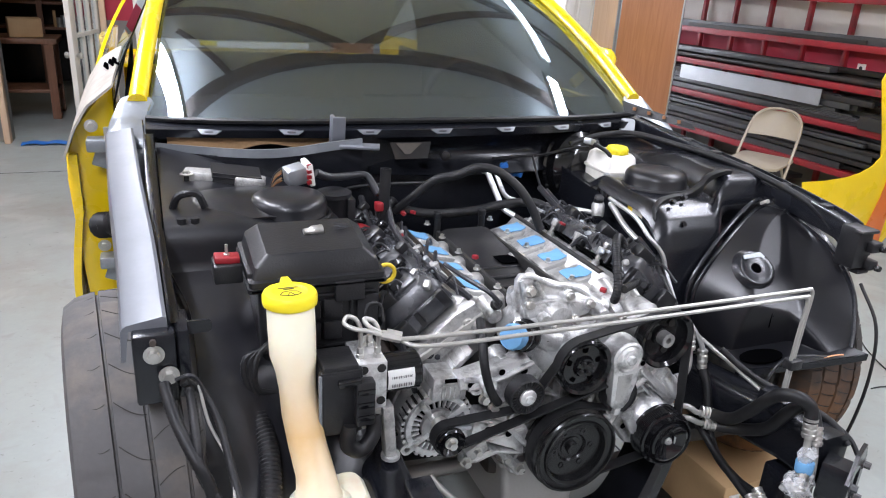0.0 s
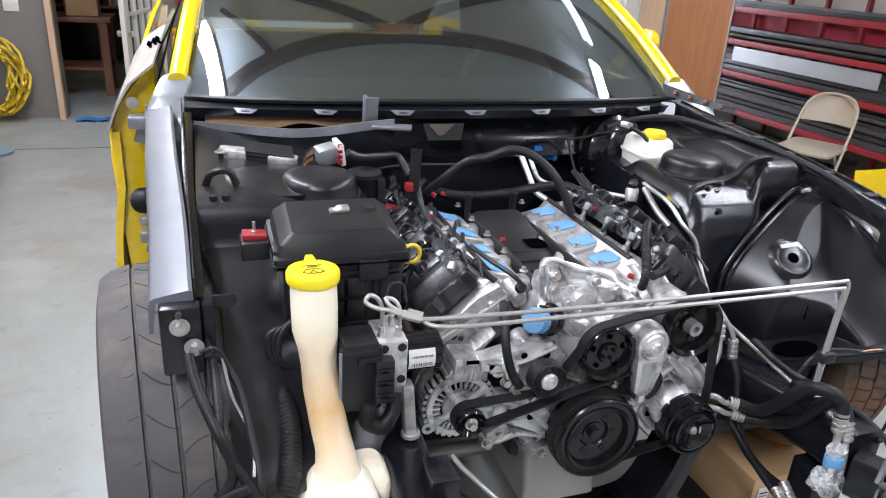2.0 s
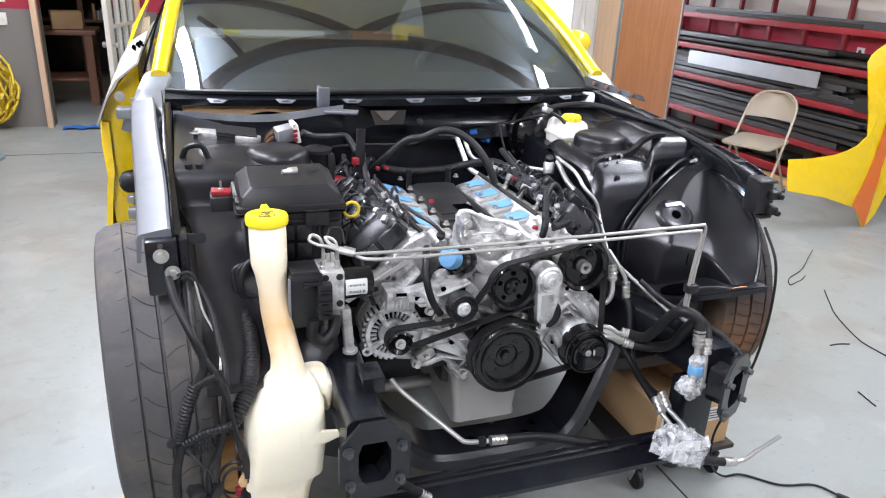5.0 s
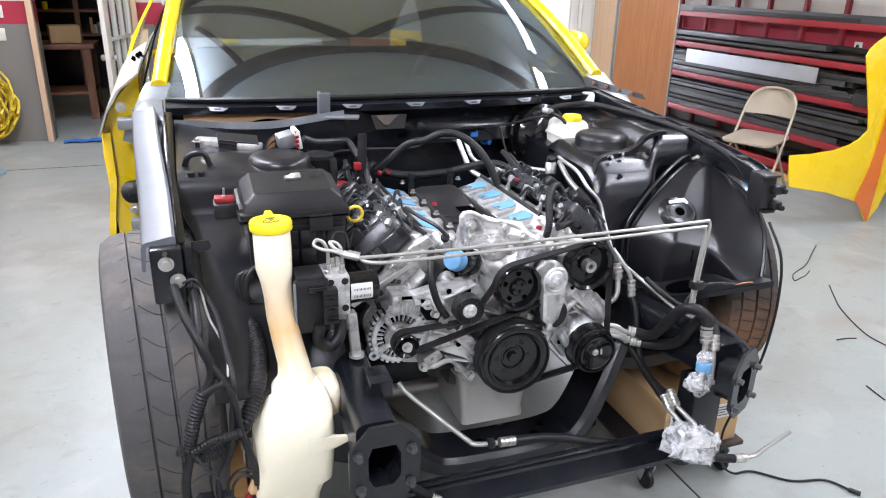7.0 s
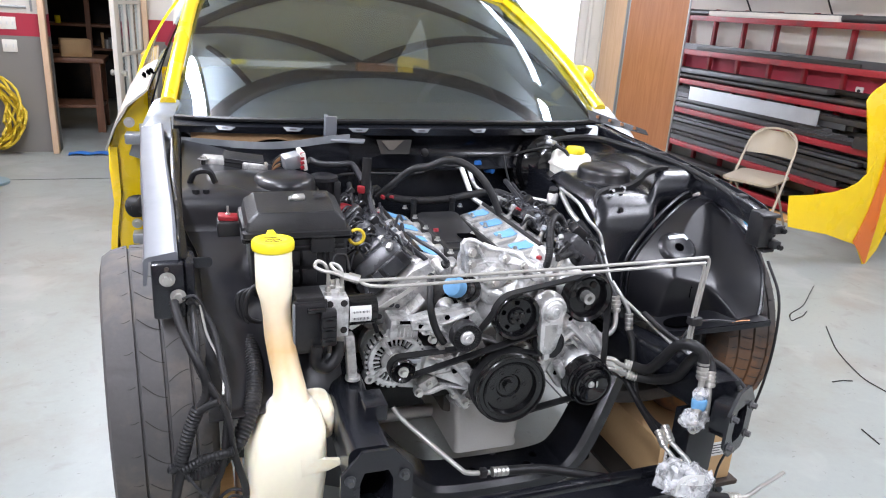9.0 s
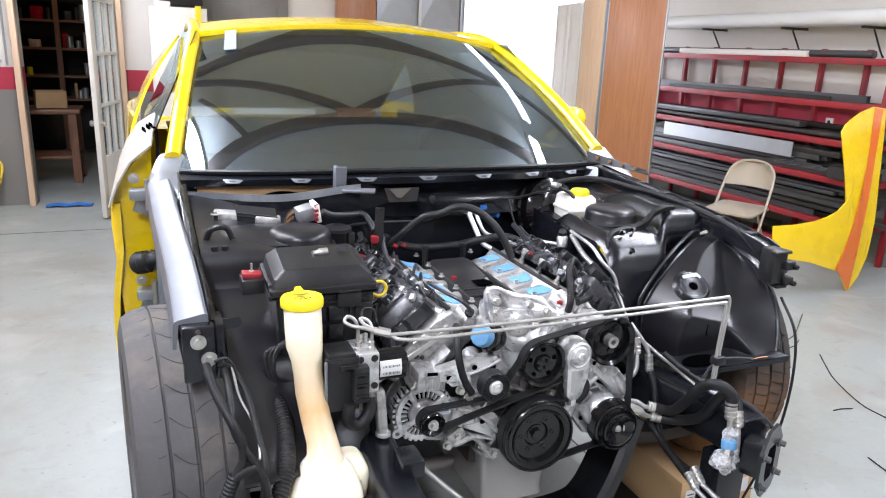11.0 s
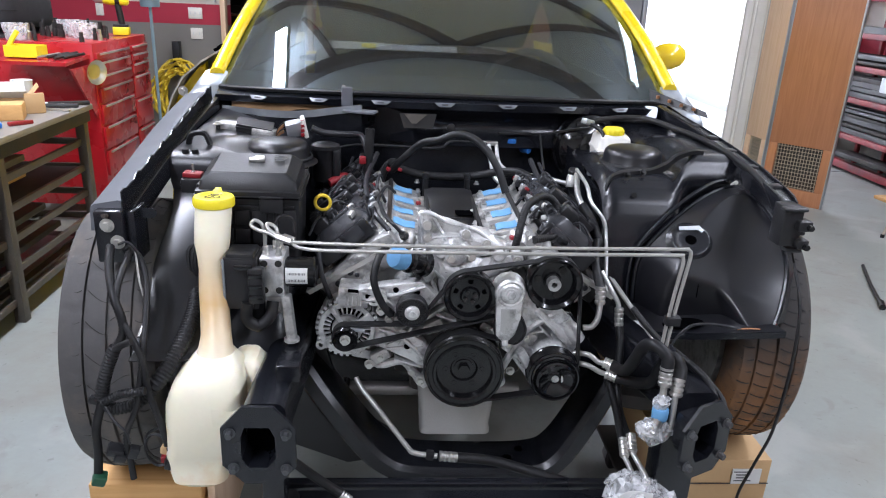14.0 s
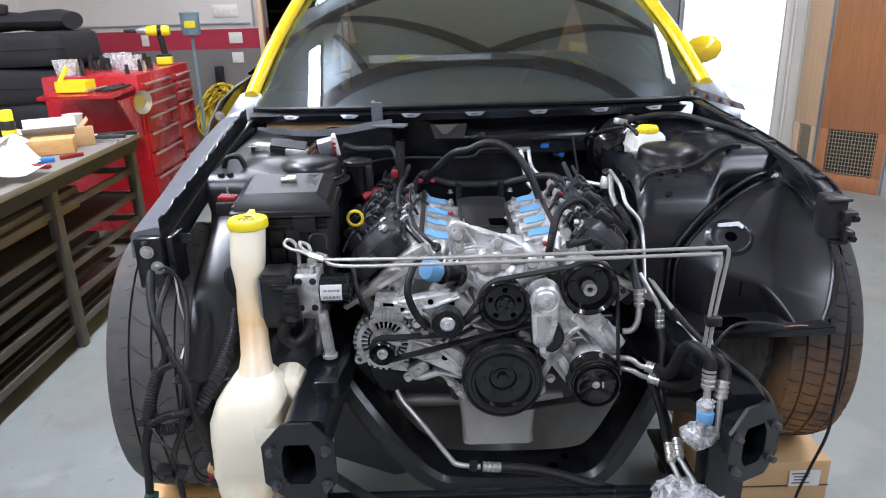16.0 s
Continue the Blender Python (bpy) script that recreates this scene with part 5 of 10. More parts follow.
part("dashboard", sheet(B(), lambda a, b: (0.75 * (2 * a - 1), 0.98 + 0.05 * (2 * a - 1) ** 2 + 0.42 * b, 1.165 - 0.05 * b * b + 0.02 * math.sin(9 * a) * b), 20, 6, 0.05), "belt", car)
# Set low and wide to shade the ground beneath it.
part("cabin_floor", box(B(), (0, 2.55, 0.46), (1.78, 3.5, 0.06), bevel=0.02), "interior", car)
part("gearbox", loft(B(), [[Vector((-0.005 + x, y, z + dz)) for x, dz in rrect(w, h, 0.05)] for y, z, w, h in ((0.62, 0.58, 0.30, 0.26), (0.80, 0.56, 0.22, 0.22), (1.2, 0.50, 0.18, 0.18))]), "dark_steel", car)
part("headliner", sheet(B(), lambda a, b: (0.63 * (2 * a - 1), 1.80 + 1.3 * b, 1.63 - 0.04 * (2 * a - 1) ** 2 - 0.08 * b * b), 8, 6, 0.01), "interior", car)
for x in (-0.37, 0.37):
    part("seat", loft(B(), [[Vector((x + px_, 1.95 + 0.10 * k + 0.5 * py_, 0.68 + 0.12 * k)) for px_, py_ in rrect(0.48 - 0.03 * k, 0.20, 0.06)] for k in range(4)]), "interior", car)
# White strip stands in for a slit of light at the rear window.
pt = part("light_slit_strip", sheet(B(), lambda a, b: (-0.52 + 0.76 * a, 3.80 + 0.03 * b, 1.098 + 0.036 * b), 12, 3, 0.006), "paper", car, "pale strip standing in for the slit of light at the rear window")
wheel = part("steering_wheel", tube(B(), [(0.37 + 0.185 * math.cos(2 * math.pi * k / 28), 1.46 + 0.05 * math.sin(2 * math.pi * k / 28), 1.12 + 0.178 * math.sin(2 * math.pi * k / 28)) for k in range(29)], 0.015, 8, 1), "brown_trim", car, "brown steering wheel rim")
part("wheel_hub", box(B(), (0.37, 1.45, 1.10), (0.30, 0.04, 0.09), bevel=0.02), "interior", wheel)
part("rear_bench", box(B(), (0, 2.85, 0.93), (1.35, 0.25, 0.46), rot=(-20, 0, 0), bevel=0.05), "interior", car)
part("tag", box(B(), (-0.40, 3.809, 1.122), (0.10, 0.003, 0.034), rot=(-40, 0, 0)), "cap", pt, "yellow tag on the pale strip")

# mirror
mi = part("door_mirror", lathe(B(), (0.865, 1.47, 1.29), (1.02, 1.47, 1.315), [(0, 0), (0.035, 0.012), (0.052, 0.045), (0.055, 0.085), (0.045, 0.125), (0.026, 0.145), (0, 0.152)], 20), "yellow", car, "yellow door mirror")
part("mirror_stalk", tube(B(), [(0.82, 1.46, 1.21), (0.85, 1.46, 1.235), (0.90, 1.47, 1.27)], 0.022, 10), "yellow", mi)

def along(line, t):
    q = t * (len(line) - 1)
    i = min(len(line) - 2, int(q))
    return line[i].lerp(line[i + 1], q - i)


# the door on the bench side, ajar
door = part("door", prism(B(), [(-0.868, 1.245), (-0.888, 1.222), (-0.932, 1.188), (-0.972, 1.125), (-1.004, 1.052), (-1.006, 0.985), (-0.998, 0.80), (-0.985, 0.62), (-0.965, 0.52), (-0.88, 0.52)], front(1.13), 0.05, 0.006), "yellow", car, "yellow inner edge of the door")
part("door_skin", sheet(B(), lambda a, b: (-1.004 + 0.04 * a + 0.03 * (1 - math.sin(math.pi * min(1, b + 0.3))), 1.10 + 1.12 * a, 0.5 + 0.56 * b), 10, 10, 0.02), "yellow", door)
EDGE = [(-1.008, 1.068, 1.05), (-0.978, 1.068, 1.125), (-0.936, 1.068, 1.194), (-0.890, 1.068, 1.232), (-0.868, 1.068, 1.25)]


def door_top(a, b):
    p = along([Vector(q) for q in EDGE], a)
    return p + Vector((0.020 * b, 0.62 * b, (0.075 - 0.03 * a) * b + 0.006))


part("door_top", sheet(B(), door_top, 16, 6, 0.006), "door_edge", door, "tarnished whitish upper face of the door with slots")
for k in range(3):
    part("slot", prism(B(), rrect(0.022, 0.10, 0.008), Matrix.Translation(door_top(0.70 + 0.11 * k, 0.55) + Vector((0, 0, 0.003))) @ Matrix.Rotation(radians(38), 4, "Y"), 0.004), "void", door)
for z in (1.10, 0.76):
    h = part("hinge", box(B(), (-0.905, 1.055, z), (0.075, 0.06, 0.035), bevel=0.006), "grey_paint", door, "bare steel hinge")
    cyl_b = cyl(B(), (-0.885, 1.03, z - 0.05), (-0.885, 1.03, z + 0.05), 0.011, seg=12)
    part("hinge_pin", cyl_b, "steel", h)
    part("hinge_plate", box(B(), (-0.90, 1.075, z - 0.045), (0.06, 0.014, 0.055), rot=(0, 20, 0), bevel=0.004), "grey_paint", h)
    part("hinge_bolt", hexbolt(B(), (-0.925, 1.03, z + 0.055), (0, -1, 0), 0.01, 0.008, 0.017), "steel", h)
part("wiring_boot", tube(B(), [(-0.86, 1.03, 0.885), (-0.90, 1.02, 0.88), (-0.935, 1.06, 0.865)], 0.030, 14, 5, ribs=0.008, rib_len=0.016), "rubber", door, "ribbed rubber wiring boot")

# cowl, plenum and firewall
part("cowl_panel", sheet(B(), lambda a, b: (0.79 * (2 * a - 1), 0.765 + 0.17 * (2 * a - 1) ** 2 + 0.05 * b, 1.182 - 0.02 * (2 * a - 1) ** 2 + 0.016 * b), 30, 3, 0.004), "satin", car)
part("cowl_lip", sheet(B(), lambda a, b: (0.79 * (2 * a - 1), 0.763 + 0.17 * (2 * a - 1) ** 2 + 0.006 * b, 1.184 - 0.02 * (2 * a - 1) ** 2 - 0.022 * b), 30, 2, 0.003), "satin", car)
for k, x in enumerate((-0.636, -0.433, -0.23, -0.025, 0.18, 0.385, 0.575)):
    y = 0.758 + 0.17 * (x / 0.79) ** 2
    z = 1.178 - 0.02 * (x / 0.79) ** 2
    sl = math.degrees(math.atan(2 * 0.17 * x / 0.79**2))
    bm = B()
    m = pose(x, y, z, 35, 0, sl)
    prism(bm, [(-0.034, 0.008), (0.034, 0.008), (0.018, -0.010), (-0.018, -0.010)], m, 0.003, 0.001)
    c = part("cowl_clip", bm, "rail_metal", car, "bare metal clip tab")
    bm = prism(B(), rrect(0.022, 0.005, 0.002), m @ Matrix.Translation((0, -0.003, 0.0035)), 0.0015)
    part("slot", bm, "ink", c)
part("firewall", sheet(B(), lambda a, b: (0.80 * (2 * a - 1), 0.90 + 0.10 * (2 * a - 1) ** 2 - 0.04 * math.sin(math.pi * b) - 0.10 * max(0, b - 0.75), 0.45 + 0.72 * b), 24, 16, 0.004), "satin", car)
part("cowl_box", sheet(B(), lambda a, b: (-0.20 + 0.90 * a, 0.80 + 0.10 * (2 * a - 0.78) ** 2 + 0.05 * math.sin(math.pi * b), 1.165 - 0.13 * b), 24, 8, 0.004), "satin", car)
lip = [(-0.77, 0.93, 1.115), (-0.70, 0.86, 1.122), (-0.60, 0.765, 1.132), (-0.52, 0.716, 1.138), (-0.44, 0.69, 1.148), (-0.36, 0.67, 1.163), (-0.285, 0.65, 1.175)]
LP = spline(lip, 4)
bm = B()
loft(bm, [[p + Vector((0, 0, 0.012)), p + Vector((0.0, 0.022, 0.008)), p + Vector((0, 0.022, 0.002)), p + Vector((0, 0, -0.010))] for p in LP])
part("plenum_lip", bm, "grey_paint", car, "bare grey plenum edge")
bm = sheet(B(), lambda a, b: LP[min(len(LP) - 1, int(a * (len(LP) - 1)))] + Vector((0, 0.004 + 0.02 * b, -0.008 - 0.24 * b)), 24, 4, 0.003)
part("plenum_box", bm, "satin", car)
bm = sheet(B(), lambda a, b: (-0.74 + 0.44 * a, 0.93 - 0.20 * a + 0.03 * b + 0.10 * a * a, 1.11 + 0.055 * b + 0.03 * a + 0.008 * math.sin(14 * a)), 24, 5, 0.004)
part("insulation_pad", bm, "insul", car, "torn brown insulation in the plenum")
bm = B()
box(bm, (-0.333, 0.705, 1.19), (0.034, 0.012, 0.085), rot=(8, 0, 0), bevel=0.003)
box(bm, (-0.345, 0.72, 1.19), (0.010, 0.03, 0.085), rot=(8, 0, 0), bevel=0.002)
box(bm, (-0.29, 0.655, 1.166), (0.10, 0.05, 0.007), rot=(0, 0, -18), bevel=0.002)
part("cowl_bracket", bm, "rail_metal", car, "bare grey steel bracket")
bm = prism(B(), [(-0.035, 0.016), (0.040, 0.016), (0.006, -0.014), (-0.010, -0.014)], pose(-0.12, 0.770, 1.128, 80, 0, 0), 0.003)
part("patch", bm, "bench_leg", car, "pale triangular patch on the firewall pad")
bm = prism(B(), [(-0.055, 0.022), (0.065, 0.022), (0.055, -0.024), (-0.04, -0.024)], pose(-0.115, 0.776, 1.123, 80, 0, 0), 0.003)
part("patch_backing", bm, "dark_steel", car, "worn brown pad edge")
part("grommet", lathe(B(), (0.0, 0.792, 1.10), (0.0, 0.7, 1.10), [(0, 0), (0.014, 0), (0.014, 0.01), (0.007, 0.014), (0, 0.014)], 14), "rubber", car)

# inner wings
PRO_L = [(0.0, -0.05, 0.700), (0.05, -0.02, 0.706), (0.08, 0.0, 0.722), (0.25, 0.075, 0.80), (0.42, 0.165, 0.90), (0.52, 0.245, 0.968), (0.565, 0.285, 0.990), (0.58, 0.315, 0.996), (0.60, 0.325, 1.012), (0.68, 0.332, 1.062), (0.71, 0.342, 1.082), (0.74, 0.37, 1.092), (0.80, 0.45, 1.095), (1.0, 0.92, 1.115)]
PRO = [(0.0, 0.23, 0.68), (0.15, 0.250, 0.80), (0.30, 0.266, 0.91), (0.38, 0.278, 0.965), (0.45, 0.296, 1.008), (0.50, 0.316, 1.034), (0.55, 0.346, 1.054), (0.60, 0.385, 1.065), (0.65, 0.43, 1.068), (0.72, 0.50, 1.068), (1.0, 0.92, 1.115)]


def smooth(t):
    t = min(1, max(0, t))
    return t * t * (3 - 2 * t)


def wing(s, inner, outer):
    def f(a, b):
        y, z = lerp(PRO if s > 0 else PRO_L, b)
        x = inner + (outer - (0.034 * (1 - smooth((b - 0.50) / 0.12)) if s < 0 else 0) - inner) * a
        z -= 0.030 * max(0, 1 - a / 0.10) ** 2
        if s < 0:
            z -= 0.040 * (1 - smooth(a / 0.75)) * smooth((b - 0.55) / 0.2)
            fore = smooth((a - 0.05) / 0.95)
            y -= 0.115 * fore * (1 - smooth((b - 0.40) / 0.18))
            z += 0.055 * fore * (1 - smooth(b / 0.35))
        if s > 0:
            z -= 0.055 * (1 - smooth((x - 0.50) / 0.09)) * smooth((b - 0.775) / 0.07)
            up = smooth((x - 0.575 - 0.04 * smooth((b - 0.52) / 0.08)) / 0.05)
            z += 0.058 * up * smooth((b - 0.42) / 0.14) * (1 - smooth((b - 0.74) / 0.2))
            y += 0.022 * up * (1 - smooth((b - 0.5) / 0.1)) + 0.07 * smooth((x - 0.60) / 0.05) * (1 - smooth((b - 0.40) / 0.1))
        return (s * x, y, z)
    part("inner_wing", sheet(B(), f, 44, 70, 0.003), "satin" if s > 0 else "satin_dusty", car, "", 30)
    def wall(a, b):
        y, z = lerp(PRO if s > 0 else PRO_L, 0.12 + 0.88 * a)
        return (s * (inner + 0.008 * math.sin(3 * b)), y, z - 0.043 - (z - 0.64) * b)
    part("wing_wall", sheet(B(), wall, 30, 8, 0.003), "satin", car, "", 30)


wing(1, 0.388, 0.785)
# the wheel arch: a pressed shell that turns forward round the tyre, with a rolled rim and a ledge
ARCH_L = spline([(0.482, 0.225, 0.735), (0.480, 0.232, 0.809), (0.493, 0.243, 0.87), (0.549, 0.258, 0.939), (0.625, 0.278, 1.003), (0.700, 0.303, 1.040), (0.752, 0.318, 1.048)], 6)
ARCH_R = spline([(0.742, -0.035, 0.800), (0.760, -0.015, 0.845), (0.781, 0.03, 0.92), (0.789, 0.12, 0.99), (0.782, 0.24, 1.035), (0.752, 0.318, 1.048)], 7)


def arch(a, b):
    """A slope that leans back over the tyre, with an upright recessed panel low on the engine side."""
    lo, hi = along(ARCH_L, b), along(ARCH_R, b)
    p = lo.lerp(hi, a)
    p.z += 0.012 * math.sin(math.pi * a) * b
    slope = 0.154 + 1.02 * (p.z - 0.945) - 0.12 * (p.x - 0.582)
    panel = 0.118 - 0.34 * (p.x - 0.457) + 0.12 * (0.89 - p.z)
    edge = smooth((p.x - 0.605 - 0.5 * max(0, 0.89 - p.z)) / 0.03)
    panel += (min(panel, slope) - panel) * edge
    k = 0.006
    core = 0.5 * (slope + panel + math.sqrt((slope - panel) ** 2 + k * k))
    core = min(core, max(lo.y, hi.y) + 0.02)
    side = smooth(a / 0.16)
    y = lo.y + (core - lo.y) * side
    if a > 0.62:
        y += (hi.y - y) * ((a - 0.62) / 0.38) ** 1.5
    p.y = y
    return p


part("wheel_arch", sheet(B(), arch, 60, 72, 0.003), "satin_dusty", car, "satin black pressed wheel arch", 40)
part("arch_rim", tube(B(), ARCH_L + ARCH_R[::-1][1:], 0.0065, 8, 1), "satin", car)
part("arch_rim", tube(B(), [p + Vector((-0.016, 0.006, 0.004 + 0.016 * k / len(ARCH_L))) for k, p in enumerate(ARCH_L)], 0.006, 8, 1), "satin", car)
part("arch_flange", sheet(B(), lambda a, b: along(ARCH_R, a) + Vector((0.030 * b * (1 - 0.7 * a), 0.02 * b, 0.02 * b * a)), 26, 2, 0.003), "satin", car, "", 60)
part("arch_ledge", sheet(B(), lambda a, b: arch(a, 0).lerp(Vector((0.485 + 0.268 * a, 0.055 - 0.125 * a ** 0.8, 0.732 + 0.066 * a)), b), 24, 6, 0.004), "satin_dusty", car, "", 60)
part("ledge_lip", sheet(B(), lambda a, b: Vector((0.485 + 0.268 * a, 0.055 - 0.125 * a ** 0.8 - 0.001, 0.735 + 0.066 * a - 0.016 * b)), 24, 2, 0.003), "satin", car)
wing(-1, 0.43, 0.768)


def dome(c, r=0.084):
    b = lathe(B(), c, (c[0], c[1], c[2] - 1), [(0, 0), (r * 0.6, 0.001), (r * 0.86, 0.005), (r * 0.96, 0.012), (r, 0.022), (r * 1.02, 0.048), (r * 1.10, 0.056), (r * 1.3, 0.062)], 36)
    # Dark ring added as the shaded gap round the dome's foot.
    part("dome_foot_shade", tube(B(), [(c[0] + 1.08 * r * math.cos(2 * math.pi * k / 36), c[1] + 1.08 * r * math.sin(2 * math.pi * k / 36), c[2] - 0.047) for k in range(37)], 0.005, 6, 1), "rubber", car)
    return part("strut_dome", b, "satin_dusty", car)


dome((0.52, 0.50, 1.116))
dome((-0.507, 0.455, 1.114))


def rib(pts, r, mat="satin", name="wing_rib"):
    return part(name, tube(B(), pts, r, 8, 5), mat, car)


for pts in ([(0.0, 0.0), (0.0, 0.036), (0.004, 0.040)], [(0.0, 0.030), (0.006, 0.033), (0.009, 0.030)]):
    part("paint_mark", tube(B(), [arch(0.40, 0.16) + Vector((0.55 * x, -0.003 - 0.1 * x, z)) for x, z in pts], 0.0014, 5), "void", car, "dark brush mark on the arch panel")
# boss of the wheel arch
hn = Vector((-0.08, -0.70, 0.71)).normalized()
hp = Vector((0.583, 0.151, 0.947))
bm = lathe(B(), hp - hn * 0.012, hp + hn, [(0.062, 0.004), (0.054, 0.012), (0.049, 0.018), (0.044, 0.0195), (0.036, 0.0165), (0.0150, 0.0165), (0.0135, 0.010), (0, 0.010)], 40)
bmesh.ops.transform(bm, matrix=Matrix.Translation(hp) @ Matrix.Diagonal((1.0, 0.9, 0.9, 1)) @ Matrix.Translation(-hp), verts=bm.verts)
part("wing_boss", bm, "satin", car, "", 40)
part("boss_hole", cyl(B(), hp - hn * 0.0014, hp + hn * 0.0046, 0.0125, seg=24), "void", car)
part("boss_plate", prism(B(), [(-0.028, 0), (0.026, 0.004), (0.038, -0.012), (0.030, -0.016), (0.022, -0.008), (-0.028, -0.010)], Matrix.Translation(hp + hn * 0.005 + Vector((0.0, 0.024, 0.026))) @ pose(0, 0, 0, 48, 0, 0), 0.003), "galv", car, "bright metal plate above the hole")
part("ledge_hole", prism(B(), [(0.050 * math.cos(k * math.pi / 12), 0.030 * math.sin(k * math.pi / 12)) for k in range(24)], pose(0.556, 0.052, 0.757, 3, -13, -25), 0.004), "void", car)
SEAL = spline([(0.398, 0.335, 1.02), (0.412, 0.352, 1.046), (0.445, 0.372, 1.060), (0.49, 0.385, 1.064), (0.54, 0.392, 1.066), (0.585, 0.398, 1.085), (0.615, 0.404, 1.110), (0.655, 0.40, 1.126), (0.685, 0.40, 1.128)], 6)
part("wing_seal", loft(B(), [[p + Vector((0, d, z * (1 - 0.7 * max(0, k / len(SEAL) - 0.6) / 0.4))) for d, z in ((-0.010, -0.012), (-0.011, 0.008), (0.0, 0.013), (0.010, 0.008), (0.012, -0.012))] for k, p in enumerate(SEAL)]), "rubber", car, "black rubber seal strip beside the strut dome", 60)
for p, ax in (((0.472, 0.306, 1.019), (-0.3, -0.9, 0.3)), ((0.462, 0.350, 1.066), (0, -0.8, 0.5)), ((0.51, 0.366, 1.07), (0, -0.8, 0.5)), ((0.535, 0.225, 0.77), (-1, -0.4, 0.1))):
    part("wing_stud", hexbolt(B(), p, ax, 0.006, 0.010, 0.0095), "pulley", car)
part("white_pin", cyl(B(), (0.757, 0.335, 1.05), (0.757, 0.315, 1.062), 0.006, seg=10), "white_plastic", car, "small white plastic pin")

# upper rails
def beam(pts, w, h, mat, name, label=""):
    rows = spline(pts, 5)
    return part(name, loft(B(), [[p + Vector((x, 0, z)) for x, z in rrect(w, h, min(w, h) * 0.15, 2)] for p in rows]), mat, car, label)


beam([(0.766, 0.06, 1.05), (0.776, 0.12, 1.062), (0.786, 0.35, 1.088), (0.782, 0.6, 1.112), (0.760, 0.80, 1.135), (0.742, 0.93, 1.15)], 0.034, 0.055, "satin", "upper_rail")
beam([(0.783, 0.05, 1.076), (0.795, 0.12, 1.088), (0.806, 0.35, 1.112), (0.801, 0.6, 1.134), (0.778, 0.80, 1.155), (0.765, 0.92, 1.17)], 0.005, 0.018, "satin", "rail_flange")
beam([(0.790, 0.10, 1.066), (0.800, 0.14, 1.074), (0.810, 0.30, 1.088), (0.812, 0.42, 1.10)], 0.006, 0.030, "grey_paint", "rail_side", "bare metal outer face of the rail")
for y, z in ((0.16, 1.088), (0.30, 1.104), (0.44, 1.118), (0.57, 1.13), (0.70, 1.142)):
    part("rail_clip", box(B(), (0.784, y, z + 0.006), (0.028, 0.030, 0.010), bevel=0.003), "plastic", car)
part("wing_bracket", sheet(B(), lambda a, b: (0.70 + 0.12 * a, 0.93 - 0.22 * a + 0.02 * b, 1.195 - 0.02 * a + 0.035 * b * (1 - 0.6 * a)), 12, 3, 0.005), "plastic", car)
for k in range(4):
    part("bracket_slot", box(B(), (0.715 + 0.025 * k, 0.895 - 0.046 * k, 1.21 - 0.006 * k), (0.010, 0.006, 0.010), rot=(0, 0, -60)), "copper", car)
part("grey_tab", prism(B(), rrect(0.05, 0.045, 0.012), pose(0.695, 0.895, 1.155, 70, 0, -30), 0.004), "galv", car, "bare grey tab at the windscreen corner")
hb = part("headlight_bracket", box(B(), (0.764, 0.045, 1.032), (0.050, 0.055, 0.10), bevel=0.006), "plastic", car)
for c, s_ in (((0.788, 0.02, 1.038), (0.035, 0.04, 0.026)), ((0.791, 0.022, 0.993), (0.028, 0.045, 0.024)), ((0.763, 0.02, 1.076), (0.06, 0.025, 0.010)), ((0.784, 0.035, 1.013), (0.046, 0.018, 0.012)), ((0.781, 0.03, 0.973), (0.04, 0.03, 0.012))):
    part("clip_block", box(B(), c, s_, bevel=0.005), "plastic", hb)
for z in (0.982, 1.03):
    part("bolt_head", hexbolt(B(), (0.794, -0.002, z + 0.008), (0, -1, 0), 0.008, 0.01), "pulley", hb)

part("rail_cover", loft(B(), [[p + Vector((x, 0, z)) for x, z in ((-0.044, -0.062), (-0.041, -0.012), (-0.038, -0.005), (-0.032, -0.001), (0.020, 0.009), (0.026, 0.007), (0.027, -0.02), (0.022, -0.02), (-0.030, -0.010), (-0.037, -0.062))] for p in spline([(-0.803, 0.0, 1.053), (-0.812, 0.25, 1.09), (-0.83, 0.55, 1.13), (-0.845, 0.90, 1.165)], 6)]), "rail_metal", car, "scuffed bare grey upper rail", 25)
part("rail_flange", sheet(B(), lambda a, b: (-0.772 - 0.022 * a, 0.0 + 0.9 * a, 1.03 + 0.118 * a + (0.046 + 0.006 * (int(a * 26) % 3 == 0)) * b), 78, 3, 0.003), "satin", car, "black serrated flange along the rail")
beam([(-0.770, 0.02, 1.012), (-0.780, 0.3, 1.052), (-0.785, 0.6, 1.092), (-0.785, 0.9, 1.13)], 0.026, 0.055, "satin", "upper_rail")
fb = part("front_bracket", box(B(), (-0.798, -0.012, 0.985), (0.062, 0.03, 0.12), bevel=0.005), "satin", car)
part("bracket_side", box(B(), (-0.757, 0.03, 0.98), (0.02, 0.08, 0.12), bevel=0.004), "satin", fb)
part("bracket_tab", prism(B(), rrect(0.05, 0.022, 0.009), front(0.02) @ Matrix.Translation((-0.735, 1.028, 0)), 0.004), "satin", fb)
for p in ((-0.799, -0.030, 1.014), (-0.780, -0.030, 0.976)):
    part("bolt_head", hexbolt(B(), p, (0, -1, 0), 0.0095, 0.010, 0.0155), "pipe", fb, "bright hex bolt and washer")
part("stud", cyl(B(), (-0.799, -0.028, 1.035), (-0.799, -0.045, 1.04), 0.005, seg=8), "dark_steel", fb)

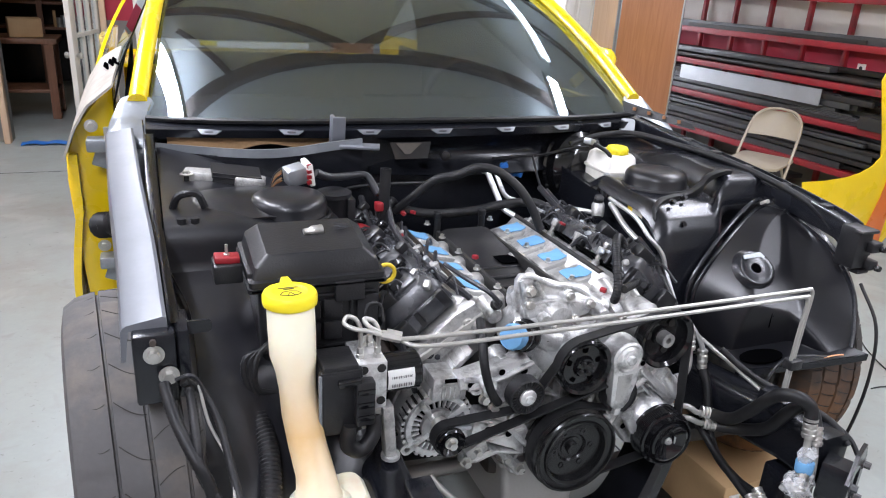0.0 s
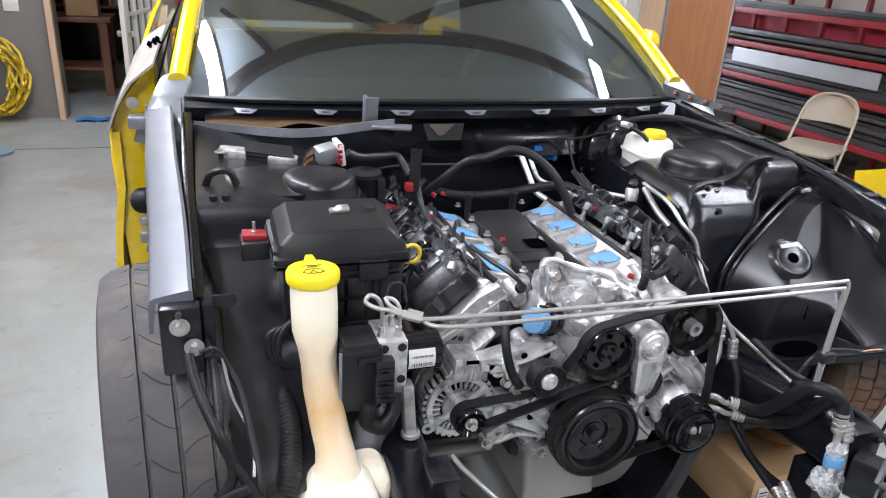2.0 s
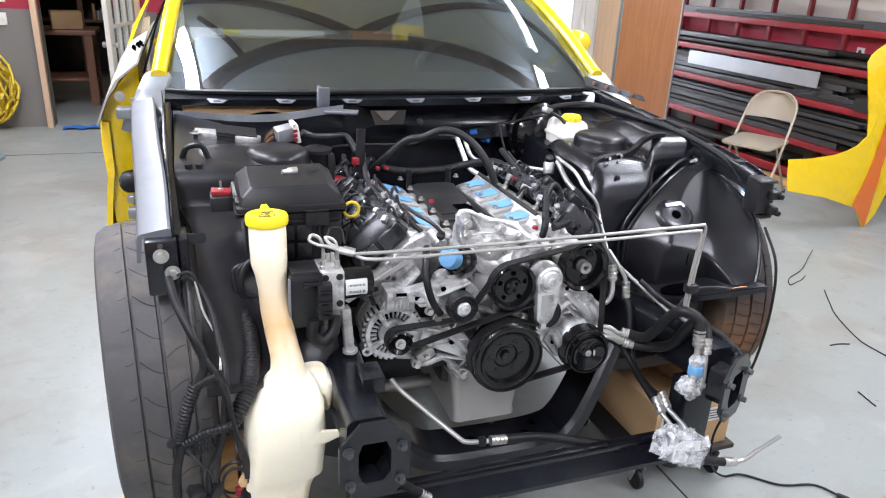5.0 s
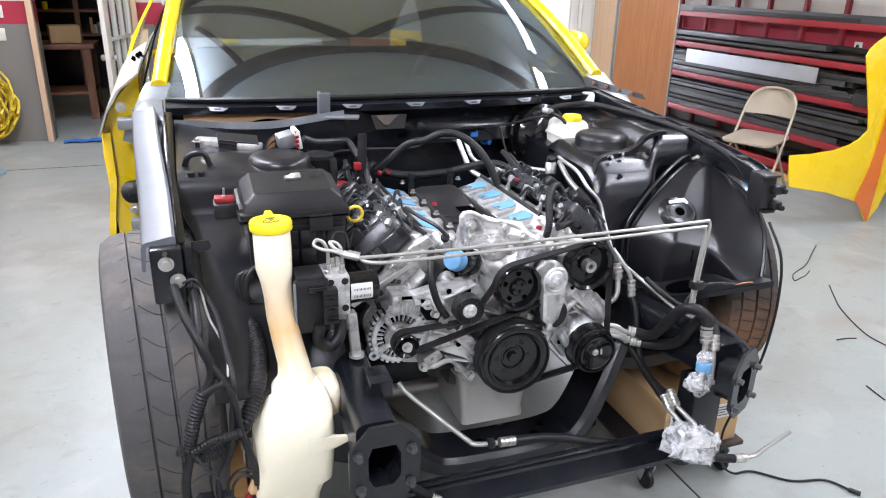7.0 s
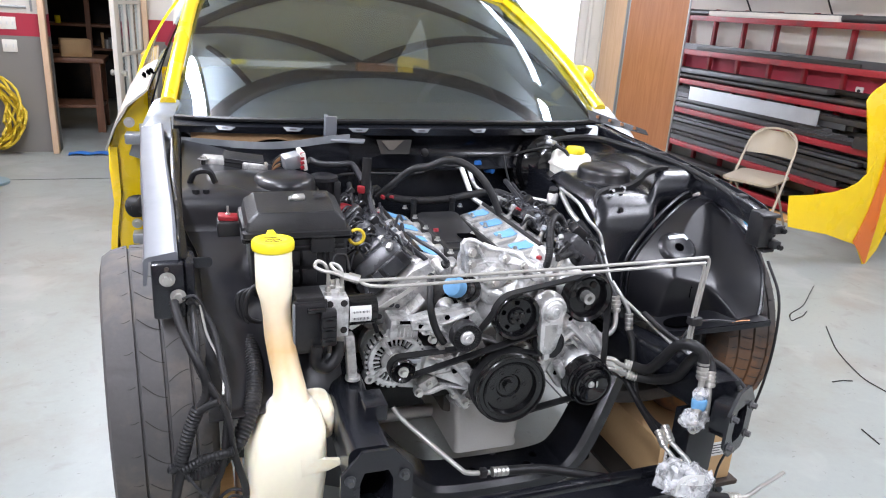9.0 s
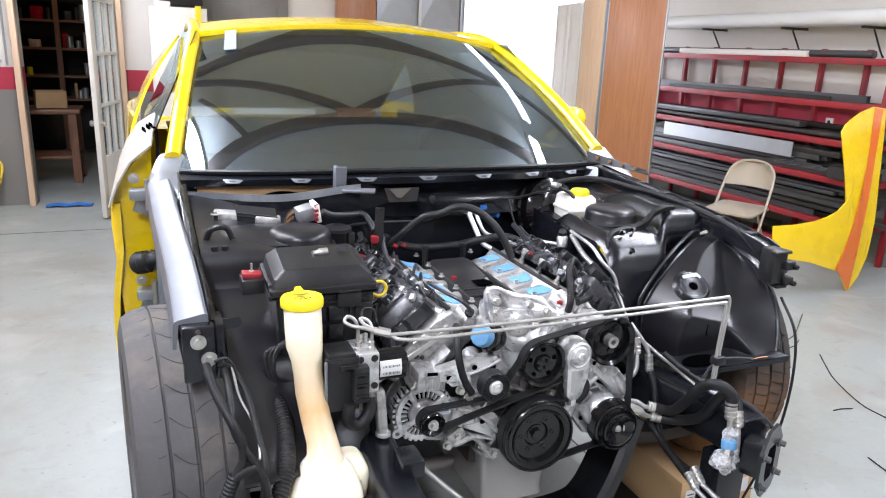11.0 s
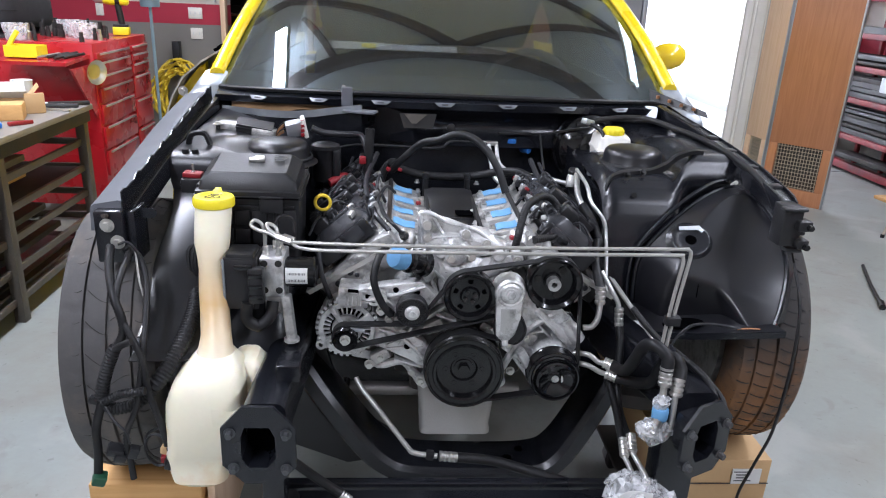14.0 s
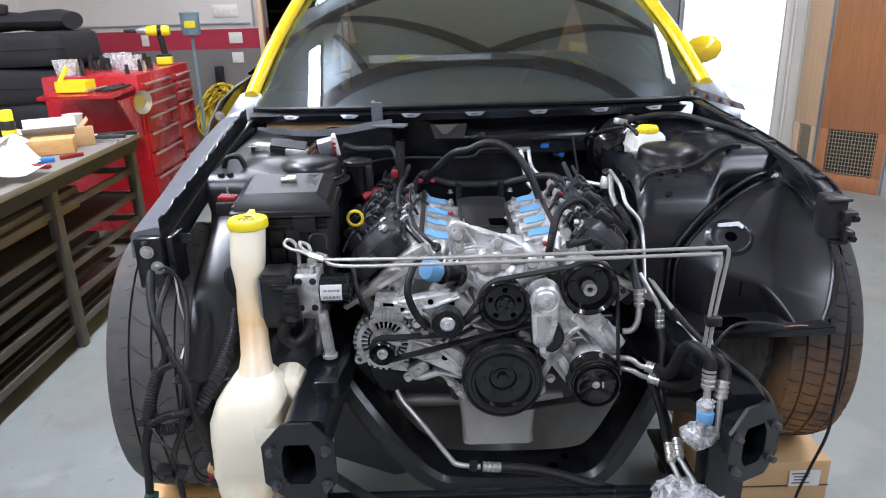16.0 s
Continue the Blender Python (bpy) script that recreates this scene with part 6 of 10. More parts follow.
# lower rails with bolted end flanges
for s, xc, yf in ((-1, -0.432, -0.345), (1, 0.494, -0.290)):
    part("frame_rail", loft(B(), [[Vector((x0 + x, y, z0 + z)) for x, z in rrect(0.088, 0.115, 0.02)] for x0, y, z0 in ((xc, yf + 0.064, 0.67), (xc, yf + 0.16, 0.67), (s * 0.415, 0.2, 0.665), (s * 0.41, 0.95, 0.62))]), "satin", car)
    oct_ = [(-0.030, 0.088), (0.030, 0.088), (0.072, 0.040), (0.072, -0.048), (0.040, -0.088), (-0.030, -0.088), (-0.072, -0.045), (-0.072, 0.040)]
    inner = [(-0.026, 0.042), (0.022, 0.042), (0.032, 0.02), (0.032, -0.03), (0.016, -0.05), (-0.022, -0.05), (-0.034, -0.03), (-0.034, 0.02)]
    bm = B()
    turn = Matrix.Translation((xc, yf, 0)) @ Matrix.Rotation(radians(26 if s > 0 else 0), 4, "Z") @ Matrix.Translation((-xc, -yf, 0))
    zc = 0.672 if s < 0 else 0.651
    m = turn @ front(yf) @ Matrix.Translation((xc, zc, 0))
    o0 = [bm.verts.new(m @ Vector((*p, 0))) for p in oct_]
    o1 = [bm.verts.new(m @ Vector((*p, 0.008))) for p in oct_]
    i0 = [bm.verts.new(m @ Vector((*p, 0))) for p in inner]
    i1 = [bm.verts.new(m @ Vector((*p, 0.06))) for p in inner]
    for A_, B_ in ((o0, o1), (o0, i0), (i0, i1)):
        for k in range(8):
            bm.faces.new((A_[k], A_[(k + 1) % 8], B_[(k + 1) % 8], B_[k]))
    bm.faces.new(i1)
    fl = part("end_flange", bm, "satin", car, "", 20)
    # The bore is shallow; a black plate paints the darkness of its depth.
    part("rail_bore", prism(B(), [(x * 0.96, z * 0.96) for x, z in inner], turn @ front(yf + 0.054) @ Matrix.Translation((xc, zc, 0)), 0.003), "void", fl)
    for x, z in ((-0.054, 0.030), (0.054, 0.028), (-0.050, -0.050), (0.052, -0.052)):
        part("bolt_head", hexbolt(B(), turn @ Vector((xc + x, yf, zc + z)), turn.to_3x3() @ Vector((0, -1, 0)), 0.0078, 0.012, 0.0115), "stock", fl)
    part("rail_gusset", box(B(), (xc + s * -0.035, yf + 0.19, 0.742), (0.05, 0.07, 0.04), bevel=0.004), "satin", car)
line = spline([(-0.42, 0.22, 0.57), (-0.345, 0.18, 0.475), (-0.255, 0.155, 0.365), (-0.19, 0.145, 0.305), (-0.12, 0.145, 0.278), (0.06, 0.145, 0.270), (0.22, 0.145, 0.278), (0.29, 0.15, 0.315), (0.36, 0.17, 0.415), (0.44, 0.21, 0.545)], 6)
rows = []
for k, p in enumerate(line):
    t = line[min(k + 1, len(line) - 1)] - line[max(k - 1, 0)]
    up = Vector((-t.z, 0, t.x)).normalized()
    rows.append([p + Vector((0, y, 0)) + up * z for y, z in ((-0.075, 0.012), (-0.062, 0.026), (-0.045, 0.030), (0.055, 0.030), (0.065, 0.018), (0.06, -0.03), (-0.055, -0.034), (-0.072, -0.022))])
part("cradle_tube", loft(B(), rows), "satin", car, "satin black engine cradle", 30)
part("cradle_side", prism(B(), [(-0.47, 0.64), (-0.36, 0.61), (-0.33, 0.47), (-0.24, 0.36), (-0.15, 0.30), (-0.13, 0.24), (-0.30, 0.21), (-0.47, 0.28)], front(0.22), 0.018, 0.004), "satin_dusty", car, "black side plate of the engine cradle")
for x, y in ((-0.02, 0.13), (0.15, 0.12), (0.19, 0.16)):
    part("cradle_hole", cyl(B(), (x, y, 0.2955), (x, y, 0.305), 0.013, seg=16), "void", car)
for s in (-1, 1):
    part("cradle_arm", loft(B(), [[p + Vector((x, 0, z)) for x, z in rrect(0.10, 0.07, 0.02, 2)] for p in spline([(0.40 * s, 0.24, 0.48), (0.46 * s, 0.45, 0.45), (0.44 * s, 0.75, 0.42)], 4)]), "satin", car)
    part("suspension_arm", loft(B(), [[p + Vector((0, x, z)) for x, z in rrect(0.08, 0.05, 0.015, 2)] for p in spline([(0.38 * s, 0.28, 0.44), (0.55 * s, 0.25, 0.42), (0.70 * s, 0.21, 0.45)], 4)]), "dark_steel", car)
# black beam added to darken the view behind the oil pan, and the steering rack in front of it
part("subframe_shade_beam", loft(B(), [[Vector((x, 0.62 + y + 0.10 * abs(x), 0.33 + z)) for y, z in rrect(0.20, 0.16, 0.03)] for x in (-0.46, -0.30, -0.10, 0.06)]), "satin", car, "black subframe-like beam added to darken behind the oil pan")
rack = part("steering_rack", cyl(B(), (-0.30, 0.30, 0.415), (0.20, 0.30, 0.415), 0.020, seg=24), "pan_alu", car, "dirty aluminium steering rack")
part("rack_boot", tube(B(), [(-0.30, 0.30, 0.415), (-0.36, 0.30, 0.42), (-0.42, 0.29, 0.43)], 0.026, 14, 6, ribs=0.006, rib_len=0.012), "rubber", rack, "ribbed rubber boot")
# lower support bar
bar = part("lower_support", loft(B(), [[p + Vector((0, x, z)) for x, z in ((-0.035, 0.012), (0.035, 0.012), (0.035, 0.0), (0.015, -0.02), (-0.015, -0.02), (-0.035, 0.0))] for p in (Vector((-0.45, -0.20, 0.41)), Vector((0.45, -0.20, 0.41)))]), "satin", car)
part("lower_support", loft(B(), [[p + Vector((0, x, z)) for x, z in rrect(0.025, 0.025, 0.006, 2)] for p in (Vector((-0.44, -0.135, 0.415)), Vector((0.44, -0.135, 0.415)))]), "satin", car)
for s in (-1, 1):
    part("support_hanger", box(B(), (-0.43 if s < 0 else 0.49, -0.20 if s < 0 else -0.15, 0.49), (0.05 if s < 0 else 0.09, 0.07, 0.22), bevel=0.006), "satin", car)
    part("support_bush", cyl(B(), (0.41 * s, -0.20, 0.385), (0.41 * s, -0.20, 0.43), 0.032, seg=18), "rubber", car)


# wheels, each turned a little


def tyre(cx, cy, cz, steer, size, width, mat, lab, blocks, lanes, bulge=0.0):
    N = 240
    turn = pose(cx, cy, cz, 0, 0, steer)
    prof = [(-0.085, 0.235), (-0.118, 0.255), (-0.124, 0.30), (-0.116, 0.332), (-0.100, 0.347), (-0.074, 0.3535), (-0.0665, 0.3545), (-0.065, 0.347), (-0.0605, 0.347), (-0.059, 0.3547), (-0.005, 0.356), (-0.003, 0.348), (0.003, 0.348), (0.005, 0.356), (0.059, 0.3547), (0.0605, 0.347), (0.065, 0.347), (0.0665, 0.3545), (0.074, 0.3535), (0.100, 0.347), (0.116, 0.332), (0.124, 0.30), (0.118, 0.255), (0.085, 0.235)]
    prof = [(x - bulge if j in (1, 2, 3) else x - bulge * 0.5 if j == 4 else x, r) for j, (x, r) in enumerate(prof)]
    bm = B()
    rings = []
    for k in range(N):
        a = 2 * math.pi * k / N
        rg = []
        for j, (x, r) in enumerate(prof):
            ph = (k + abs(j - 12) ) % blocks
            if 0.3 < r and ph == 0 and (3 < j < 7 or 8 < j < 11 or 12 < j < 15 or 16 < j < 20):
                r -= 0.0035
            rg.append(bm.verts.new(turn @ Vector((x * width, r * size * math.cos(a), r * size * math.sin(a)))))
        rings.append(rg)
    for k in range(N):
        a, b = rings[k], rings[(k + 1) % N]
        for j in range(len(prof) - 1):
            bm.faces.new((a[j], a[j + 1], b[j + 1], b[j]))
    wh = part("wheel", lathe(B(), turn @ Vector((-0.10, 0, 0)), turn @ Vector((0.10, 0, 0)), [(0.235, 0.0), (0.225, 0.02), (0.20, 0.05), (0.08, 0.07), (0.07, 0.12), (0.20, 0.15), (0.225, 0.18), (0.235, 0.2)], 40), "alu_dull", car)
    ty = part("tyre", bm, mat, wh, lab, 30)
    bm = B()
    n = 31 if blocks > 13 else 64
    for k in range(n):
        a0 = 2 * math.pi * k / n
        for lane in lanes:
            pts = []
            for j in range(7):
                t = j / 6
                x, bend, r = lane[0] + (lane[1] - lane[0]) * t, lane[2] * math.sin(math.pi * t * lane[3]), lane[4] + (lane[5] - lane[4]) * t
                a = a0 + bend
                pts.append(turn @ Vector((x * width, r * size * math.cos(a), r * size * math.sin(a))))
            tube(bm, pts, lane[6], 5, 1)
    tagged(part("tread_cut", bm, "belt" if cx > 0 else "tread", ty, "", 30), kind="stuff")


tyre(-0.840, 0.25, 0.625, 5.0, 1.0, 0.82, "tyre", "worn dusty tyre with shoulder sipes", 15, ((-0.100, -0.072, 0.012, 1, 0.3475, 0.354, 0.0010), (-0.056, 0.0, 0.085, 0.5, 0.3550, 0.3560, 0.0010), (0.006, 0.056, -0.06, 0.5, 0.3560, 0.3550, 0.0010), (0.072, 0.100, 0.012, 1, 0.354, 0.3475, 0.0010)), 0.019)
tyre(0.822, 0.35, 0.645, -5.0, 0.972, 0.78, "tyre_rust", "black tyre with rust-coloured mud on the tread", 12, ((0.070, 0.108, 0.01, 1, 0.3545, 0.341, 0.0016), (0.010, 0.056, 0.03, 0.5, 0.3565, 0.3555, 0.0013), (-0.056, -0.008, 0.03, 0.5, 0.3555, 0.3565, 0.0013), (-0.105, -0.070, 0.01, 1, 0.343, 0.3545, 0.0016)))

# supports under the front tyres
cr = thing("wooden_crib", (-0.82, 0.26, 0), "orange lumber crib standing under the front tyre", "wooden crib")
for k in range(4):
    part("plank", box(B(), (-0.82, 0.26, 0.0335 + 0.067 * k), (0.30 - 0.01 * (k % 2), 0.42, 0.0665), bevel=0.004), "lumber", cr)
part("side_board", box(B(), (-0.655, 0.27, 0.132), (0.02, 0.40, 0.264), bevel=0.002), "ply", cr, "pale plywood side board")
cb = thing("cardboard_box", (0.78, 0.3, 0.125), "cardboard carton under the front tyre on a caster dolly", "cardboard box")
part("carton", box(B(), (0.765, 0.32, 0.214), (0.30, 0.42, 0.178), bevel=0.004), "card", cb)
part("flap_seam", box(B(), (0.765, 0.108, 0.225), (0.30, 0.003, 0.002)), "ink", cb)
lb = part("label", box(B(), (0.845, 0.107, 0.25), (0.085, 0.003, 0.05)), "paper", cb, "white printed shipping label")
for k in range(4):
    part("print_bar", box(B(), (0.832 + 0.003 * (k % 2), 0.105, 0.266 - 0.010 * k), (0.05 - 0.008 * (k % 3), 0.001, 0.003)), "ink", lb)
lb = part("label", box(B(), (0.65, 0.107, 0.225), (0.035, 0.003, 0.10)), "paper", cb, "white printed label")
for k in range(7):
    part("print_bar", box(B(), (0.65, 0.105, 0.26 - 0.011 * k), (0.026, 0.001, 0.004 - 0.002 * (k % 2))), "ink", lb)
dy = thing("caster_dolly", (0.74, 0.3, 0), "low black dolly on casters under the carton", "dolly")
part("deck", box(B(), (0.74, 0.32, 0.115), (0.40, 0.46, 0.018), bevel=0.004), "dark_steel", dy)
for x in (0.58, 0.88):
    for y in (0.14, 0.50):
        fk = part("caster_fork", box(B(), (x, y, 0.095), (0.05, 0.04, 0.022), bevel=0.004), "galv", dy)
        for d in (-0.02, 0.02):
            part("fork_cheek", box(B(), (x + d, y - 0.012, 0.062), (0.004, 0.034, 0.055), rot=(18, 0, 0), bevel=0.001), "galv", fk)
        part("caster_wheel", lathe(B(), (x - 0.014, y - 0.02, 0.037), (x + 0.014, y - 0.02, 0.037), [(0, 0.004), (0.012, 0), (0.030, 0.002), (0.036, 0.007), (0.037, 0.014), (0.036, 0.021), (0.030, 0.026), (0.012, 0.028), (0, 0.024)], 24), "rubber", fk)

# ---- the engine ----
eng = thing("engine", (0, 0.3, 0.41), "aluminium V8 engine with black covers and taped intake ports", "engine")
bm = B()
box(bm, (-0.005, 0.36, 0.70), (0.34, 0.50, 0.26), bevel=0.02)
box(bm, (-0.005, 0.36, 0.56), (0.25, 0.48, 0.10), bevel=0.02)
part("block", bm, "dark_steel", eng, "dark cast iron block")
# oil pan with a flanged rim
pan = loft(B(), [[Vector((-0.004 + x * k, 0.275 + y * j, z)) for x, y in rrect(0.20, 0.40, 0.02)] for z, k, j in ((0.575, 1.16, 1.0), (0.565, 1.16, 1.0), (0.56, 1.06, 0.97), (0.50, 0.99, 0.95), (0.425, 0.92, 0.94), (0.412, 0.95, 0.955), (0.405, 0.95, 0.955))])
part("oil_pan", pan, "pan_alu", eng, "bare cast oil pan")

rnd = random.Random(21)
for s, cx in ((-1, -0.158), (1, 0.122)):
    head = part("cylinder_head", box(B(), (cx + 0.055 * s, 0.39, 0.865), (0.17, 0.48, 0.13), rot=(0, 42 * s, 0), bevel=0.012), "alu_dull", eng)
    bm = box(B(), (cx + 0.014 * s, 0.40, 0.912), (0.140, 0.455, 0.055), rot=(0, -14 * s, 0), bevel=0.006)
    for k in range(4):
        y = 0.24 + 0.108 * k
        box(bm, (cx, y, 0.936), (0.10, 0.080, 0.024), rot=(0, -14 * s, 0), bevel=0.008)
    part("intake_face", bm, "alu_dull", head)
    for k in range(4):
        y = 0.238 + 0.108 * k
        w, l = 0.070 - 0.006 * (k % 2), 0.052 if not (s < 0 and k == 1) else 0.042
        m = pose(cx, y, 0.9505, 0, -14 * s, rnd.uniform(-5, 5))
        f = lambda a, b: m @ Vector((w * (a - 0.5), l * (b - 0.5) + 0.003 * math.sin(8 * a), -0.001 + 0.002 * abs(math.sin(5 * a + 3 * b + k))))
        part("tape_pad", sheet(B(), f, 8, 5, 0.0015), "blue", head, "blue masking tape over an intake port")
    for k in range(5):
        for d in (-0.047, 0.047):
            part("stud", hexbolt(B(), (cx + d, 0.186 + 0.108 * k, 0.945 - s * d * 0.25), (0, 0, 1), 0.006, 0.008, 0.009), "steel", head)
    # rough cast lumps beside the ports
    for k in range(4):
        y = 0.21 + 0.108 * k
        part("port_lump", lathe(B(), (cx - 0.062 * s, y, 0.90), (cx - 0.060 * s, y, 1.0), [(0.030, 0), (0.028, 0.018), (0.022, 0.030), (0.012, 0.034), (0, 0.034)], 12), "alu_dull", head)
        part("port_lump", box(B(), (cx + 0.052 * s, y + 0.03, 0.935), (0.028, 0.04, 0.03), rot=(0, 20 * s, 15), bevel=0.008), "alu_dull", head)
    # valve cover: charcoal lid with a finned outer flange and a blunt black end
    vx = cx + 0.135 * s
    m = pose(vx, 0.40, 0.922, 0, 40 * s, 0)
    bm = loft(B(), [[m @ Vector((x * k, y * j, z)) for x, y in rrect(0.150, 0.48, 0.03)] for z, k, j in ((0.0, 1, 1), (0.026, 1, 1), (0.034, 0.94, 0.98), (0.050, 0.80, 0.955), (0.056, 0.72, 0.93))])
    cov = part("valve_cover", bm, "cover", eng, "dusty charcoal valve cover")
    for k in range(13):
        part("cover_fin", box(B(), m @ Vector((0.062 * s, -0.215 + 0.0355 * k, 0.034)), (0.038, 0.012, 0.026), rot=(0, 40 * s + 30 * s, 18), bevel=0.003), "cover", cov)
    for k in range(3):
        part("cover_panel", box(B(), m @ Vector((-0.005 * s, -0.165 + 0.155 * k, 0.058)), (0.075, 0.085, 0.008), rot=(0, 40 * s, 0), bevel=0.003), "cover", cov)
    if s:
        # black coil bodies and plugs crowding the cover
        for k in range(9):
            bx, by = (-0.035, 0.0, 0.03)[k % 3], -0.20 + 0.05 * k
            blk = part("coil_block", box(B(), m @ Vector((bx, by, 0.066 + 0.004 * (k % 2))), (0.046 + 0.01 * (k % 2), 0.040, 0.030), rot=(0, 40 * s, 9 * (k % 3) - 9), bevel=0.006), "plastic", cov, "black moulded coil block")
            part("coil_plug", box(B(), m @ Vector((bx + 0.035, by + 0.012, 0.072)), (0.024, 0.020, 0.020), rot=(0, 40 * s, 12), bevel=0.003), "gloss" if k % 2 else "plastic", blk)
    part("cover_end", box(B(), m @ Vector((0.0, -0.240, 0.0)), (0.140, 0.016, 0.048), rot=(0, 40 * s, 0), bevel=0.006), "plastic", cov, "blunt black end of the cover")
    for k in range(2):
        part("end_panel", box(B(), m @ Vector((-0.035 + 0.060 * k, -0.250, 0.006)), (0.050, 0.008, 0.036), rot=(0, 40 * s, 0), bevel=0.003), "cover", cov)
    part("end_flange", box(B(), m @ Vector((0.052 * s, -0.262, 0.010)), (0.05, 0.022, 0.05), rot=(0, 40 * s, 0), bevel=0.006), "plastic", cov)
    trunk = [Vector((cx + 0.125 * s, 0.66, 1.03)), Vector((cx + 0.135 * s, 0.56, 0.995)), Vector((cx + 0.13 * s, 0.44, 0.98)), Vector((cx + 0.125 * s, 0.32, 0.98)), Vector((cx + 0.105 * s, 0.22, 0.98)), Vector((cx + 0.07 * s, 0.165, 0.955))]
    part("wire_trunk", tube(B(), trunk, 0.0085, 8, 5), "tape", eng, "taped wire trunk along the cover")
    part("wire_trunk", tube(B(), [p + Vector((0.03 * s, 0.01, -0.012)) for p in trunk[:-1]], 0.0055, 8, 5), "tape", eng)
    for k in range(4):
        y = 0.245 + 0.108 * k
        # coil on the cover
        base = m @ Vector((0.030 * s, y - 0.40, 0.060))
        coil = part("ignition_coil", box(B(), base + Vector((0, 0, 0.006)), (0.050, 0.046, 0.028), rot=(0, 40 * s, 12 * s), bevel=0.004), "plastic", eng)
        part("coil_cap", box(B(), base + Vector((-0.010 * s, -0.002, 0.022)), (0.028, 0.034, 0.014), rot=(0, 40 * s, 12 * s), bevel=0.003), "cover", coil)
        part("coil_bolt", hexbolt(B(), base + Vector((-0.028 * s, -0.026, 0.022)), (0.5 * s, 0, 1), 0.006, 0.008), "steel", coil)
        plug = part("coil_plug", box(B(), base + Vector((0.026 * s, 0.006, 0.002)), (0.026, 0.028, 0.022), rot=(0, 40 * s, -10), bevel=0.003), "plastic", coil)
        for j in range(3):
            part("plug_rib", box(B(), base + Vector((0.030 * s, -0.004 + 0.010 * j, 0.012)), (0.024, 0.003, 0.012), rot=(0, 40 * s, -10)), "cover", plug)
        for j in range(2):
            q = base + Vector((0.0, 0.018 - 0.014 * j, 0.022))
            tr = trunk[2] + Vector((0, (y - 0.44), 0.002))
            part("wire", tube(B(), [q, (q + tr) / 2 + Vector((0, 0.02 * (1 - 2 * j), 0.030)), tr], 0.0032, 6, 6), "tape", eng)
        # injector and its plug beside the port
        ib = Vector((cx + 0.055 * s, y + 0.01, 0.945))
        part("injector", lathe(B(), ib, ib + Vector((0.022 * s, 0, 0.055)), [(0.010, 0), (0.010, 0.02), (0.006, 0.024), (0.006, 0.036), (0.010, 0.040), (0.010, 0.056), (0, 0.058)], 12), "alu_dull", eng)
        c = part("connector", box(B(), ib + Vector((0.028 * s, -0.018, 0.032)), (0.032, 0.020, 0.020), rot=(0, 25 * s, rnd.uniform(-25, 25)), bevel=0.003), "plastic", eng)
        part("connector_lock", box(B(), ib + Vector((0.028 * s, -0.018, 0.046)), (0.012, 0.016, 0.008), rot=(0, 25 * s, 0), bevel=0.002), "red_plastic" if k == 2 else "galv", c)
        part("wire", tube(B(), [ib + Vector((0.04 * s, -0.018, 0.034)), ib + Vector((0.05 * s, 0.0, 0.055)), trunk[2] + Vector((0, y - 0.46, 0.004))], 0.0035, 6, 6), "tape", eng)
    part("fuel_rail", tube(B(), [(cx + 0.034 * s, 0.19, 0.962), (cx + 0.034 * s, 0.62, 0.962)], 0.007, 10, bend=False), "dark_steel", eng)
    for k in range(44):
        p = Vector((cx + s * rnd.uniform(0.06, 0.19), rnd.uniform(0.18, 0.62), 0.992))
        q = p + Vector((rnd.uniform(-0.05, 0.06) * 1.0, rnd.uniform(-0.09, 0.09), 0.0))
        p.z -= 0.30 * max(0, abs(p.x - cx) - 0.09)
        q.z -= 0.30 * max(0, abs(q.x - cx) - 0.09) + 0.012
        part("wire", tube(B(), [p - Vector((0, 0, 0.012)), (p + q) / 2 + Vector((0, 0, 0.022)), q], rnd.choice((0.0026, 0.0034, 0.0045)), 6, 6), "tape", eng)
    for k in range(12):
        p = (cx + s * rnd.uniform(0.06, 0.16), 0.19 + 0.038 * k + rnd.uniform(-0.03, 0.03), 0.992)
        part("wire_clip", box(B(), p, (0.020, 0.014, 0.014), rot=(rnd.uniform(-20, 20), 30 * s, rnd.uniform(0, 90)), bevel=0.003), rnd.choice(("plastic", "grey_paint", "plastic", "alu_dull", "gloss")), eng)
# red connectors that stand out
for p in ((-0.115, 0.30, 0.985), (-0.20, 0.56, 1.012), (-0.165, 0.585, 1.005), (-0.245, 0.60, 1.03), (0.235, 0.52, 0.985), (0.275, 0.50, 0.97), (0.19, 0.60, 0.985), (0.115, 0.12, 0.955)):
    part("red_connector", box(B(), p, (0.010, 0.014, 0.010), rot=(rnd.uniform(-20, 20), rnd.uniform(-20, 20), rnd.uniform(-40, 40)), bevel=0.002), "red_plastic", eng, "red plug tab")

# valley cover and rear studs
bm = B()
loft(bm, [[Vector((-0.016 + x, y, z + dz)) for x, dz in ((-0.075, -0.03), (-0.072, 0.0), (-0.05, 0.008), (0.05, 0.008), (0.072, 0.0), (0.075, -0.03))] for y, z in ((0.17, 0.905), (0.30, 0.912), (0.42, 0.918), (0.44, 0.934), (0.585, 0.944), (0.60, 0.93))])
part("valley_cover", bm, "plastic", eng, "dusty dark valley tray")
for k in range(4):
    part("valley_rib", box(B(), (-0.016, 0.20 + 0.055 * k, 0.922), (0.11, 0.012, 0.008), bevel=0.003), "plastic", eng)
# Flat black patch painted as the shade of a recess.
part("valley_recess_shade", prism(B(), rrect(0.05, 0.07, 0.015), pose(0.02, 0.41, 0.928, 0, 0, 0), 0.002), "void", eng)
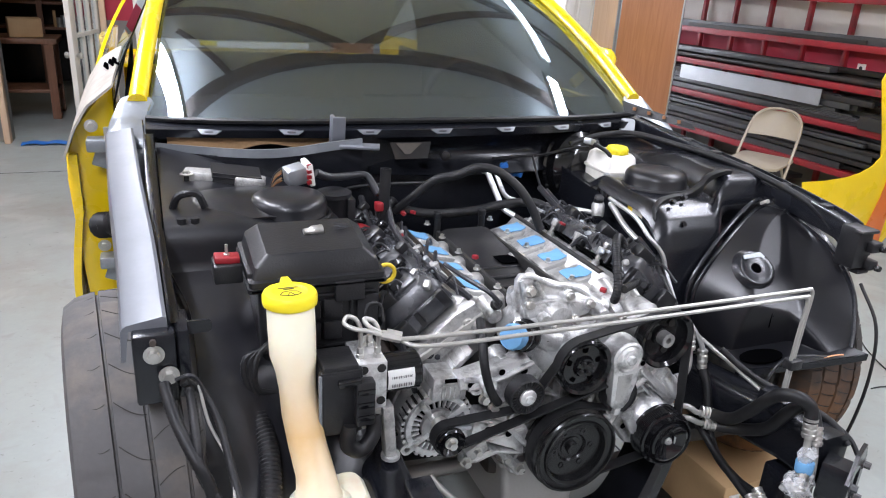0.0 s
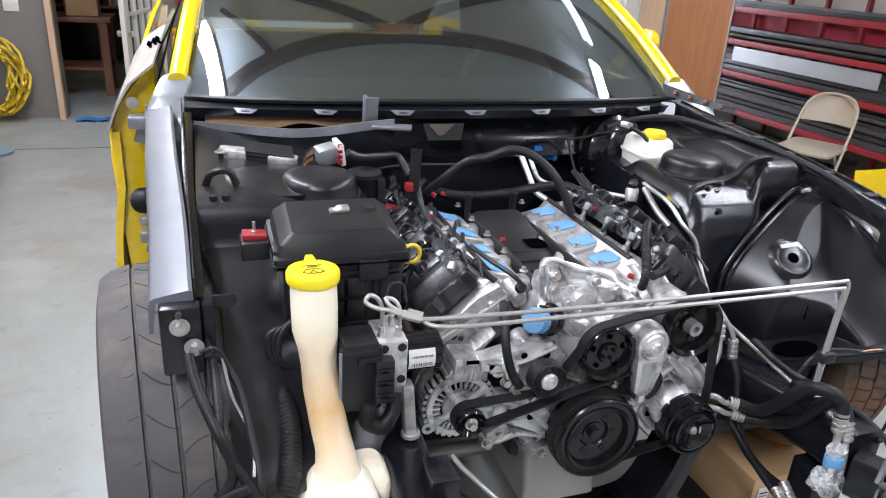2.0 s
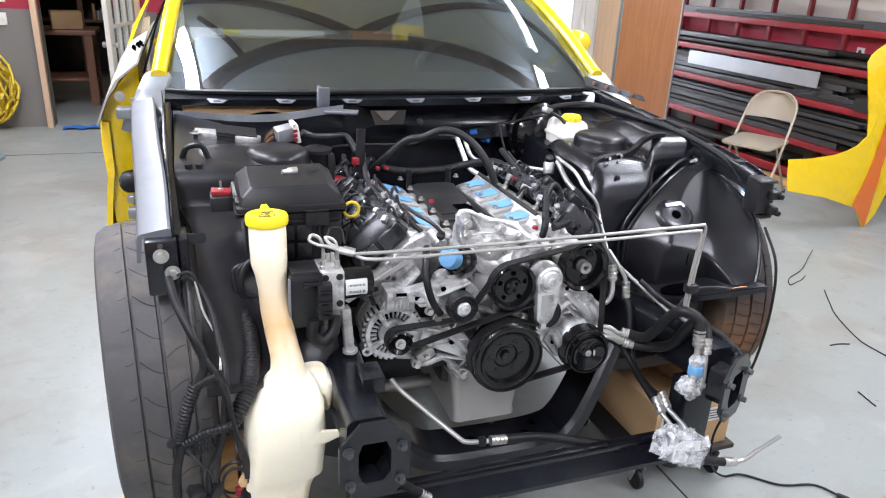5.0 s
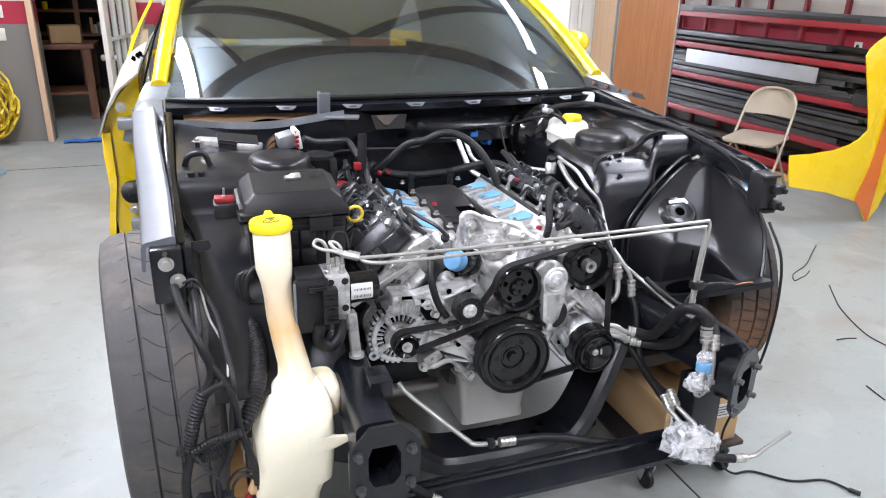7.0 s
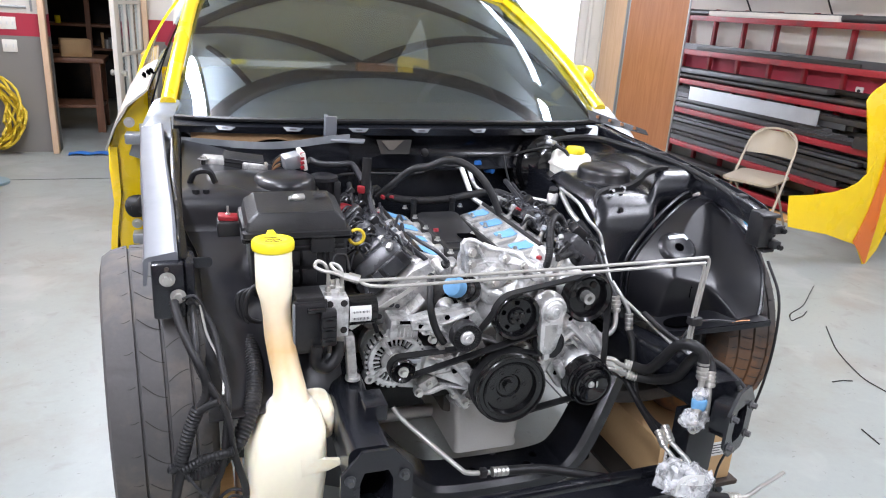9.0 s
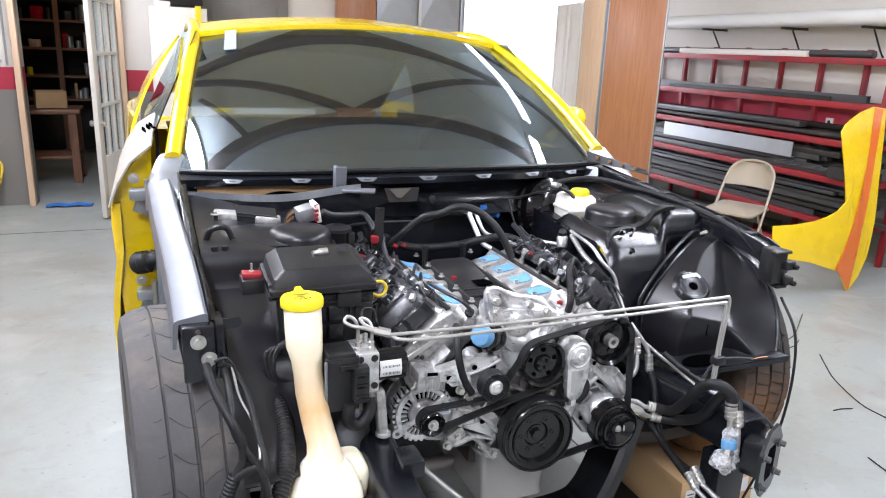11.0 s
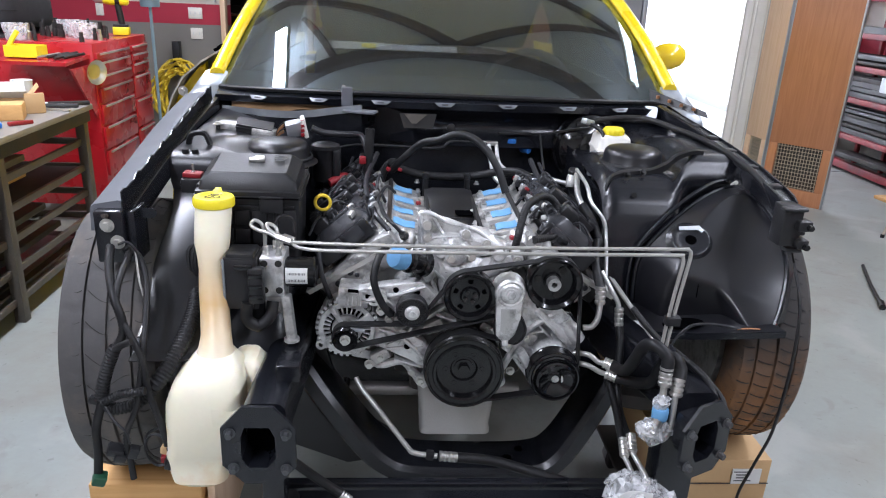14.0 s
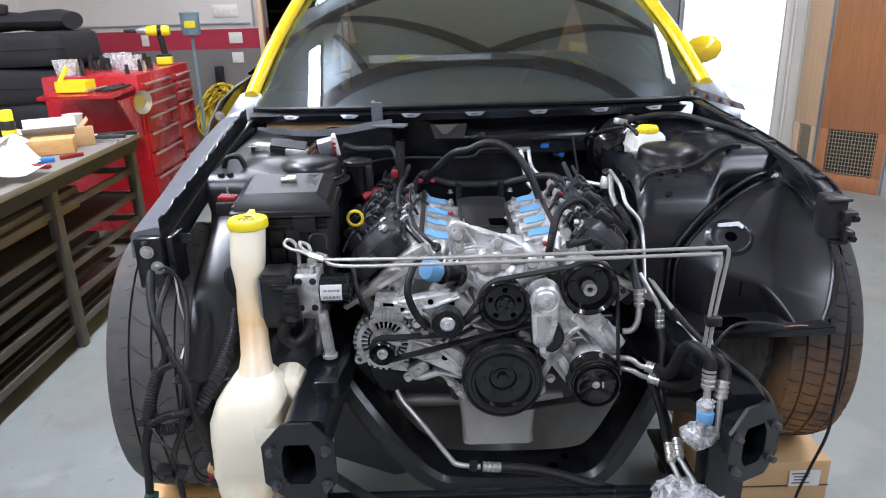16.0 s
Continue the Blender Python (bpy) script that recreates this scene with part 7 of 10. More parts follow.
for x in (-0.085, 0.052):
    part("valley_edge", box(B(), (x, 0.39, 0.925), (0.010, 0.43, 0.035), rot=(0, 0, 0), bevel=0.002), "dark_steel", eng)
for x in (-0.085, 0.045):
    part("hose_stub", lathe(B(), (x, 0.61, 0.92), (x, 0.61, 1.0), [(0.009, 0), (0.009, 0.055), (0.011, 0.056), (0.011, 0.07), (0.006, 0.072), (0, 0.072)], 12), "rubber", eng)

# front cover and castings
part("front_cover", prism(B(), [(-0.100, 0.56), (-0.108, 0.61), (-0.088, 0.69), (-0.105, 0.79), (-0.10, 0.88), (-0.07, 0.935), (0.05, 0.935), (0.10, 0.88), (0.105, 0.79), (0.088, 0.69), (0.108, 0.61), (0.098, 0.56)], front(0.095), 0.04, 0.010), "alu_dull", eng, "cast timing cover")
# raised webs and bosses on the cover
bm = B()
for x0, z0, x1, z1 in ((-0.10, 0.60, -0.02, 0.70), (0.10, 0.60, 0.03, 0.70), (-0.12, 0.74, -0.03, 0.80), (0.12, 0.74, 0.04, 0.80), (-0.08, 0.92, -0.03, 0.86), (0.07, 0.92, 0.03, 0.87), (0.0, 0.78, 0.0, 0.70), (-0.06, 0.80, -0.10, 0.90), (0.07, 0.80, 0.115, 0.88)):
    L = math.hypot(x1 - x0, z1 - z0)
    part("cover_web", box(B(), ((x0 + x1) / 2, 0.075, (z0 + z1) / 2), (L, 0.03, 0.009), rot=(0, -math.degrees(math.atan2(z1 - z0, x1 - x0)), 0), bevel=0.003), "alu", eng)
bm = B()
lathe(bm, (0.005, 0.10, 0.848), (0.005, 0.03, 0.848), [(0.075, 0), (0.072, 0.02), (0.055, 0.035), (0.035, 0.045), (0.03, 0.07), (0, 0.07)], 30)
for s in (-1, 1):
    lathe(bm, (0.02 * s, 0.085, 0.87), (0.15 * s, 0.10, 0.93), [(0.034, 0), (0.030, 0.03), (0.026, 0.06), (0.026, 0.10), (0.034, 0.105), (0.034, 0.125), (0, 0.126)], 20)
part("water_pump", bm, "alu", eng, "bright cast water pump with two outlets")
for x, z, r in ((-0.105, 0.83, 0.017), (0.118, 0.835, 0.016), (-0.118, 0.71, 0.014), (0.122, 0.70, 0.014), (-0.10, 0.585, 0.016), (0.10, 0.585, 0.016), (-0.065, 0.935, 0.015), (0.075, 0.93, 0.015), (-0.15, 0.845, 0.02)):
    part("cover_boss", lathe(B(), (x, 0.10, z), (x, 0.05, z), [(r * 1.3, 0), (r, 0.02), (r, 0.045), (r * 0.8, 0.05), (0, 0.05)], 16), "alu", eng)
# bolted pads and rough pockets between the pulleys
for x, z, w, h, y in ((-0.155, 0.765, 0.05, 0.04, 0.04), (0.145, 0.80, 0.04, 0.05, 0.05), (-0.075, 0.74, 0.05, 0.03, 0.062), (0.06, 0.735, 0.045, 0.03, 0.062), (-0.205, 0.665, 0.05, 0.03, 0.045), (0.155, 0.725, 0.05, 0.035, 0.04)):
    pad = part("cast_pad", box(B(), (x, y, z), (w, 0.03, h), rot=(0, 30 * (1 if x > 0 else -1), 0), bevel=0.006), "alu_dull", eng)
    part("pad_bolt", hexbolt(B(), (x, y - 0.015, z), (0, -1, 0), 0.0075, 0.009, 0.010), "steel", pad)
for k in range(7):
    part("cooling_rib", box(B(), (-0.30 + 0.012 * k, 0.10, 0.80 + 0.0095 * k), (0.004, 0.05, 0.05), rot=(0, 40, 0), bevel=0.001), "alu_dull", eng)
part("bracket_web", tube(B(), [(-0.235, 0.05, 0.645), (-0.20, 0.05, 0.635), (-0.15, 0.05, 0.645), (-0.115, 0.05, 0.605), (-0.09, 0.05, 0.575)], 0.011, 8), "alu", eng)
part("bracket_web", tube(B(), [(0.10, 0.03, 0.64), (0.125, 0.03, 0.69), (0.16, 0.03, 0.75), (0.215, 0.03, 0.79)], 0.010, 8), "alu", eng)
part("bracket_web", tube(B(), [(0.175, 0.03, 0.80), (0.235, 0.03, 0.745), (0.275, 0.03, 0.70)], 0.013, 8), "alu", eng)
# fans of thin casting ribs
for x0, z0, x1, z1, y in ((0.095, 0.735, 0.175, 0.79, 0.03), (0.10, 0.725, 0.20, 0.745, 0.03), (0.10, 0.71, 0.175, 0.69, 0.03), (0.095, 0.70, 0.15, 0.655, 0.03), (0.17, 0.80, 0.24, 0.73, 0.02), (0.155, 0.79, 0.22, 0.72, 0.03), (-0.19, 0.70, -0.10, 0.74, 0.03), (-0.19, 0.69, -0.10, 0.70, 0.03), (-0.17, 0.66, -0.10, 0.64, 0.03), (-0.07, 0.775, -0.02, 0.755, 0.05), (0.02, 0.775, 0.06, 0.76, 0.05), (-0.09, 0.90, -0.05, 0.86, 0.06), (-0.13, 0.75, -0.16, 0.70, 0.03)):
    L = math.hypot(x1 - x0, z1 - z0)
    part("casting_rib", box(B(), ((x0 + x1) / 2, y + 0.012, (z0 + z1) / 2), (L, 0.034, 0.006), rot=(0, -math.degrees(math.atan2(z1 - z0, x1 - x0)), 0), bevel=0.002), "alu", eng)
bm = B()
lathe(bm, (-0.112, 0.105, 0.948), (0.06, 0.105, 0.948), [(0, 0), (0.030, 0.0), (0.037, 0.012), (0.039, 0.06), (0.036, 0.10), (0.040, 0.13), (0.034, 0.165), (0, 0.172)], 24)
lathe(bm, (-0.03, 0.15, 0.93), (-0.03, 0.04, 0.935), [(0.046, 0), (0.044, 0.06), (0.036, 0.085), (0.026, 0.10), (0, 0.102)], 26)
box(bm, (-0.02, 0.135, 0.945), (0.17, 0.06, 0.045), rot=(0, 5, 0), bevel=0.012)
part("crossover_body", bm, "alu", eng, "rough cast coolant crossover")
ear = [(-0.120, 0.935), (-0.121, 1.015), (-0.112, 1.027), (-0.092, 1.026), (-0.050, 1.004), (-0.012, 0.996), (0.020, 0.985), (0.050, 0.962), (0.058, 0.940), (0.030, 0.926), (-0.08, 0.924)]
part("crossover_ear", prism(B(), ear, front(0.082), 0.020, 0.005), "alu", eng)
rim = [Vector((x, 0.080, z)) for x, z in ear[1:9]]
part("crossover_rib", tube(B(), rim, 0.0055, 8, 4), "alu", eng)
for pts, r in (([(-0.118, 0.078, 1.02), (-0.106, 0.074, 0.975), (-0.100, 0.072, 0.94)], 0.006), ([(-0.085, 0.078, 1.015), (-0.06, 0.072, 0.975), (-0.045, 0.066, 0.95)], 0.0045), ([(-0.012, 0.078, 0.993), (0.0, 0.072, 0.965), (0.02, 0.07, 0.94)], 0.005), ([(-0.09, 0.074, 0.965), (-0.05, 0.070, 0.972), (0.03, 0.072, 0.958)], 0.005)):
    part("crossover_rib", tube(B(), pts, r, 8, 4), "alu", eng)
# Thin duller plate; the recess is only put into its colour as shade.
part("crossover_recess_shade", prism(B(), [(-0.088, 1.004), (-0.062, 0.992), (-0.074, 0.972), (-0.092, 0.980)], front(0.0808), 0.001), "alu_dull", eng)
for x, y, z, r in ((-0.100, 0.092, 0.992, 0.013), (-0.098, 0.092, 0.962, 0.012), (-0.006, 0.092, 0.972, 0.013), (0.046, 0.092, 0.948, 0.012), (0.010, 0.085, 0.918, 0.012), (-0.040, 0.075, 0.915, 0.011)):
    bs = part("crossover_boss", lathe(B(), (x, y, z), (x, y - 1, z + 0.25), [(r * 1.35, 0), (r * 1.1, 0.010), (r, 0.024), (r * 0.85, 0.028), (0, 0.028)], 18), "alu", eng)
    part("boss_bolt", hexbolt(B(), (x, y - 0.027, z + 0.007), (0, -1, 0.25), 0.0080, 0.009, 0.0105), "steel", bs)
bm = B()
lathe(bm, (0.055, 0.11, 0.945), (0.108, 0.09, 0.925), [(0.024, 0), (0.020, 0.012), (0.018, 0.04), (0.023, 0.044), (0.023, 0.055), (0, 0.056)], 20)
box(bm, (0.085, 0.125, 0.925), (0.05, 0.04, 0.05), rot=(0, 25, 0), bevel=0.010)
part("outlet_stub", bm, "alu", eng, "cast outlet stub")
for x, y, z in ((-0.12, 0.05, 0.72), (-0.125, 0.05, 0.615), (0.125, 0.05, 0.62), (0.14, 0.05, 0.76), (-0.155, 0.05, 0.85), (0.12, 0.05, 0.92)):
    part("bolt_head", hexbolt(B(), (x, y, z), (0, -1, 0), 0.0085, 0.009, 0.0115), "steel", eng)
# front ends of the intake faces, with sensor and plugs
for x, z, r in ((-0.150, 0.935, 0.020), (-0.185, 0.915, 0.014), (0.135, 0.940, 0.020), (0.175, 0.915, 0.016), (0.205, 0.935, 0.012)):
    part("front_lump", lathe(B(), (x, 0.16, z), (x, 0.10, z - 0.01), [(r * 1.4, 0), (r * 1.2, 0.025), (r, 0.035), (r * 0.8, 0.05), (0, 0.052)], 16), "alu_dull", eng)
sn = part("coolant_sensor", lathe(B(), (-0.150, 0.118, 0.952), (-0.165, 0.06, 0.985), [(0.010, 0), (0.012, 0.012), (0.009, 0.016), (0.009, 0.035), (0, 0.036)], 12), "plastic", eng)
part("sensor_lead", tube(B(), [(-0.160, 0.08, 0.975), (-0.185, 0.085, 1.0), (-0.205, 0.14, 1.005), (-0.215, 0.24, 1.0)], 0.005, 8), "tape", sn)
# ridged moulding over the outboard cover
for k in range(10):
    y = 0.20 + 0.045 * k
    for sx in (-0.350, 0.318):
        part("cover_ridge", tube(B(), [(sx * 0.83, y, 0.985), (sx * 0.93, y - 0.012, 0.945), (sx, y - 0.02, 0.895)], 0.006, 6, 3), "cover", eng)

# end faces of the heads
for s, pts in ((-1, [(-0.372, 0.812), (-0.330, 0.776), (-0.185, 0.868), (-0.160, 0.925), (-0.190, 0.957), (-0.235, 0.935)]), (1, [(0.335, 0.812), (0.295, 0.776), (0.165, 0.868), (0.135, 0.925), (0.165, 0.957), (0.205, 0.935)])):
    h = part("head_end", prism(B(), pts, front(0.125), 0.05, 0.008), "alu_dull", eng, "machined end of the cylinder head")
    g = part("head_gasket", prism(B(), [(s * 0.395, 0.800), (s * 0.385, 0.792), (s * 0.17, 0.925), (s * 0.175, 0.935)][:: s], front(0.118), 0.03), "steel", h, "thin steel gasket edge")
    for x, z, r, mat in ((0.258, 0.882, 0.017, "alu_dull"), (0.285, 0.852, 0.007, "ink"), (0.268, 0.845, 0.005, "ink"), (0.315, 0.820, 0.006, "ink"), (0.205, 0.915, 0.009, "steel")):
        lathe_b = lathe(B(), (s * x, 0.126, z), (s * x, 0.119, z), [(r * 1.25, 0), (r * 1.2, 0.003), (r, 0.004), (r * 0.9, 0.006), (0, 0.006)], 18)
        part("core_plug", lathe_b, mat, h)
    part("exhaust_port", box(B(), (s * 0.345, 0.40, 0.79), (0.05, 0.46, 0.06), rot=(0, 35 * s, 0), bevel=0.01), "dark_steel", eng)
# accessory bracket arms
for pts, y, d in (([(-0.225, 0.70), (-0.12, 0.66), (-0.06, 0.60), (-0.04, 0.62), (-0.10, 0.71), (-0.17, 0.755), (-0.215, 0.76)], 0.03, 0.035),
                  ([(-0.26, 0.845), (-0.20, 0.855), (-0.11, 0.87), (-0.07, 0.83), (-0.10, 0.785), (-0.155, 0.775), (-0.19, 0.815), (-0.255, 0.815)], 0.03, 0.04),
                  ([(0.07, 0.77), (0.10, 0.70), (0.165, 0.61), (0.20, 0.60), (0.20, 0.64), (0.145, 0.72), (0.18, 0.80), (0.26, 0.745), (0.275, 0.76), (0.20, 0.84), (0.12, 0.85)], 0.025, 0.035)):
    part("bracket_arm", prism(B(), pts, front(y), d, 0.006), "alu", eng)
for p in ((-0.205, 0.025, 0.815), (-0.205, 0.025, 0.795), (-0.185, 0.02, 0.775), (-0.232, 0.028, 0.648), (-0.105, 0.025, 0.605), (0.105, 0.02, 0.715), (0.19, 0.02, 0.62)):
    part("bolt_head", hexbolt(B(), p, (0, -1, 0), 0.009, 0.012, 0.012), "steel", eng)
for x, z, r in ((-0.235, 0.832, 0.008), (-0.17, 0.85, 0.007), (-0.15, 0.80, 0.006), (-0.12, 0.845, 0.008), (-0.19, 0.72, 0.007), (-0.14, 0.70, 0.008), (0.12, 0.83, 0.007), (0.15, 0.66, 0.007), (0.175, 0.815, 0.006)):
    part("cast_hole", cyl(B(), (x, 0.0235, z), (x, 0.0225, z), r, seg=14), "void", eng)
for pts in ([(-0.25, 0.026, 0.845), (-0.18, 0.024, 0.835), (-0.10, 0.026, 0.86)], [(-0.24, 0.026, 0.822), (-0.19, 0.024, 0.822), (-0.16, 0.024, 0.785)], [(-0.21, 0.026, 0.745), (-0.15, 0.024, 0.72), (-0.07, 0.026, 0.635)]):
    part("bracket_rib", tube(B(), pts, 0.006, 8, 4), "alu", eng)
part("bracket_boss", ring(B(), (-0.205, 0.035, 0.835), (-0.205, 0.0, 0.835), 0.008, 0.015), "alu", eng)


def pulley(name, c, prof, mat, label, parent=None):
    x, y, z = c
    return part(name, lathe(B(), (x, y, z), (x, y + 1, z), prof, 44), mat, parent or eng, label, 30)


def grooves(r, y0, n, pitch=0.0036, depth=0.0028):
    out = []
    for k in range(n):
        out += [(r, y0 + pitch * k), (r - depth, y0 + pitch * (k + 0.5))]
    return out + [(r, y0 + pitch * n)]


# crank pulley
cp = pulley("crank_pulley", (0, -0.03, 0.655), [(0, 0.030), (0.030, 0.030), (0.034, 0.024), (0.055, 0.022), (0.066, 0.020), (0.070, 0.004), (0.076, 0.002), (0.078, 0.006), (0.088, 0.006), (0.090, 0.001), (0.093, 0.0), (0.096, 0.004)] + grooves(0.096, 0.008, 6) + [(0.098, 0.034), (0.098, 0.06), (0.07, 0.062), (0, 0.062)], "pulley", "black crank pulley with a deep dish")
part("hub_bolt", hexbolt(B(), (0, -0.001, 0.655), (0, -1, 0), 0.015, 0.010, 0.024), "pulley", cp)
for k in range(6):
    a = 2 * math.pi * k / 6
    part("pulley_hole", ring(B(), (0.045 * math.cos(a), -0.0075, 0.655 + 0.045 * math.sin(a)), (0.045 * math.cos(a), -0.0085, 0.655 + 0.045 * math.sin(a)), 0.004, 0.007, 14), "pulley", cp)
# water pump pulley with slots
wp = pulley("water_pump_pulley", (0.005, -0.012, 0.848), [(0, 0.006), (0.020, 0.006), (0.024, 0.014), (0.046, 0.016), (0.052, 0.004), (0.059, 0.0), (0.062, 0.003), (0.062, 0.03), (0.04, 0.034), (0, 0.034)], "gloss", "gloss black water pump pulley")
for k in range(5):
    a = 2 * math.pi * k / 5 + 0.3
    o = [(0.030 + 0.010 * t, u) for t, u in ((0, -0.004), (0.3, -0.006), (1, -0.006), (1, 0.006), (0.3, 0.006), (0, 0.004))]
    m = front(0.0015) @ Matrix.Translation((0.005, 0.848, 0)) @ pose(0, 0, 0, 0, 0, math.degrees(a))
    part("pulley_slot", prism(B(), o, m, 0.0012), "void", wp)
for k in range(4):
    a = 2 * math.pi * k / 4 + 0.5
    part("hub_bolt", hexbolt(B(), (0.005 + 0.013 * math.cos(a), -0.006, 0.848 + 0.013 * math.sin(a)), (0, -1, 0), 0.005, 0.006), "dark_steel", wp)
# power steering pump and pulley
ps = part("steering_pump", lathe(B(), (0.202, 0.15, 0.884), (0.202, 0.03, 0.884), [(0, 0), (0.042, 0.0), (0.048, 0.01), (0.048, 0.07), (0.035, 0.085), (0.022, 0.12), (0, 0.12)], 24), "alu_dull", eng, "cast steering pump body")
pp = pulley("steering_pulley", (0.202, -0.012, 0.884), [(0, 0.022), (0.020, 0.022), (0.022, 0.028), (0.048, 0.026), (0.054, 0.006), (0.062, 0.0), (0.066, 0.003)] + grooves(0.065, 0.006, 6) + [(0.066, 0.032), (0.052, 0.034), (0, 0.034)], "gloss", "gloss black steering pump pulley", ps)
part("pulley_hub", ring(B(), (0.202, 0.012, 0.884), (0.202, -0.012, 0.884), 0.007, 0.016), "alu_dull", ps, "worn metal pulley hub")
for k in range(3):
    a = 2 * math.pi * k / 3 + 0.9
    part("pulley_hole", cyl(B(), (0.202 + 0.036 * math.cos(a), 0.0125, 0.884 + 0.036 * math.sin(a)), (0.202 + 0.036 * math.cos(a), 0.0115, 0.884 + 0.036 * math.sin(a)), 0.009, seg=14), "dark_steel", ps)
# idler
idl = pulley("idler_pulley", (-0.131, -0.022, 0.811), [(0, 0.003), (0.017, 0.003), (0.019, 0.006), (0.032, 0.006), (0.035, 0.0), (0.038, 0.002), (0.038, 0.03), (0, 0.03)], "plastic", "black plastic idler pulley")
part("idler_cap", lathe(B(), (-0.131, -0.019, 0.811), (-0.131, -1, 0.811), [(0.018, 0), (0.018, 0.004), (0.015, 0.007), (0.008, 0.008), (0.008, 0.013), (0, 0.013)], 22), "alu", idl, "bright metal centre cap")
for k in range(28):
    a = 2 * math.pi * k / 28
    part("idler_tooth", box(B(), (-0.131 + 0.0275 * math.cos(a), -0.018, 0.811 + 0.0275 * math.sin(a)), (0.010, 0.004, 0.0022), rot=(0, -math.degrees(a), 0)), "plastic", idl)
# tensioner
tn = part("belt_tensioner", lathe(B(), (0.098, 0.02, 0.864), (0.098, -0.035, 0.864), [(0, 0), (0.040, 0), (0.041, 0.02), (0.037, 0.028), (0.036, 0.040), (0.031, 0.044), (0.026, 0.042), (0.021, 0.046), (0, 0.046)], 36), "alu", eng, "bright cast belt tensioner")
part("tensioner_arm", prism(B(), [(0.064, 0.862), (0.068, 0.80), (0.070, 0.755), (0.082, 0.742), (0.104, 0.742), (0.117, 0.757), (0.126, 0.80), (0.132, 0.862)], front(-0.022), 0.022, 0.005), "alu", tn)
part("arm_rib", prism(B(), [(0.078, 0.825), (0.080, 0.768), (0.090, 0.760), (0.102, 0.762), (0.112, 0.800), (0.114, 0.825)], front(-0.0225), 0.0012), "alu_dull", tn)
part("tensioner_bolt", hexbolt(B(), (0.098, -0.026, 0.864), (0, -1, 0), 0.011, 0.008, 0.015), "alu", tn)
part("tensioner_tab", box(B(), (0.094, -0.012, 0.735), (0.016, 0.014, 0.02), bevel=0.003), "alu", tn)
part("tensioner_pulley", lathe(B(), (0.105, -0.008, 0.762), (0.105, 1, 0.762), [(0, 0), (0.036, 0), (0.038, 0.003), (0.038, 0.028), (0, 0.028)], 32), "plastic", tn)
# alternator
al = part("alternator", lathe(B(), (-0.288, 0.185, 0.731), (-0.288, 0.06, 0.731), [(0, 0), (0.055, 0), (0.068, 0.012), (0.072, 0.03), (0.072, 0.05), (0.067, 0.052), (0.067, 0.062), (0.074, 0.064), (0.074, 0.09), (0.066, 0.11), (0.050, 0.122), (0.024, 0.125), (0, 0.125)], 44), "alu", eng, "bright finned alternator")
part("alternator_face", ring(B(), (-0.288, 0.062, 0.731), (-0.288, 0.050, 0.731), 0.058, 0.070, 44), "alu", al, "bright vented face ring")
# Black ring paints the shade of the vents behind the fins.
part("vent_shadow", ring(B(), (-0.288, 0.066, 0.731), (-0.288, 0.0605, 0.731), 0.018, 0.0595, 36), "void", al, "black ring for the shade behind the fins")
for k in range(28):
    a = 2 * math.pi * k / 28
    part("face_fin", box(B(), (-0.288 + 0.0505 * math.cos(a), 0.054, 0.731 + 0.0505 * math.sin(a)), (0.018, 0.010, 0.0036), rot=(0, -math.degrees(a), 0), bevel=0.0008), "alu", al)
part("alternator_hub", ring(B(), (-0.288, 0.060, 0.731), (-0.288, 0.048, 0.731), 0.016, 0.037, 32), "alu_dull", al)
# Dark band paints the shade between the rim fins.
part("rim_gap_shade", ring(B(), (-0.288, 0.088, 0.731), (-0.288, 0.058, 0.731), 0.0708, 0.0744, 44), "dark_steel", al, "dark band for the shade between the rim fins")
for k in range(32):
    a = 2 * math.pi * k / 32
    part("rim_fin", box(B(), (-0.288 + 0.0745 * math.cos(a), 0.072, 0.731 + 0.0745 * math.sin(a)), (0.008, 0.032, 0.0085), rot=(0, -math.degrees(a), 0), bevel=0.0012), "alu", al)
for a in (35, 125, 215, 305):
    ca, sa = math.cos(radians(a)), math.sin(radians(a))
    part("face_arm", box(B(), (-0.288 + 0.046 * ca, 0.052, 0.731 + 0.046 * sa), (0.045, 0.010, 0.012), rot=(0, -a, 0), bevel=0.002), "alu", al)
for a in (100, 215, 335):
    ca, sa = math.cos(radians(a)), math.sin(radians(a))
    part("mounting_lug", ring(B(), (-0.288 + 0.079 * ca, 0.09, 0.731 + 0.079 * sa), (-0.288 + 0.079 * ca, 0.052, 0.731 + 0.079 * sa), 0.006, 0.013, 18), "alu", al)
part("alternator_box", box(B(), (-0.272, 0.075, 0.818), (0.074, 0.07, 0.050), rot=(0, 4, 0), bevel=0.005), "alu", al)
part("box_slot", box(B(), (-0.270, 0.0395, 0.838), (0.030, 0.002, 0.008), rot=(0, 4, 0)), "void", al)
# Duller plate on the face paints a shaded recess.
part("box_recess_shade", box(B(), (-0.270, 0.0392, 0.815), (0.040, 0.003, 0.030), rot=(0, 4, 0)), "alu_dull", al)
for k in range(4):
    part("box_rib", box(B(), (-0.284 + 0.010 * k, 0.038, 0.812), (0.003, 0.006, 0.028), rot=(0, 4, 0), bevel=0.001), "alu", al)
part("box_eye", ring(B(), (-0.222, 0.06, 0.822), (-0.222, 0.022, 0.822), 0.007, 0.015, 18), "alu", al)
part("alternator_clip", box(B(), (-0.262, -0.002, 0.757), (0.040, 0.012, 0.010), rot=(0, 4, 0), bevel=0.002), "galv", al)
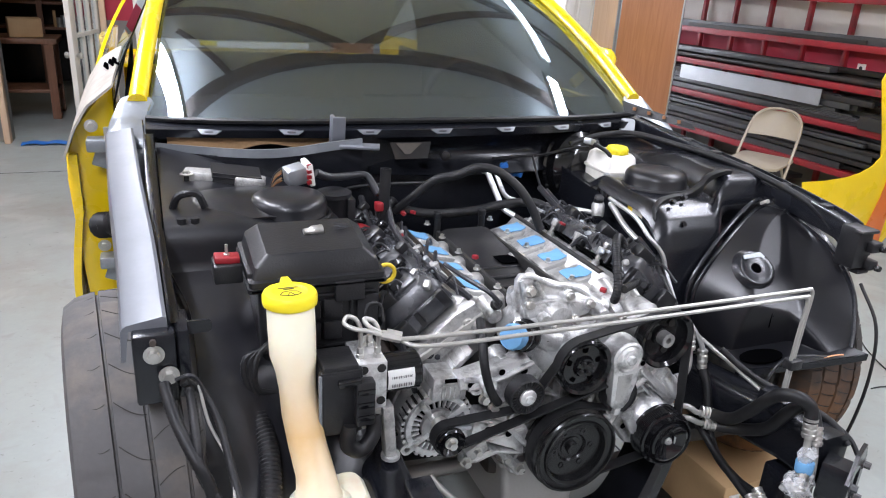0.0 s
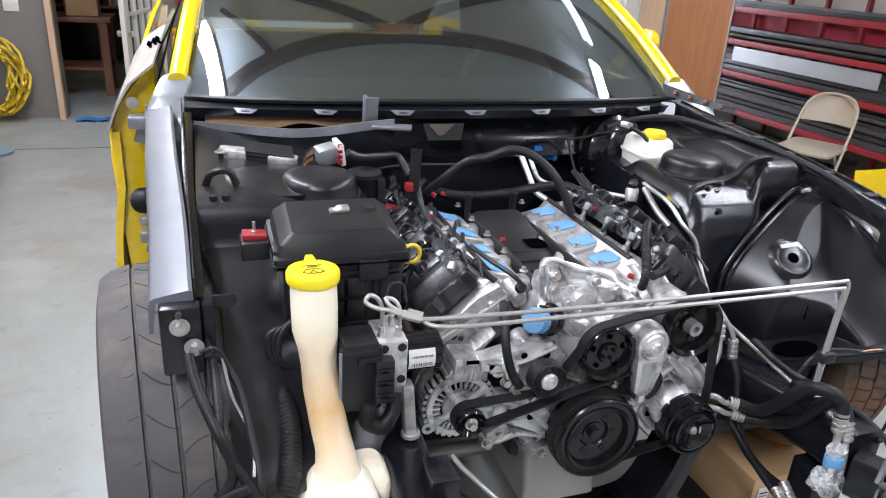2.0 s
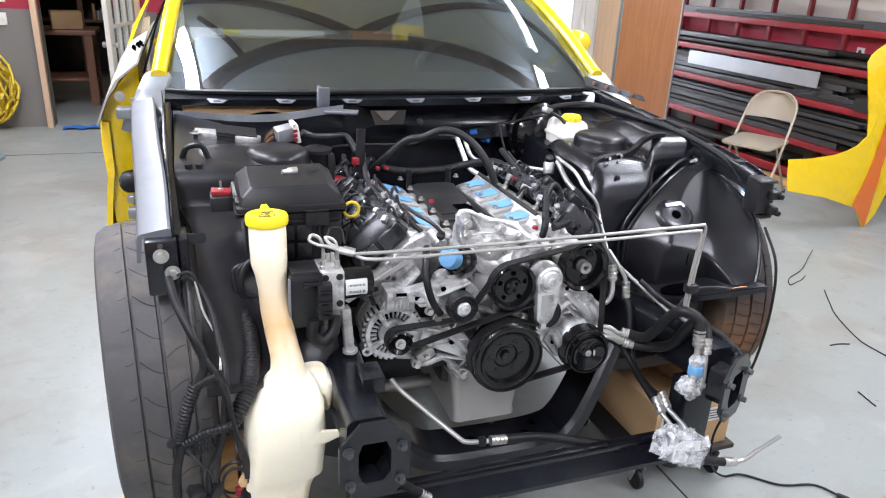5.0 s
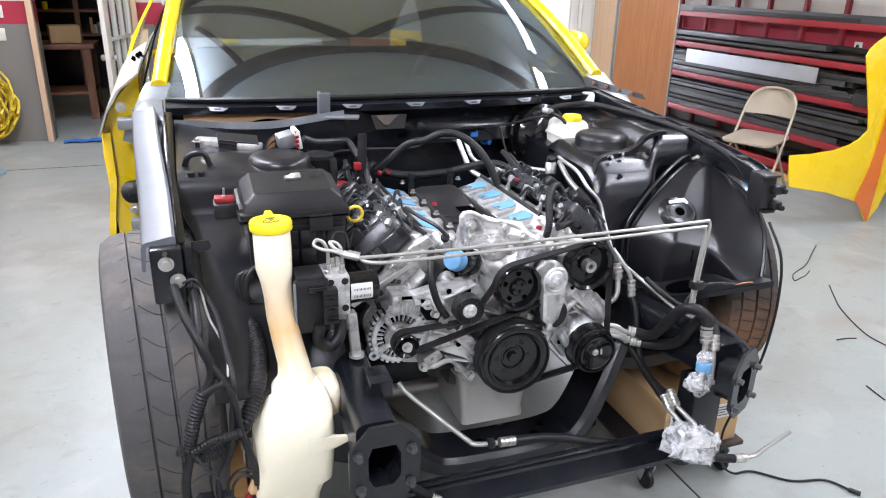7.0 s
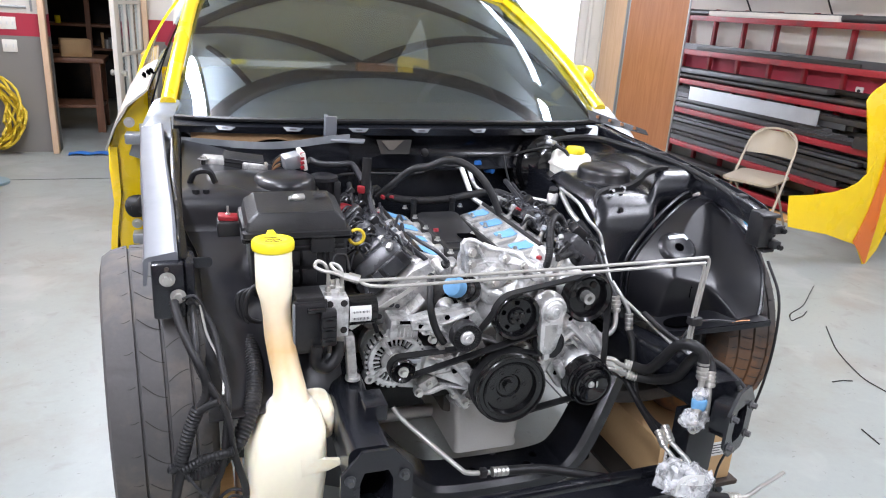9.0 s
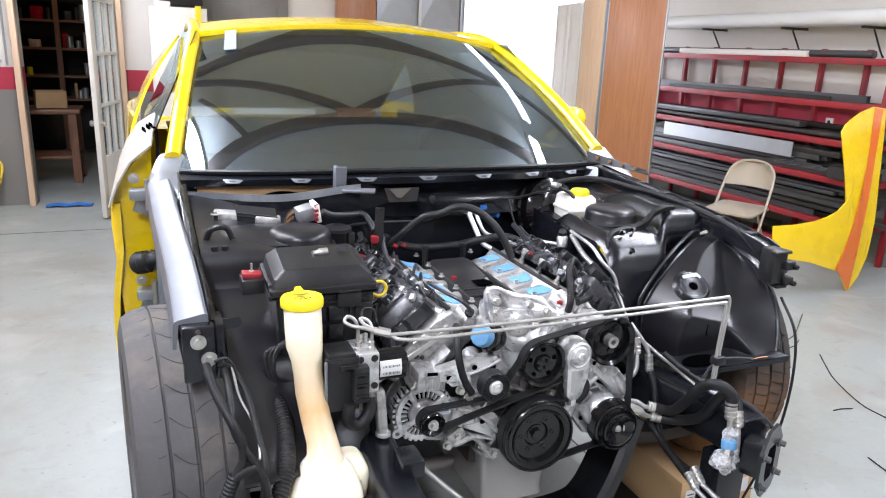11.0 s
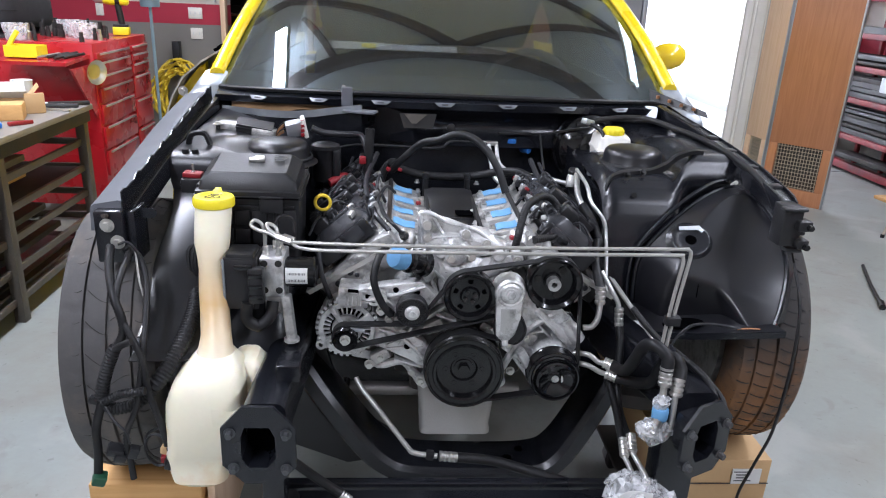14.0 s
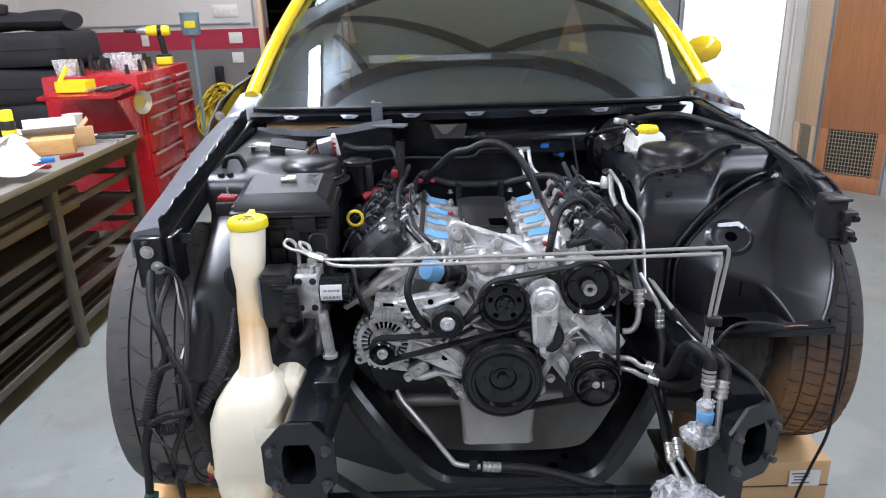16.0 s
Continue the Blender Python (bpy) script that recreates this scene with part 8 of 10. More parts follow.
part("alternator_foot", box(B(), (-0.245, 0.085, 0.655), (0.06, 0.045, 0.025), rot=(0, 10, 0), bevel=0.004), "alu", al)
part("alternator_shaft", cyl(B(), (-0.288, 0.07, 0.738), (-0.288, 0.0, 0.736), 0.017, seg=18), "steel", al)
ap = pulley("alternator_pulley", (-0.288, -0.022, 0.736), [(0, 0.006), (0.014, 0.006), (0.017, 0.010), (0.023, 0.006), (0.027, 0.0), (0.030, 0.003)] + grooves(0.030, 0.006, 6) + [(0.030, 0.034), (0, 0.034)], "gloss", "black alternator pulley", al)
part("shaft_nut", hexbolt(B(), (-0.288, -0.017, 0.736), (0, -1, 0), 0.009, 0.012, 0.013), "steel", al)
# air conditioning compressor
ac = part("compressor", lathe(B(), (0.222, 0.16, 0.66), (0.222, 0.0, 0.66), [(0, 0), (0.050, 0), (0.056, 0.01), (0.056, 0.06), (0.052, 0.062), (0.052, 0.07), (0.060, 0.072), (0.060, 0.13), (0.05, 0.15), (0.03, 0.16)], 36), "alu", eng, "cast air conditioning compressor")
cl = pulley("clutch_pulley", (0.218, -0.058, 0.655), [(0, 0.010), (0.012, 0.010), (0.016, 0.012), (0.036, 0.004), (0.042, 0.0), (0.047, 0.002), (0.049, 0.008), (0.052, 0.010), (0.054, 0.004), (0.057, 0.003), (0.058, 0.016), (0.063, 0.018)] + grooves(0.064, 0.022, 8) + [(0.066, 0.054), (0.05, 0.062), (0, 0.062)], "gloss", "gloss black compressor clutch", ac)
part("clutch_bolt", hexbolt(B(), (0.218, -0.049, 0.655), (0, -1, 0), 0.006, 0.005, 0.009), "alu_dull", ac)
part("clutch_mark", prism(B(), [(0.016, -0.009), (0.019, -0.004), (0.018, 0.008), (0.014, 0.011), (0.013, 0.006), (0.014, -0.004)], front(-0.0525) @ Matrix.Translation((0.218, 0.655, 0)), 0.001), "alu", ac)
part("compressor_boss", lathe(B(), (0.245, 0.035, 0.775), (0.285, 0.035, 0.715), [(0, 0), (0.017, 0), (0.018, 0.02), (0.022, 0.03), (0.022, 0.07), (0, 0.075)], 18), "alu", ac)
part("compressor_boss", lathe(B(), (0.135, 0.0, 0.705), (0.165, 0.0, 0.655), [(0, 0), (0.012, 0), (0.013, 0.04), (0.008, 0.06), (0, 0.06)], 14), "alu", ac)


# serpentine belt: tangent lines and wraps round the pulleys
def belt_path():
    wraps = [((0.202, 0.884), 0.0665, 0, 125, 1), ((0.005, 0.848), 0.0635, 95, 170, 1), ((-0.131, 0.811), 0.0395, 0, -95, -1), ((-0.288, 0.736), 0.0315, 85, 290, 1), ((0.105, 0.762), 0.0395, 100, -70, -1), ((0.0, 0.655), 0.0975, 70, 285, 1), ((0.218, 0.655), 0.0655, 262, 360, 1)]
    out = []
    for (cx, cz), r, a0, a1, _ in wraps:
        n = max(4, int(abs(a1 - a0) / 8))
        out += [(cx + r * math.cos(radians(a0 + (a1 - a0) * k / n)), cz + r * math.sin(radians(a0 + (a1 - a0) * k / n))) for k in range(n + 1)]
    return out


pts = belt_path()
bm = B()
n = len(pts)
rows = []
for k in range(n):
    (x0, z0), (x1, z1) = pts[k - 1], pts[(k + 1) % n]
    t = Vector((x1 - x0, 0, z1 - z0)).normalized()
    nn = Vector((t.z, 0, -t.x))
    c = Vector((pts[k][0], 0, pts[k][1]))
    rows.append([bm.verts.new(c + nn * a + Vector((0, y, 0))) for a, y in ((0.002, -0.008), (0.002, 0.016), (-0.002, 0.016), (-0.002, -0.008))])
for k in range(n):
    a, b = rows[k], rows[(k + 1) % n]
    for j in range(4):
        bm.faces.new((a[j], a[(j + 1) % 4], b[(j + 1) % 4], b[j]))
part("drive_belt", bm, "belt", eng, "black ribbed drive belt")

# hose and wire runs over the heads
for pts, r in (([(0.26, 0.15, 0.93), (0.28, 0.20, 0.90), (0.32, 0.28, 0.87)], 0.010), ([(0.24, 0.14, 0.945), (0.275, 0.17, 0.915), (0.30, 0.22, 0.86)], 0.008), ([(0.22, 0.16, 0.965), (0.26, 0.20, 0.945), (0.31, 0.30, 0.90)], 0.011)):
    part("head_hose", tube(B(), pts, r, 8, 5), "rubber", eng)
part("red_mark", box(B(), (0.215, 0.115, 0.925), (0.03, 0.004, 0.008), rot=(0, 30, 0)), "red_plastic", eng)
# thermostat neck with a taped end
th = part("coolant_neck", lathe(B(), (-0.105, 0.06, 0.905), (-0.168, 0.0, 0.94), [(0.034, 0), (0.034, 0.012), (0.028, 0.016), (0.027, 0.045), (0.030, 0.048), (0.030, 0.056), (0.024, 0.06), (0.022, 0.085), (0, 0.086)], 24), "gloss", eng, "black coolant neck")
part("tape_cap", lathe(B(), (-0.152, 0.012, 0.932), (-0.180, -0.012, 0.948), [(0.0245, 0), (0.026, 0.006), (0.0265, 0.024), (0.023, 0.036), (0.012, 0.038), (0, 0.037)], 14), "blue", th, "blue tape over the open neck")
part("neck_base", box(B(), (-0.095, 0.075, 0.897), (0.07, 0.05, 0.06), rot=(0, -30, 30), bevel=0.008), "alu", th)
part("vent_hose", tube(B(), [(-0.195, 0.09, 0.935), (-0.212, 0.04, 0.925), (-0.222, 0.0, 0.885), (-0.205, 0.0, 0.83), (-0.180, 0.01, 0.79)], 0.009, 10), "rubber", eng, "black vent hose")
# loop harness at the front of the cover
part("front_loom", tube(B(), [(0.115, 0.10, 0.90), (0.122, 0.08, 0.97), (0.15, 0.14, 1.03), (0.21, 0.22, 1.035), (0.25, 0.24, 1.0), (0.235, 0.16, 0.955), (0.17, 0.12, 0.95)], 0.009, 10, 6, ribs=0.0012, rib_len=0.006), "rubber", eng, "corrugated loom loop")
part("front_loom", tube(B(), [(-0.235, 0.60, 1.05), (-0.26, 0.45, 1.01), (-0.25, 0.30, 0.99), (-0.225, 0.20, 0.98), (-0.19, 0.15, 0.955)], 0.0075, 8), "tape", eng, "taped loom along the cover")
part("dipstick_tube", tube(B(), [(-0.30, 0.24, 0.72), (-0.345, 0.22, 0.88), (-0.358, 0.206, 0.985)], 0.005, 8), "dark_steel", eng)
bm = B()
loop = [Vector((-0.359 + 0.019 * math.cos(2 * math.pi * k / 20), 0.205, 1.008 + 0.019 * math.sin(2 * math.pi * k / 20))) for k in range(21)]
part("dipstick_ring", tube(bm, loop, 0.0042, 8, 2), "hose_yellow", eng, "yellow dipstick ring")
part("starter_cable", tube(B(), [(-0.36, 0.10, 0.92), (-0.35, 0.08, 0.86), (-0.33, 0.08, 0.80)], 0.006, 8), "tape", eng)

# ---- fittings in the engine bay ----
# fuse box
fz = thing("fuse_box", (-0.515, 0.17, 0.86), "black plastic fuse box with a lid beside the inner wing", "fuse box")
def lid_ring(z, gx, gy, tilt=0.0):
    return [Vector((-0.520 + x, 0.168 + y, z + tilt * (y + 0.08) / 0.16)) for x, y in rrect(0.236 - gx, 0.158 - gy, 0.008)]
part("base", loft(B(), [[Vector((-0.515 + x, 0.168 + y, z)) for x, y in rrect(0.225 - g, 0.150 - g, 0.012)] for z, g in ((0.86, 0.03), (0.90, 0.01), (1.055, 0.0))]), "plastic", fz)
ld = part("lid", loft(B(), [lid_ring(1.052, -0.008, -0.008, 0.018), lid_ring(1.064, -0.008, -0.008, 0.018), lid_ring(1.066, 0.006, 0.006, 0.018), lid_ring(1.085, 0.016, 0.016, 0.024), lid_ring(1.100, 0.055, 0.035, 0.026), lid_ring(1.102, 0.062, 0.042, 0.026)]), "plastic", fz, "black textured lid with chamfered edges", 18)
part("lid_socket", lathe(B(), (-0.53, 0.175, 1.12), (-0.50, 0.18, 1.12), [(0, 0), (0.006, 0), (0.007, 0.012), (0.010, 0.016), (0.010, 0.036), (0, 0.036)], 10), "steel", fz, "small loose metal fitting on the lid")
for k in range(5):
    part("lid_mark", box(B(), (-0.46 + 0.008 * (k % 2), 0.20 - 0.006 * k, 1.1255 - 0.001 * k), (0.022, 0.002, 0.001), rot=(9, 0, 0)), "ink", fz)
part("lid_rim", loft(B(), [[Vector((-0.520 + x, 0.168 + y, z + 0.018 * (y + 0.08) / 0.16)) for x, y in rrect(0.250, 0.172, 0.008)] for z in (1.046, 1.054)]), "plastic", fz)
for x in (-0.575, -0.535, -0.495):
    for z in (0.955, 1.0):
        part("vent_cell", box(B(), (x, 0.0905, z), (0.034, 0.006, 0.036), bevel=0.002), "plastic", fz)
part("side_panel", box(B(), (-0.43, 0.0905, 0.975), (0.04, 0.006, 0.09), bevel=0.002), "plastic", fz)
for x in (-0.61, -0.46):
    part("rib", box(B(), (x, 0.092, 1.0), (0.006, 0.008, 0.075), bevel=0.002), "plastic", fz)
for z in (0.925, 1.028):
    part("rib", box(B(), (-0.515, 0.0905, z), (0.20, 0.006, 0.004), bevel=0.001), "plastic", fz)
part("lid_seam", box(B(), (-0.520, 0.0805, 1.050), (0.236, 0.003, 0.003)), "void", fz)
part("latch", box(B(), (-0.465, 0.085, 1.035), (0.055, 0.012, 0.04), bevel=0.003), "plastic", fz)
part("latch", box(B(), (-0.635, 0.13, 1.055), (0.014, 0.05, 0.04), bevel=0.003), "plastic", fz)
tr = part("terminal_block", box(B(), (-0.668, 0.185, 1.055), (0.05, 0.06, 0.035), bevel=0.004), "plastic", fz)
part("terminal_cover", box(B(), (-0.668, 0.183, 1.078), (0.044, 0.034, 0.012), rot=(0, 4, 0), bevel=0.003), "red_plastic", tr, "red terminal cover")
part("terminal_stud", lathe(B(), (-0.668, 0.183, 1.08), (-0.668, 0.183, 1.2), [(0.006, 0), (0.006, 0.006), (0.003, 0.007), (0.003, 0.024), (0, 0.024)], 10), "steel", tr)
for k in range(3):
    part("cable", tube(B(), [(-0.595 + 0.02 * k, 0.10, 0.95 - 0.01 * k), (-0.635 - 0.01 * k, 0.07, 0.93), (-0.64, 0.05, 0.88 - 0.015 * k), (-0.59, 0.07, 0.85 - 0.01 * k)], 0.006, 8), "rubber", fz)

# washer reservoir
wr = thing("washer_reservoir", (-0.59, -0.13, 0.43), "natural white plastic washer reservoir with a long stained neck", "reservoir")
def trow(cx, cy, z, w, d, r):
    return [Vector((cx + x, cy + y, z)) for x, y in rrect(w, d, r, 5)]
part("tank", loft(B(), [trow(-0.602, -0.14, 0.452, 0.09, 0.10, 0.03), trow(-0.602, -0.14, 0.465, 0.122, 0.12, 0.03), trow(-0.603, -0.125, 0.50, 0.140, 0.13, 0.026), trow(-0.597, -0.13, 0.535, 0.148, 0.14, 0.026), trow(-0.587, -0.13, 0.545, 0.158, 0.146, 0.026), trow(-0.582, -0.13, 0.62, 0.164, 0.15, 0.028), trow(-0.580, -0.13, 0.665, 0.162, 0.148, 0.03), trow(-0.573, -0.125, 0.705, 0.148, 0.135, 0.035), trow(-0.567, -0.118, 0.732, 0.120, 0.112, 0.04), trow(-0.566, -0.108, 0.752, 0.084, 0.085, 0.038)]), "tank", wr)
part("tank_ear", loft(B(), [trow(-0.505, -0.075, 0.655, 0.06, 0.10, 0.02), trow(-0.498, -0.07, 0.705, 0.065, 0.10, 0.02), trow(-0.505, -0.07, 0.728, 0.05, 0.08, 0.02)]), "tank", wr)
part("mounting_lug", prism(B(), [(-0.56, 0.665), (-0.478, 0.652), (-0.470, 0.640), (-0.50, 0.628), (-0.56, 0.618)], front(-0.205), 0.012, 0.003), "tank", wr)
nk = [(-0.567, -0.110, 0.735, 0.050), (-0.566, -0.107, 0.750, 0.0415), (-0.566, -0.103, 0.765, 0.0365), (-0.567, -0.090, 0.785, 0.033), (-0.574, -0.060, 0.825, 0.032), (-0.580, -0.035, 0.875, 0.032), (-0.582, -0.02, 0.915, 0.031), (-0.583, -0.012, 0.945, 0.034), (-0.585, 0.0, 0.97, 0.039), (-0.584, 0.012, 1.01, 0.040), (-0.583, 0.028, 1.052, 0.040)]
def up_ring(cx, cy, z, r, n=24):
    return [Vector((cx + r * math.cos(2 * math.pi * k / n), cy + r * 0.95 * math.sin(2 * math.pi * k / n), z + 0.0 * k)) for k in range(n)]
part("filler_neck", loft(B(), [up_ring(*r) for r in nk]), "tank_neck", wr, "white neck with amber stains", 60)
cpw = part("cap", lathe(B(), (-0.583, 0.030, 1.046), (-0.582, 0.034, 1.2), [(0.041, 0), (0.045, 0.002), (0.046, 0.006), (0.046, 0.018), (0.043, 0.023), (0.030, 0.024), (0.028, 0.0225), (0, 0.0225)], 32), "cap", wr, "yellow washer fluid cap")
part("cap_tab", prism(B(), [(-0.012, 0), (0.012, 0), (0.006, 0.016), (-0.006, 0.016)], pose(-0.583, 0.066, 1.064, 25, 0, 0), 0.006, 0.001), "cap", cpw)
for pts in ([(-0.018, -0.004), (-0.012, 0.006), (0.0, 0.009), (0.012, 0.006), (0.018, -0.004), (0.009, -0.009), (0.0, -0.0105), (-0.009, -0.009), (-0.018, -0.004)], [(-0.006, -0.008), (0.0, 0.004)], [(0.006, -0.008), (0.0, 0.004)]):
    part("cap_mark", tube(B(), [(-0.583 + x, 0.022 + y, 1.0695) for x, y in pts], 0.0007, 5, bend=False), "ink", cpw)
for k in range(2):
    part("cap_mark", box(B(), (-0.583, 0.045 - 0.006 * k, 1.0694), (0.034 - 0.016 * k, 0.0022, 0.0006)), "ink", cpw)
part("washer_pump", cyl(B(), (-0.672, -0.15, 0.50), (-0.64, -0.15, 0.50), 0.014, seg=14), "plastic", wr)
part("pump_connector", box(B(), (-0.682, -0.15, 0.50), (0.022, 0.018, 0.018), bevel=0.003), "red_plastic", wr)

# brake control unit
ab = thing("brake_control_unit", (-0.45, 0.0, 0.80), "anti-lock brake unit with aluminium block and black module", "brake unit")
part("valve_block", box(B(), (-0.452, 0.02, 0.895), (0.055, 0.09, 0.095), bevel=0.004), "alu", ab)
part("block_step", box(B(), (-0.448, 0.015, 0.83), (0.045, 0.07, 0.05), bevel=0.004), "alu_dull", ab)
md = part("control_module", box(B(), (-0.515, -0.01, 0.892), (0.068, 0.10, 0.118), bevel=0.008), "plastic", ab)
part("module_plug", box(B(), (-0.478, -0.066, 0.895), (0.034, 0.024, 0.085), bevel=0.005), "plastic", md)
part("plug_lever", box(B(), (-0.505, -0.070, 0.938), (0.040, 0.012, 0.012), bevel=0.003), "gloss", md)
for z in (0.87, 0.895, 0.92):
    part("plug_rib", box(B(), (-0.478, -0.079, z), (0.030, 0.004, 0.010), bevel=0.001), "gloss", md)
part("module_step", box(B(), (-0.515, -0.02, 0.955), (0.06, 0.07, 0.014), bevel=0.003), "plastic", md)
part("module_edge", box(B(), (-0.551, -0.056, 0.892), (0.006, 0.006, 0.116), bevel=0.002), "grey_paint", md)
part("module_rim", box(B(), (-0.515, -0.05, 0.892), (0.074, 0.014, 0.124), bevel=0.004), "plastic", md)
part("module_cable", tube(B(), [(-0.50, -0.06, 0.85), (-0.505, -0.06, 0.81), (-0.48, -0.055, 0.79), (-0.455, -0.045, 0.81), (-0.45, -0.03, 0.84)], 0.014, 10), "rubber", md)
mo = part("pump_motor", cyl(B(), (-0.425, 0.012, 0.897), (-0.355, 0.012, 0.897), 0.036, seg=28, edge=0.004), "gloss", ab)
lbl = part("label", sheet(B(), lambda a, b: (-0.422 + 0.05 * b, 0.012 - 0.0366 * math.cos(radians(-35 + 62 * a)), 0.897 - 0.0366 * math.sin(radians(-35 + 62 * a))), 8, 2, 0.0006), "paper", mo, "white barcode label")
def lab_at(deg, x):
    return Vector((x, 0.012 - 0.0373 * math.cos(radians(deg)), 0.897 - 0.0373 * math.sin(radians(deg))))
for row in (-12, 12):
    for k in range(12):
        c = lab_at(row, -0.415 + 0.0033 * k)
        part("print_bar", box(B(), c, (0.0016 if k % 3 else 0.0008, 0.0004, 0.006), rot=(-row, 0, 0)), "ink", lbl)
for x, z in ((-0.468, 0.93), (-0.436, 0.93), (-0.468, 0.865), (-0.436, 0.865)):
    part("block_port", cyl(B(), (x, -0.0245, z), (x, -0.0265, z), 0.008, seg=14), "dark_steel", ab)
part("mount_leg", box(B(), (-0.417, -0.015, 0.79), (0.022, 0.03, 0.12), rot=(0, -5, 0), bevel=0.005), "alu_dull", ab)
part("mount_foot", cyl(B(), (-0.412, -0.02, 0.735), (-0.412, -0.02, 0.742), 0.018, seg=16), "alu", ab)
for k, (x, y) in enumerate(((-0.468, 0.0), (-0.452, 0.04), (-0.438, -0.005), (-0.44, 0.04))):
    part("pipe_union", lathe(B(), (x, y, 0.940), (x, y, 1.0), [(0.008, 0), (0.008, 0.010), (0.0065, 0.011), (0.0065, 0.022), (0.004, 0.024)], 6), "steel", ab)

# brake pipes across the front
bp = thing("brake_pipe_pair", (0, -0.05, 0.80), "pair of bare steel brake pipes running across the bay", "brake pipe")
XA = [(-0.468, 0.0, 0.955), (-0.468, 0.0, 0.995), (-0.475, 0.005, 1.014), (-0.490, 0.005, 1.022), (-0.497, 0.0, 1.012), (-0.480, -0.01, 1.004), (-0.455, -0.018, 1.0), (-0.42, -0.03, 0.988), (-0.37, -0.035, 0.985), (-0.15, -0.055, 0.990), (0.15, -0.078, 1.000), (0.44, -0.100, 1.012), (0.468, -0.101, 1.012), (0.476, -0.102, 0.998), (0.470, -0.105, 0.95), (0.458, -0.112, 0.87), (0.447, -0.12, 0.78)]
XB = [(-0.438, -0.005, 0.955), (-0.438, -0.006, 0.995), (-0.446, 0.002, 1.010), (-0.462, 0.0, 1.016), (-0.452, -0.012, 1.003), (-0.41, -0.024, 0.985), (-0.36, -0.05, 0.975), (-0.15, -0.066, 0.980), (0.15, -0.088, 0.990), (0.43, -0.108, 1.001), (0.452, -0.109, 0.999), (0.458, -0.110, 0.985), (0.452, -0.113, 0.94), (0.443, -0.118, 0.87), (0.434, -0.124, 0.78)]
for pts in (XA, XB):
    part("pipe", tube(B(), pts, 0.0042, 10, 5), "pipe", bp)
for p, q in (((-0.437, -0.022, 0.994), (-0.405, -0.03, 0.986)), ((-0.425, -0.012, 0.990), (-0.40, -0.02, 0.984))):
    part("union_nut", cyl(B(), p, q, 0.0085, seg=6), "steel", bp, "bright hex union")
part("pipe_clamp", box(B(), (0.452, -0.117, 0.848), (0.034, 0.024, 0.022), bevel=0.004), "plastic", bp)
part("pipe_loop", tube(B(), [(-0.452, 0.04, 0.955), (-0.45, 0.04, 1.0), (-0.44, 0.05, 1.018), (-0.415, 0.06, 1.01), (-0.41, 0.05, 0.98)], 0.0032, 8), "rubber", bp)

# brake booster, master cylinder and fluid reservoir
bo = thing("brake_booster", (0.47, 0.82, 0.95), "black brake booster with master cylinder", "brake booster")
part("booster_can", lathe(B(), (0.46, 0.90, 1.03), (0.49, 0.74, 1.05), [(0, 0), (0.10, 0), (0.118, 0.02), (0.120, 0.05), (0.112, 0.056), (0.116, 0.062), (0.112, 0.09), (0.085, 0.115), (0.04, 0.125), (0, 0.125)], 40), "gloss", bo)
part("master_cylinder", lathe(B(), (0.49, 0.75, 1.035), (0.505, 0.60, 1.045), [(0, 0), (0.026, 0), (0.026, 0.02), (0.019, 0.024), (0.019, 0.12), (0.013, 0.125), (0, 0.125)], 20), "alu_dull", bo)
part("fluid_reservoir", loft(B(), [[Vector((0.510 + dx + x, 0.70 + y, z)) for x, y in rrect(w, d, 0.020)] for z, w, d, dx in ((1.012, 0.07, 0.10, 0), (1.026, 0.098, 0.135, 0), (1.062, 0.102, 0.142, 0), (1.066, 0.110, 0.150, 0), (1.072, 0.110, 0.150, 0), (1.076, 0.102, 0.142, 0), (1.108, 0.096, 0.130, 0), (1.118, 0.08, 0.11, 0))]), "white_plastic", bo, "white translucent fluid reservoir", 40)
part("reservoir_cap", lathe(B(), (0.508, 0.675, 1.116), (0.508, 0.675, 1.2), [(0.029, 0), (0.032, 0.003), (0.032, 0.017), (0.028, 0.023), (0.012, 0.024), (0, 0.024)], 24), "cap", bo, "yellow reservoir cap")
for k in range(14):
    a = 2 * math.pi * k / 14
    part("cap_grip", box(B(), (0.508 + 0.0322 * math.cos(a), 0.675 + 0.0322 * math.sin(a), 1.126), (0.003, 0.005, 0.014), rot=(0, 0, math.degrees(a)), bevel=0.001), "cap", bo)
part("level_cable", tube(B(), [(0.49, 0.64, 1.05), (0.475, 0.645, 1.10), (0.468, 0.67, 1.125), (0.445, 0.70, 1.14), (0.43, 0.71, 1.145)], 0.006, 8), "rubber", bo)
part("cable_plug", box(B(), (0.432, 0.71, 1.148), (0.04, 0.025, 0.018), rot=(0, 15, 30), bevel=0.004), "galv", bo)
part("pressure_sensor", lathe(B(), (0.425, 0.60, 1.0), (0.44, 0.61, 1.10), [(0.010, 0), (0.010, 0.03), (0.014, 0.032), (0.014, 0.045), (0.011, 0.047), (0.011, 0.075), (0, 0.08)], 12), "galv", bo)

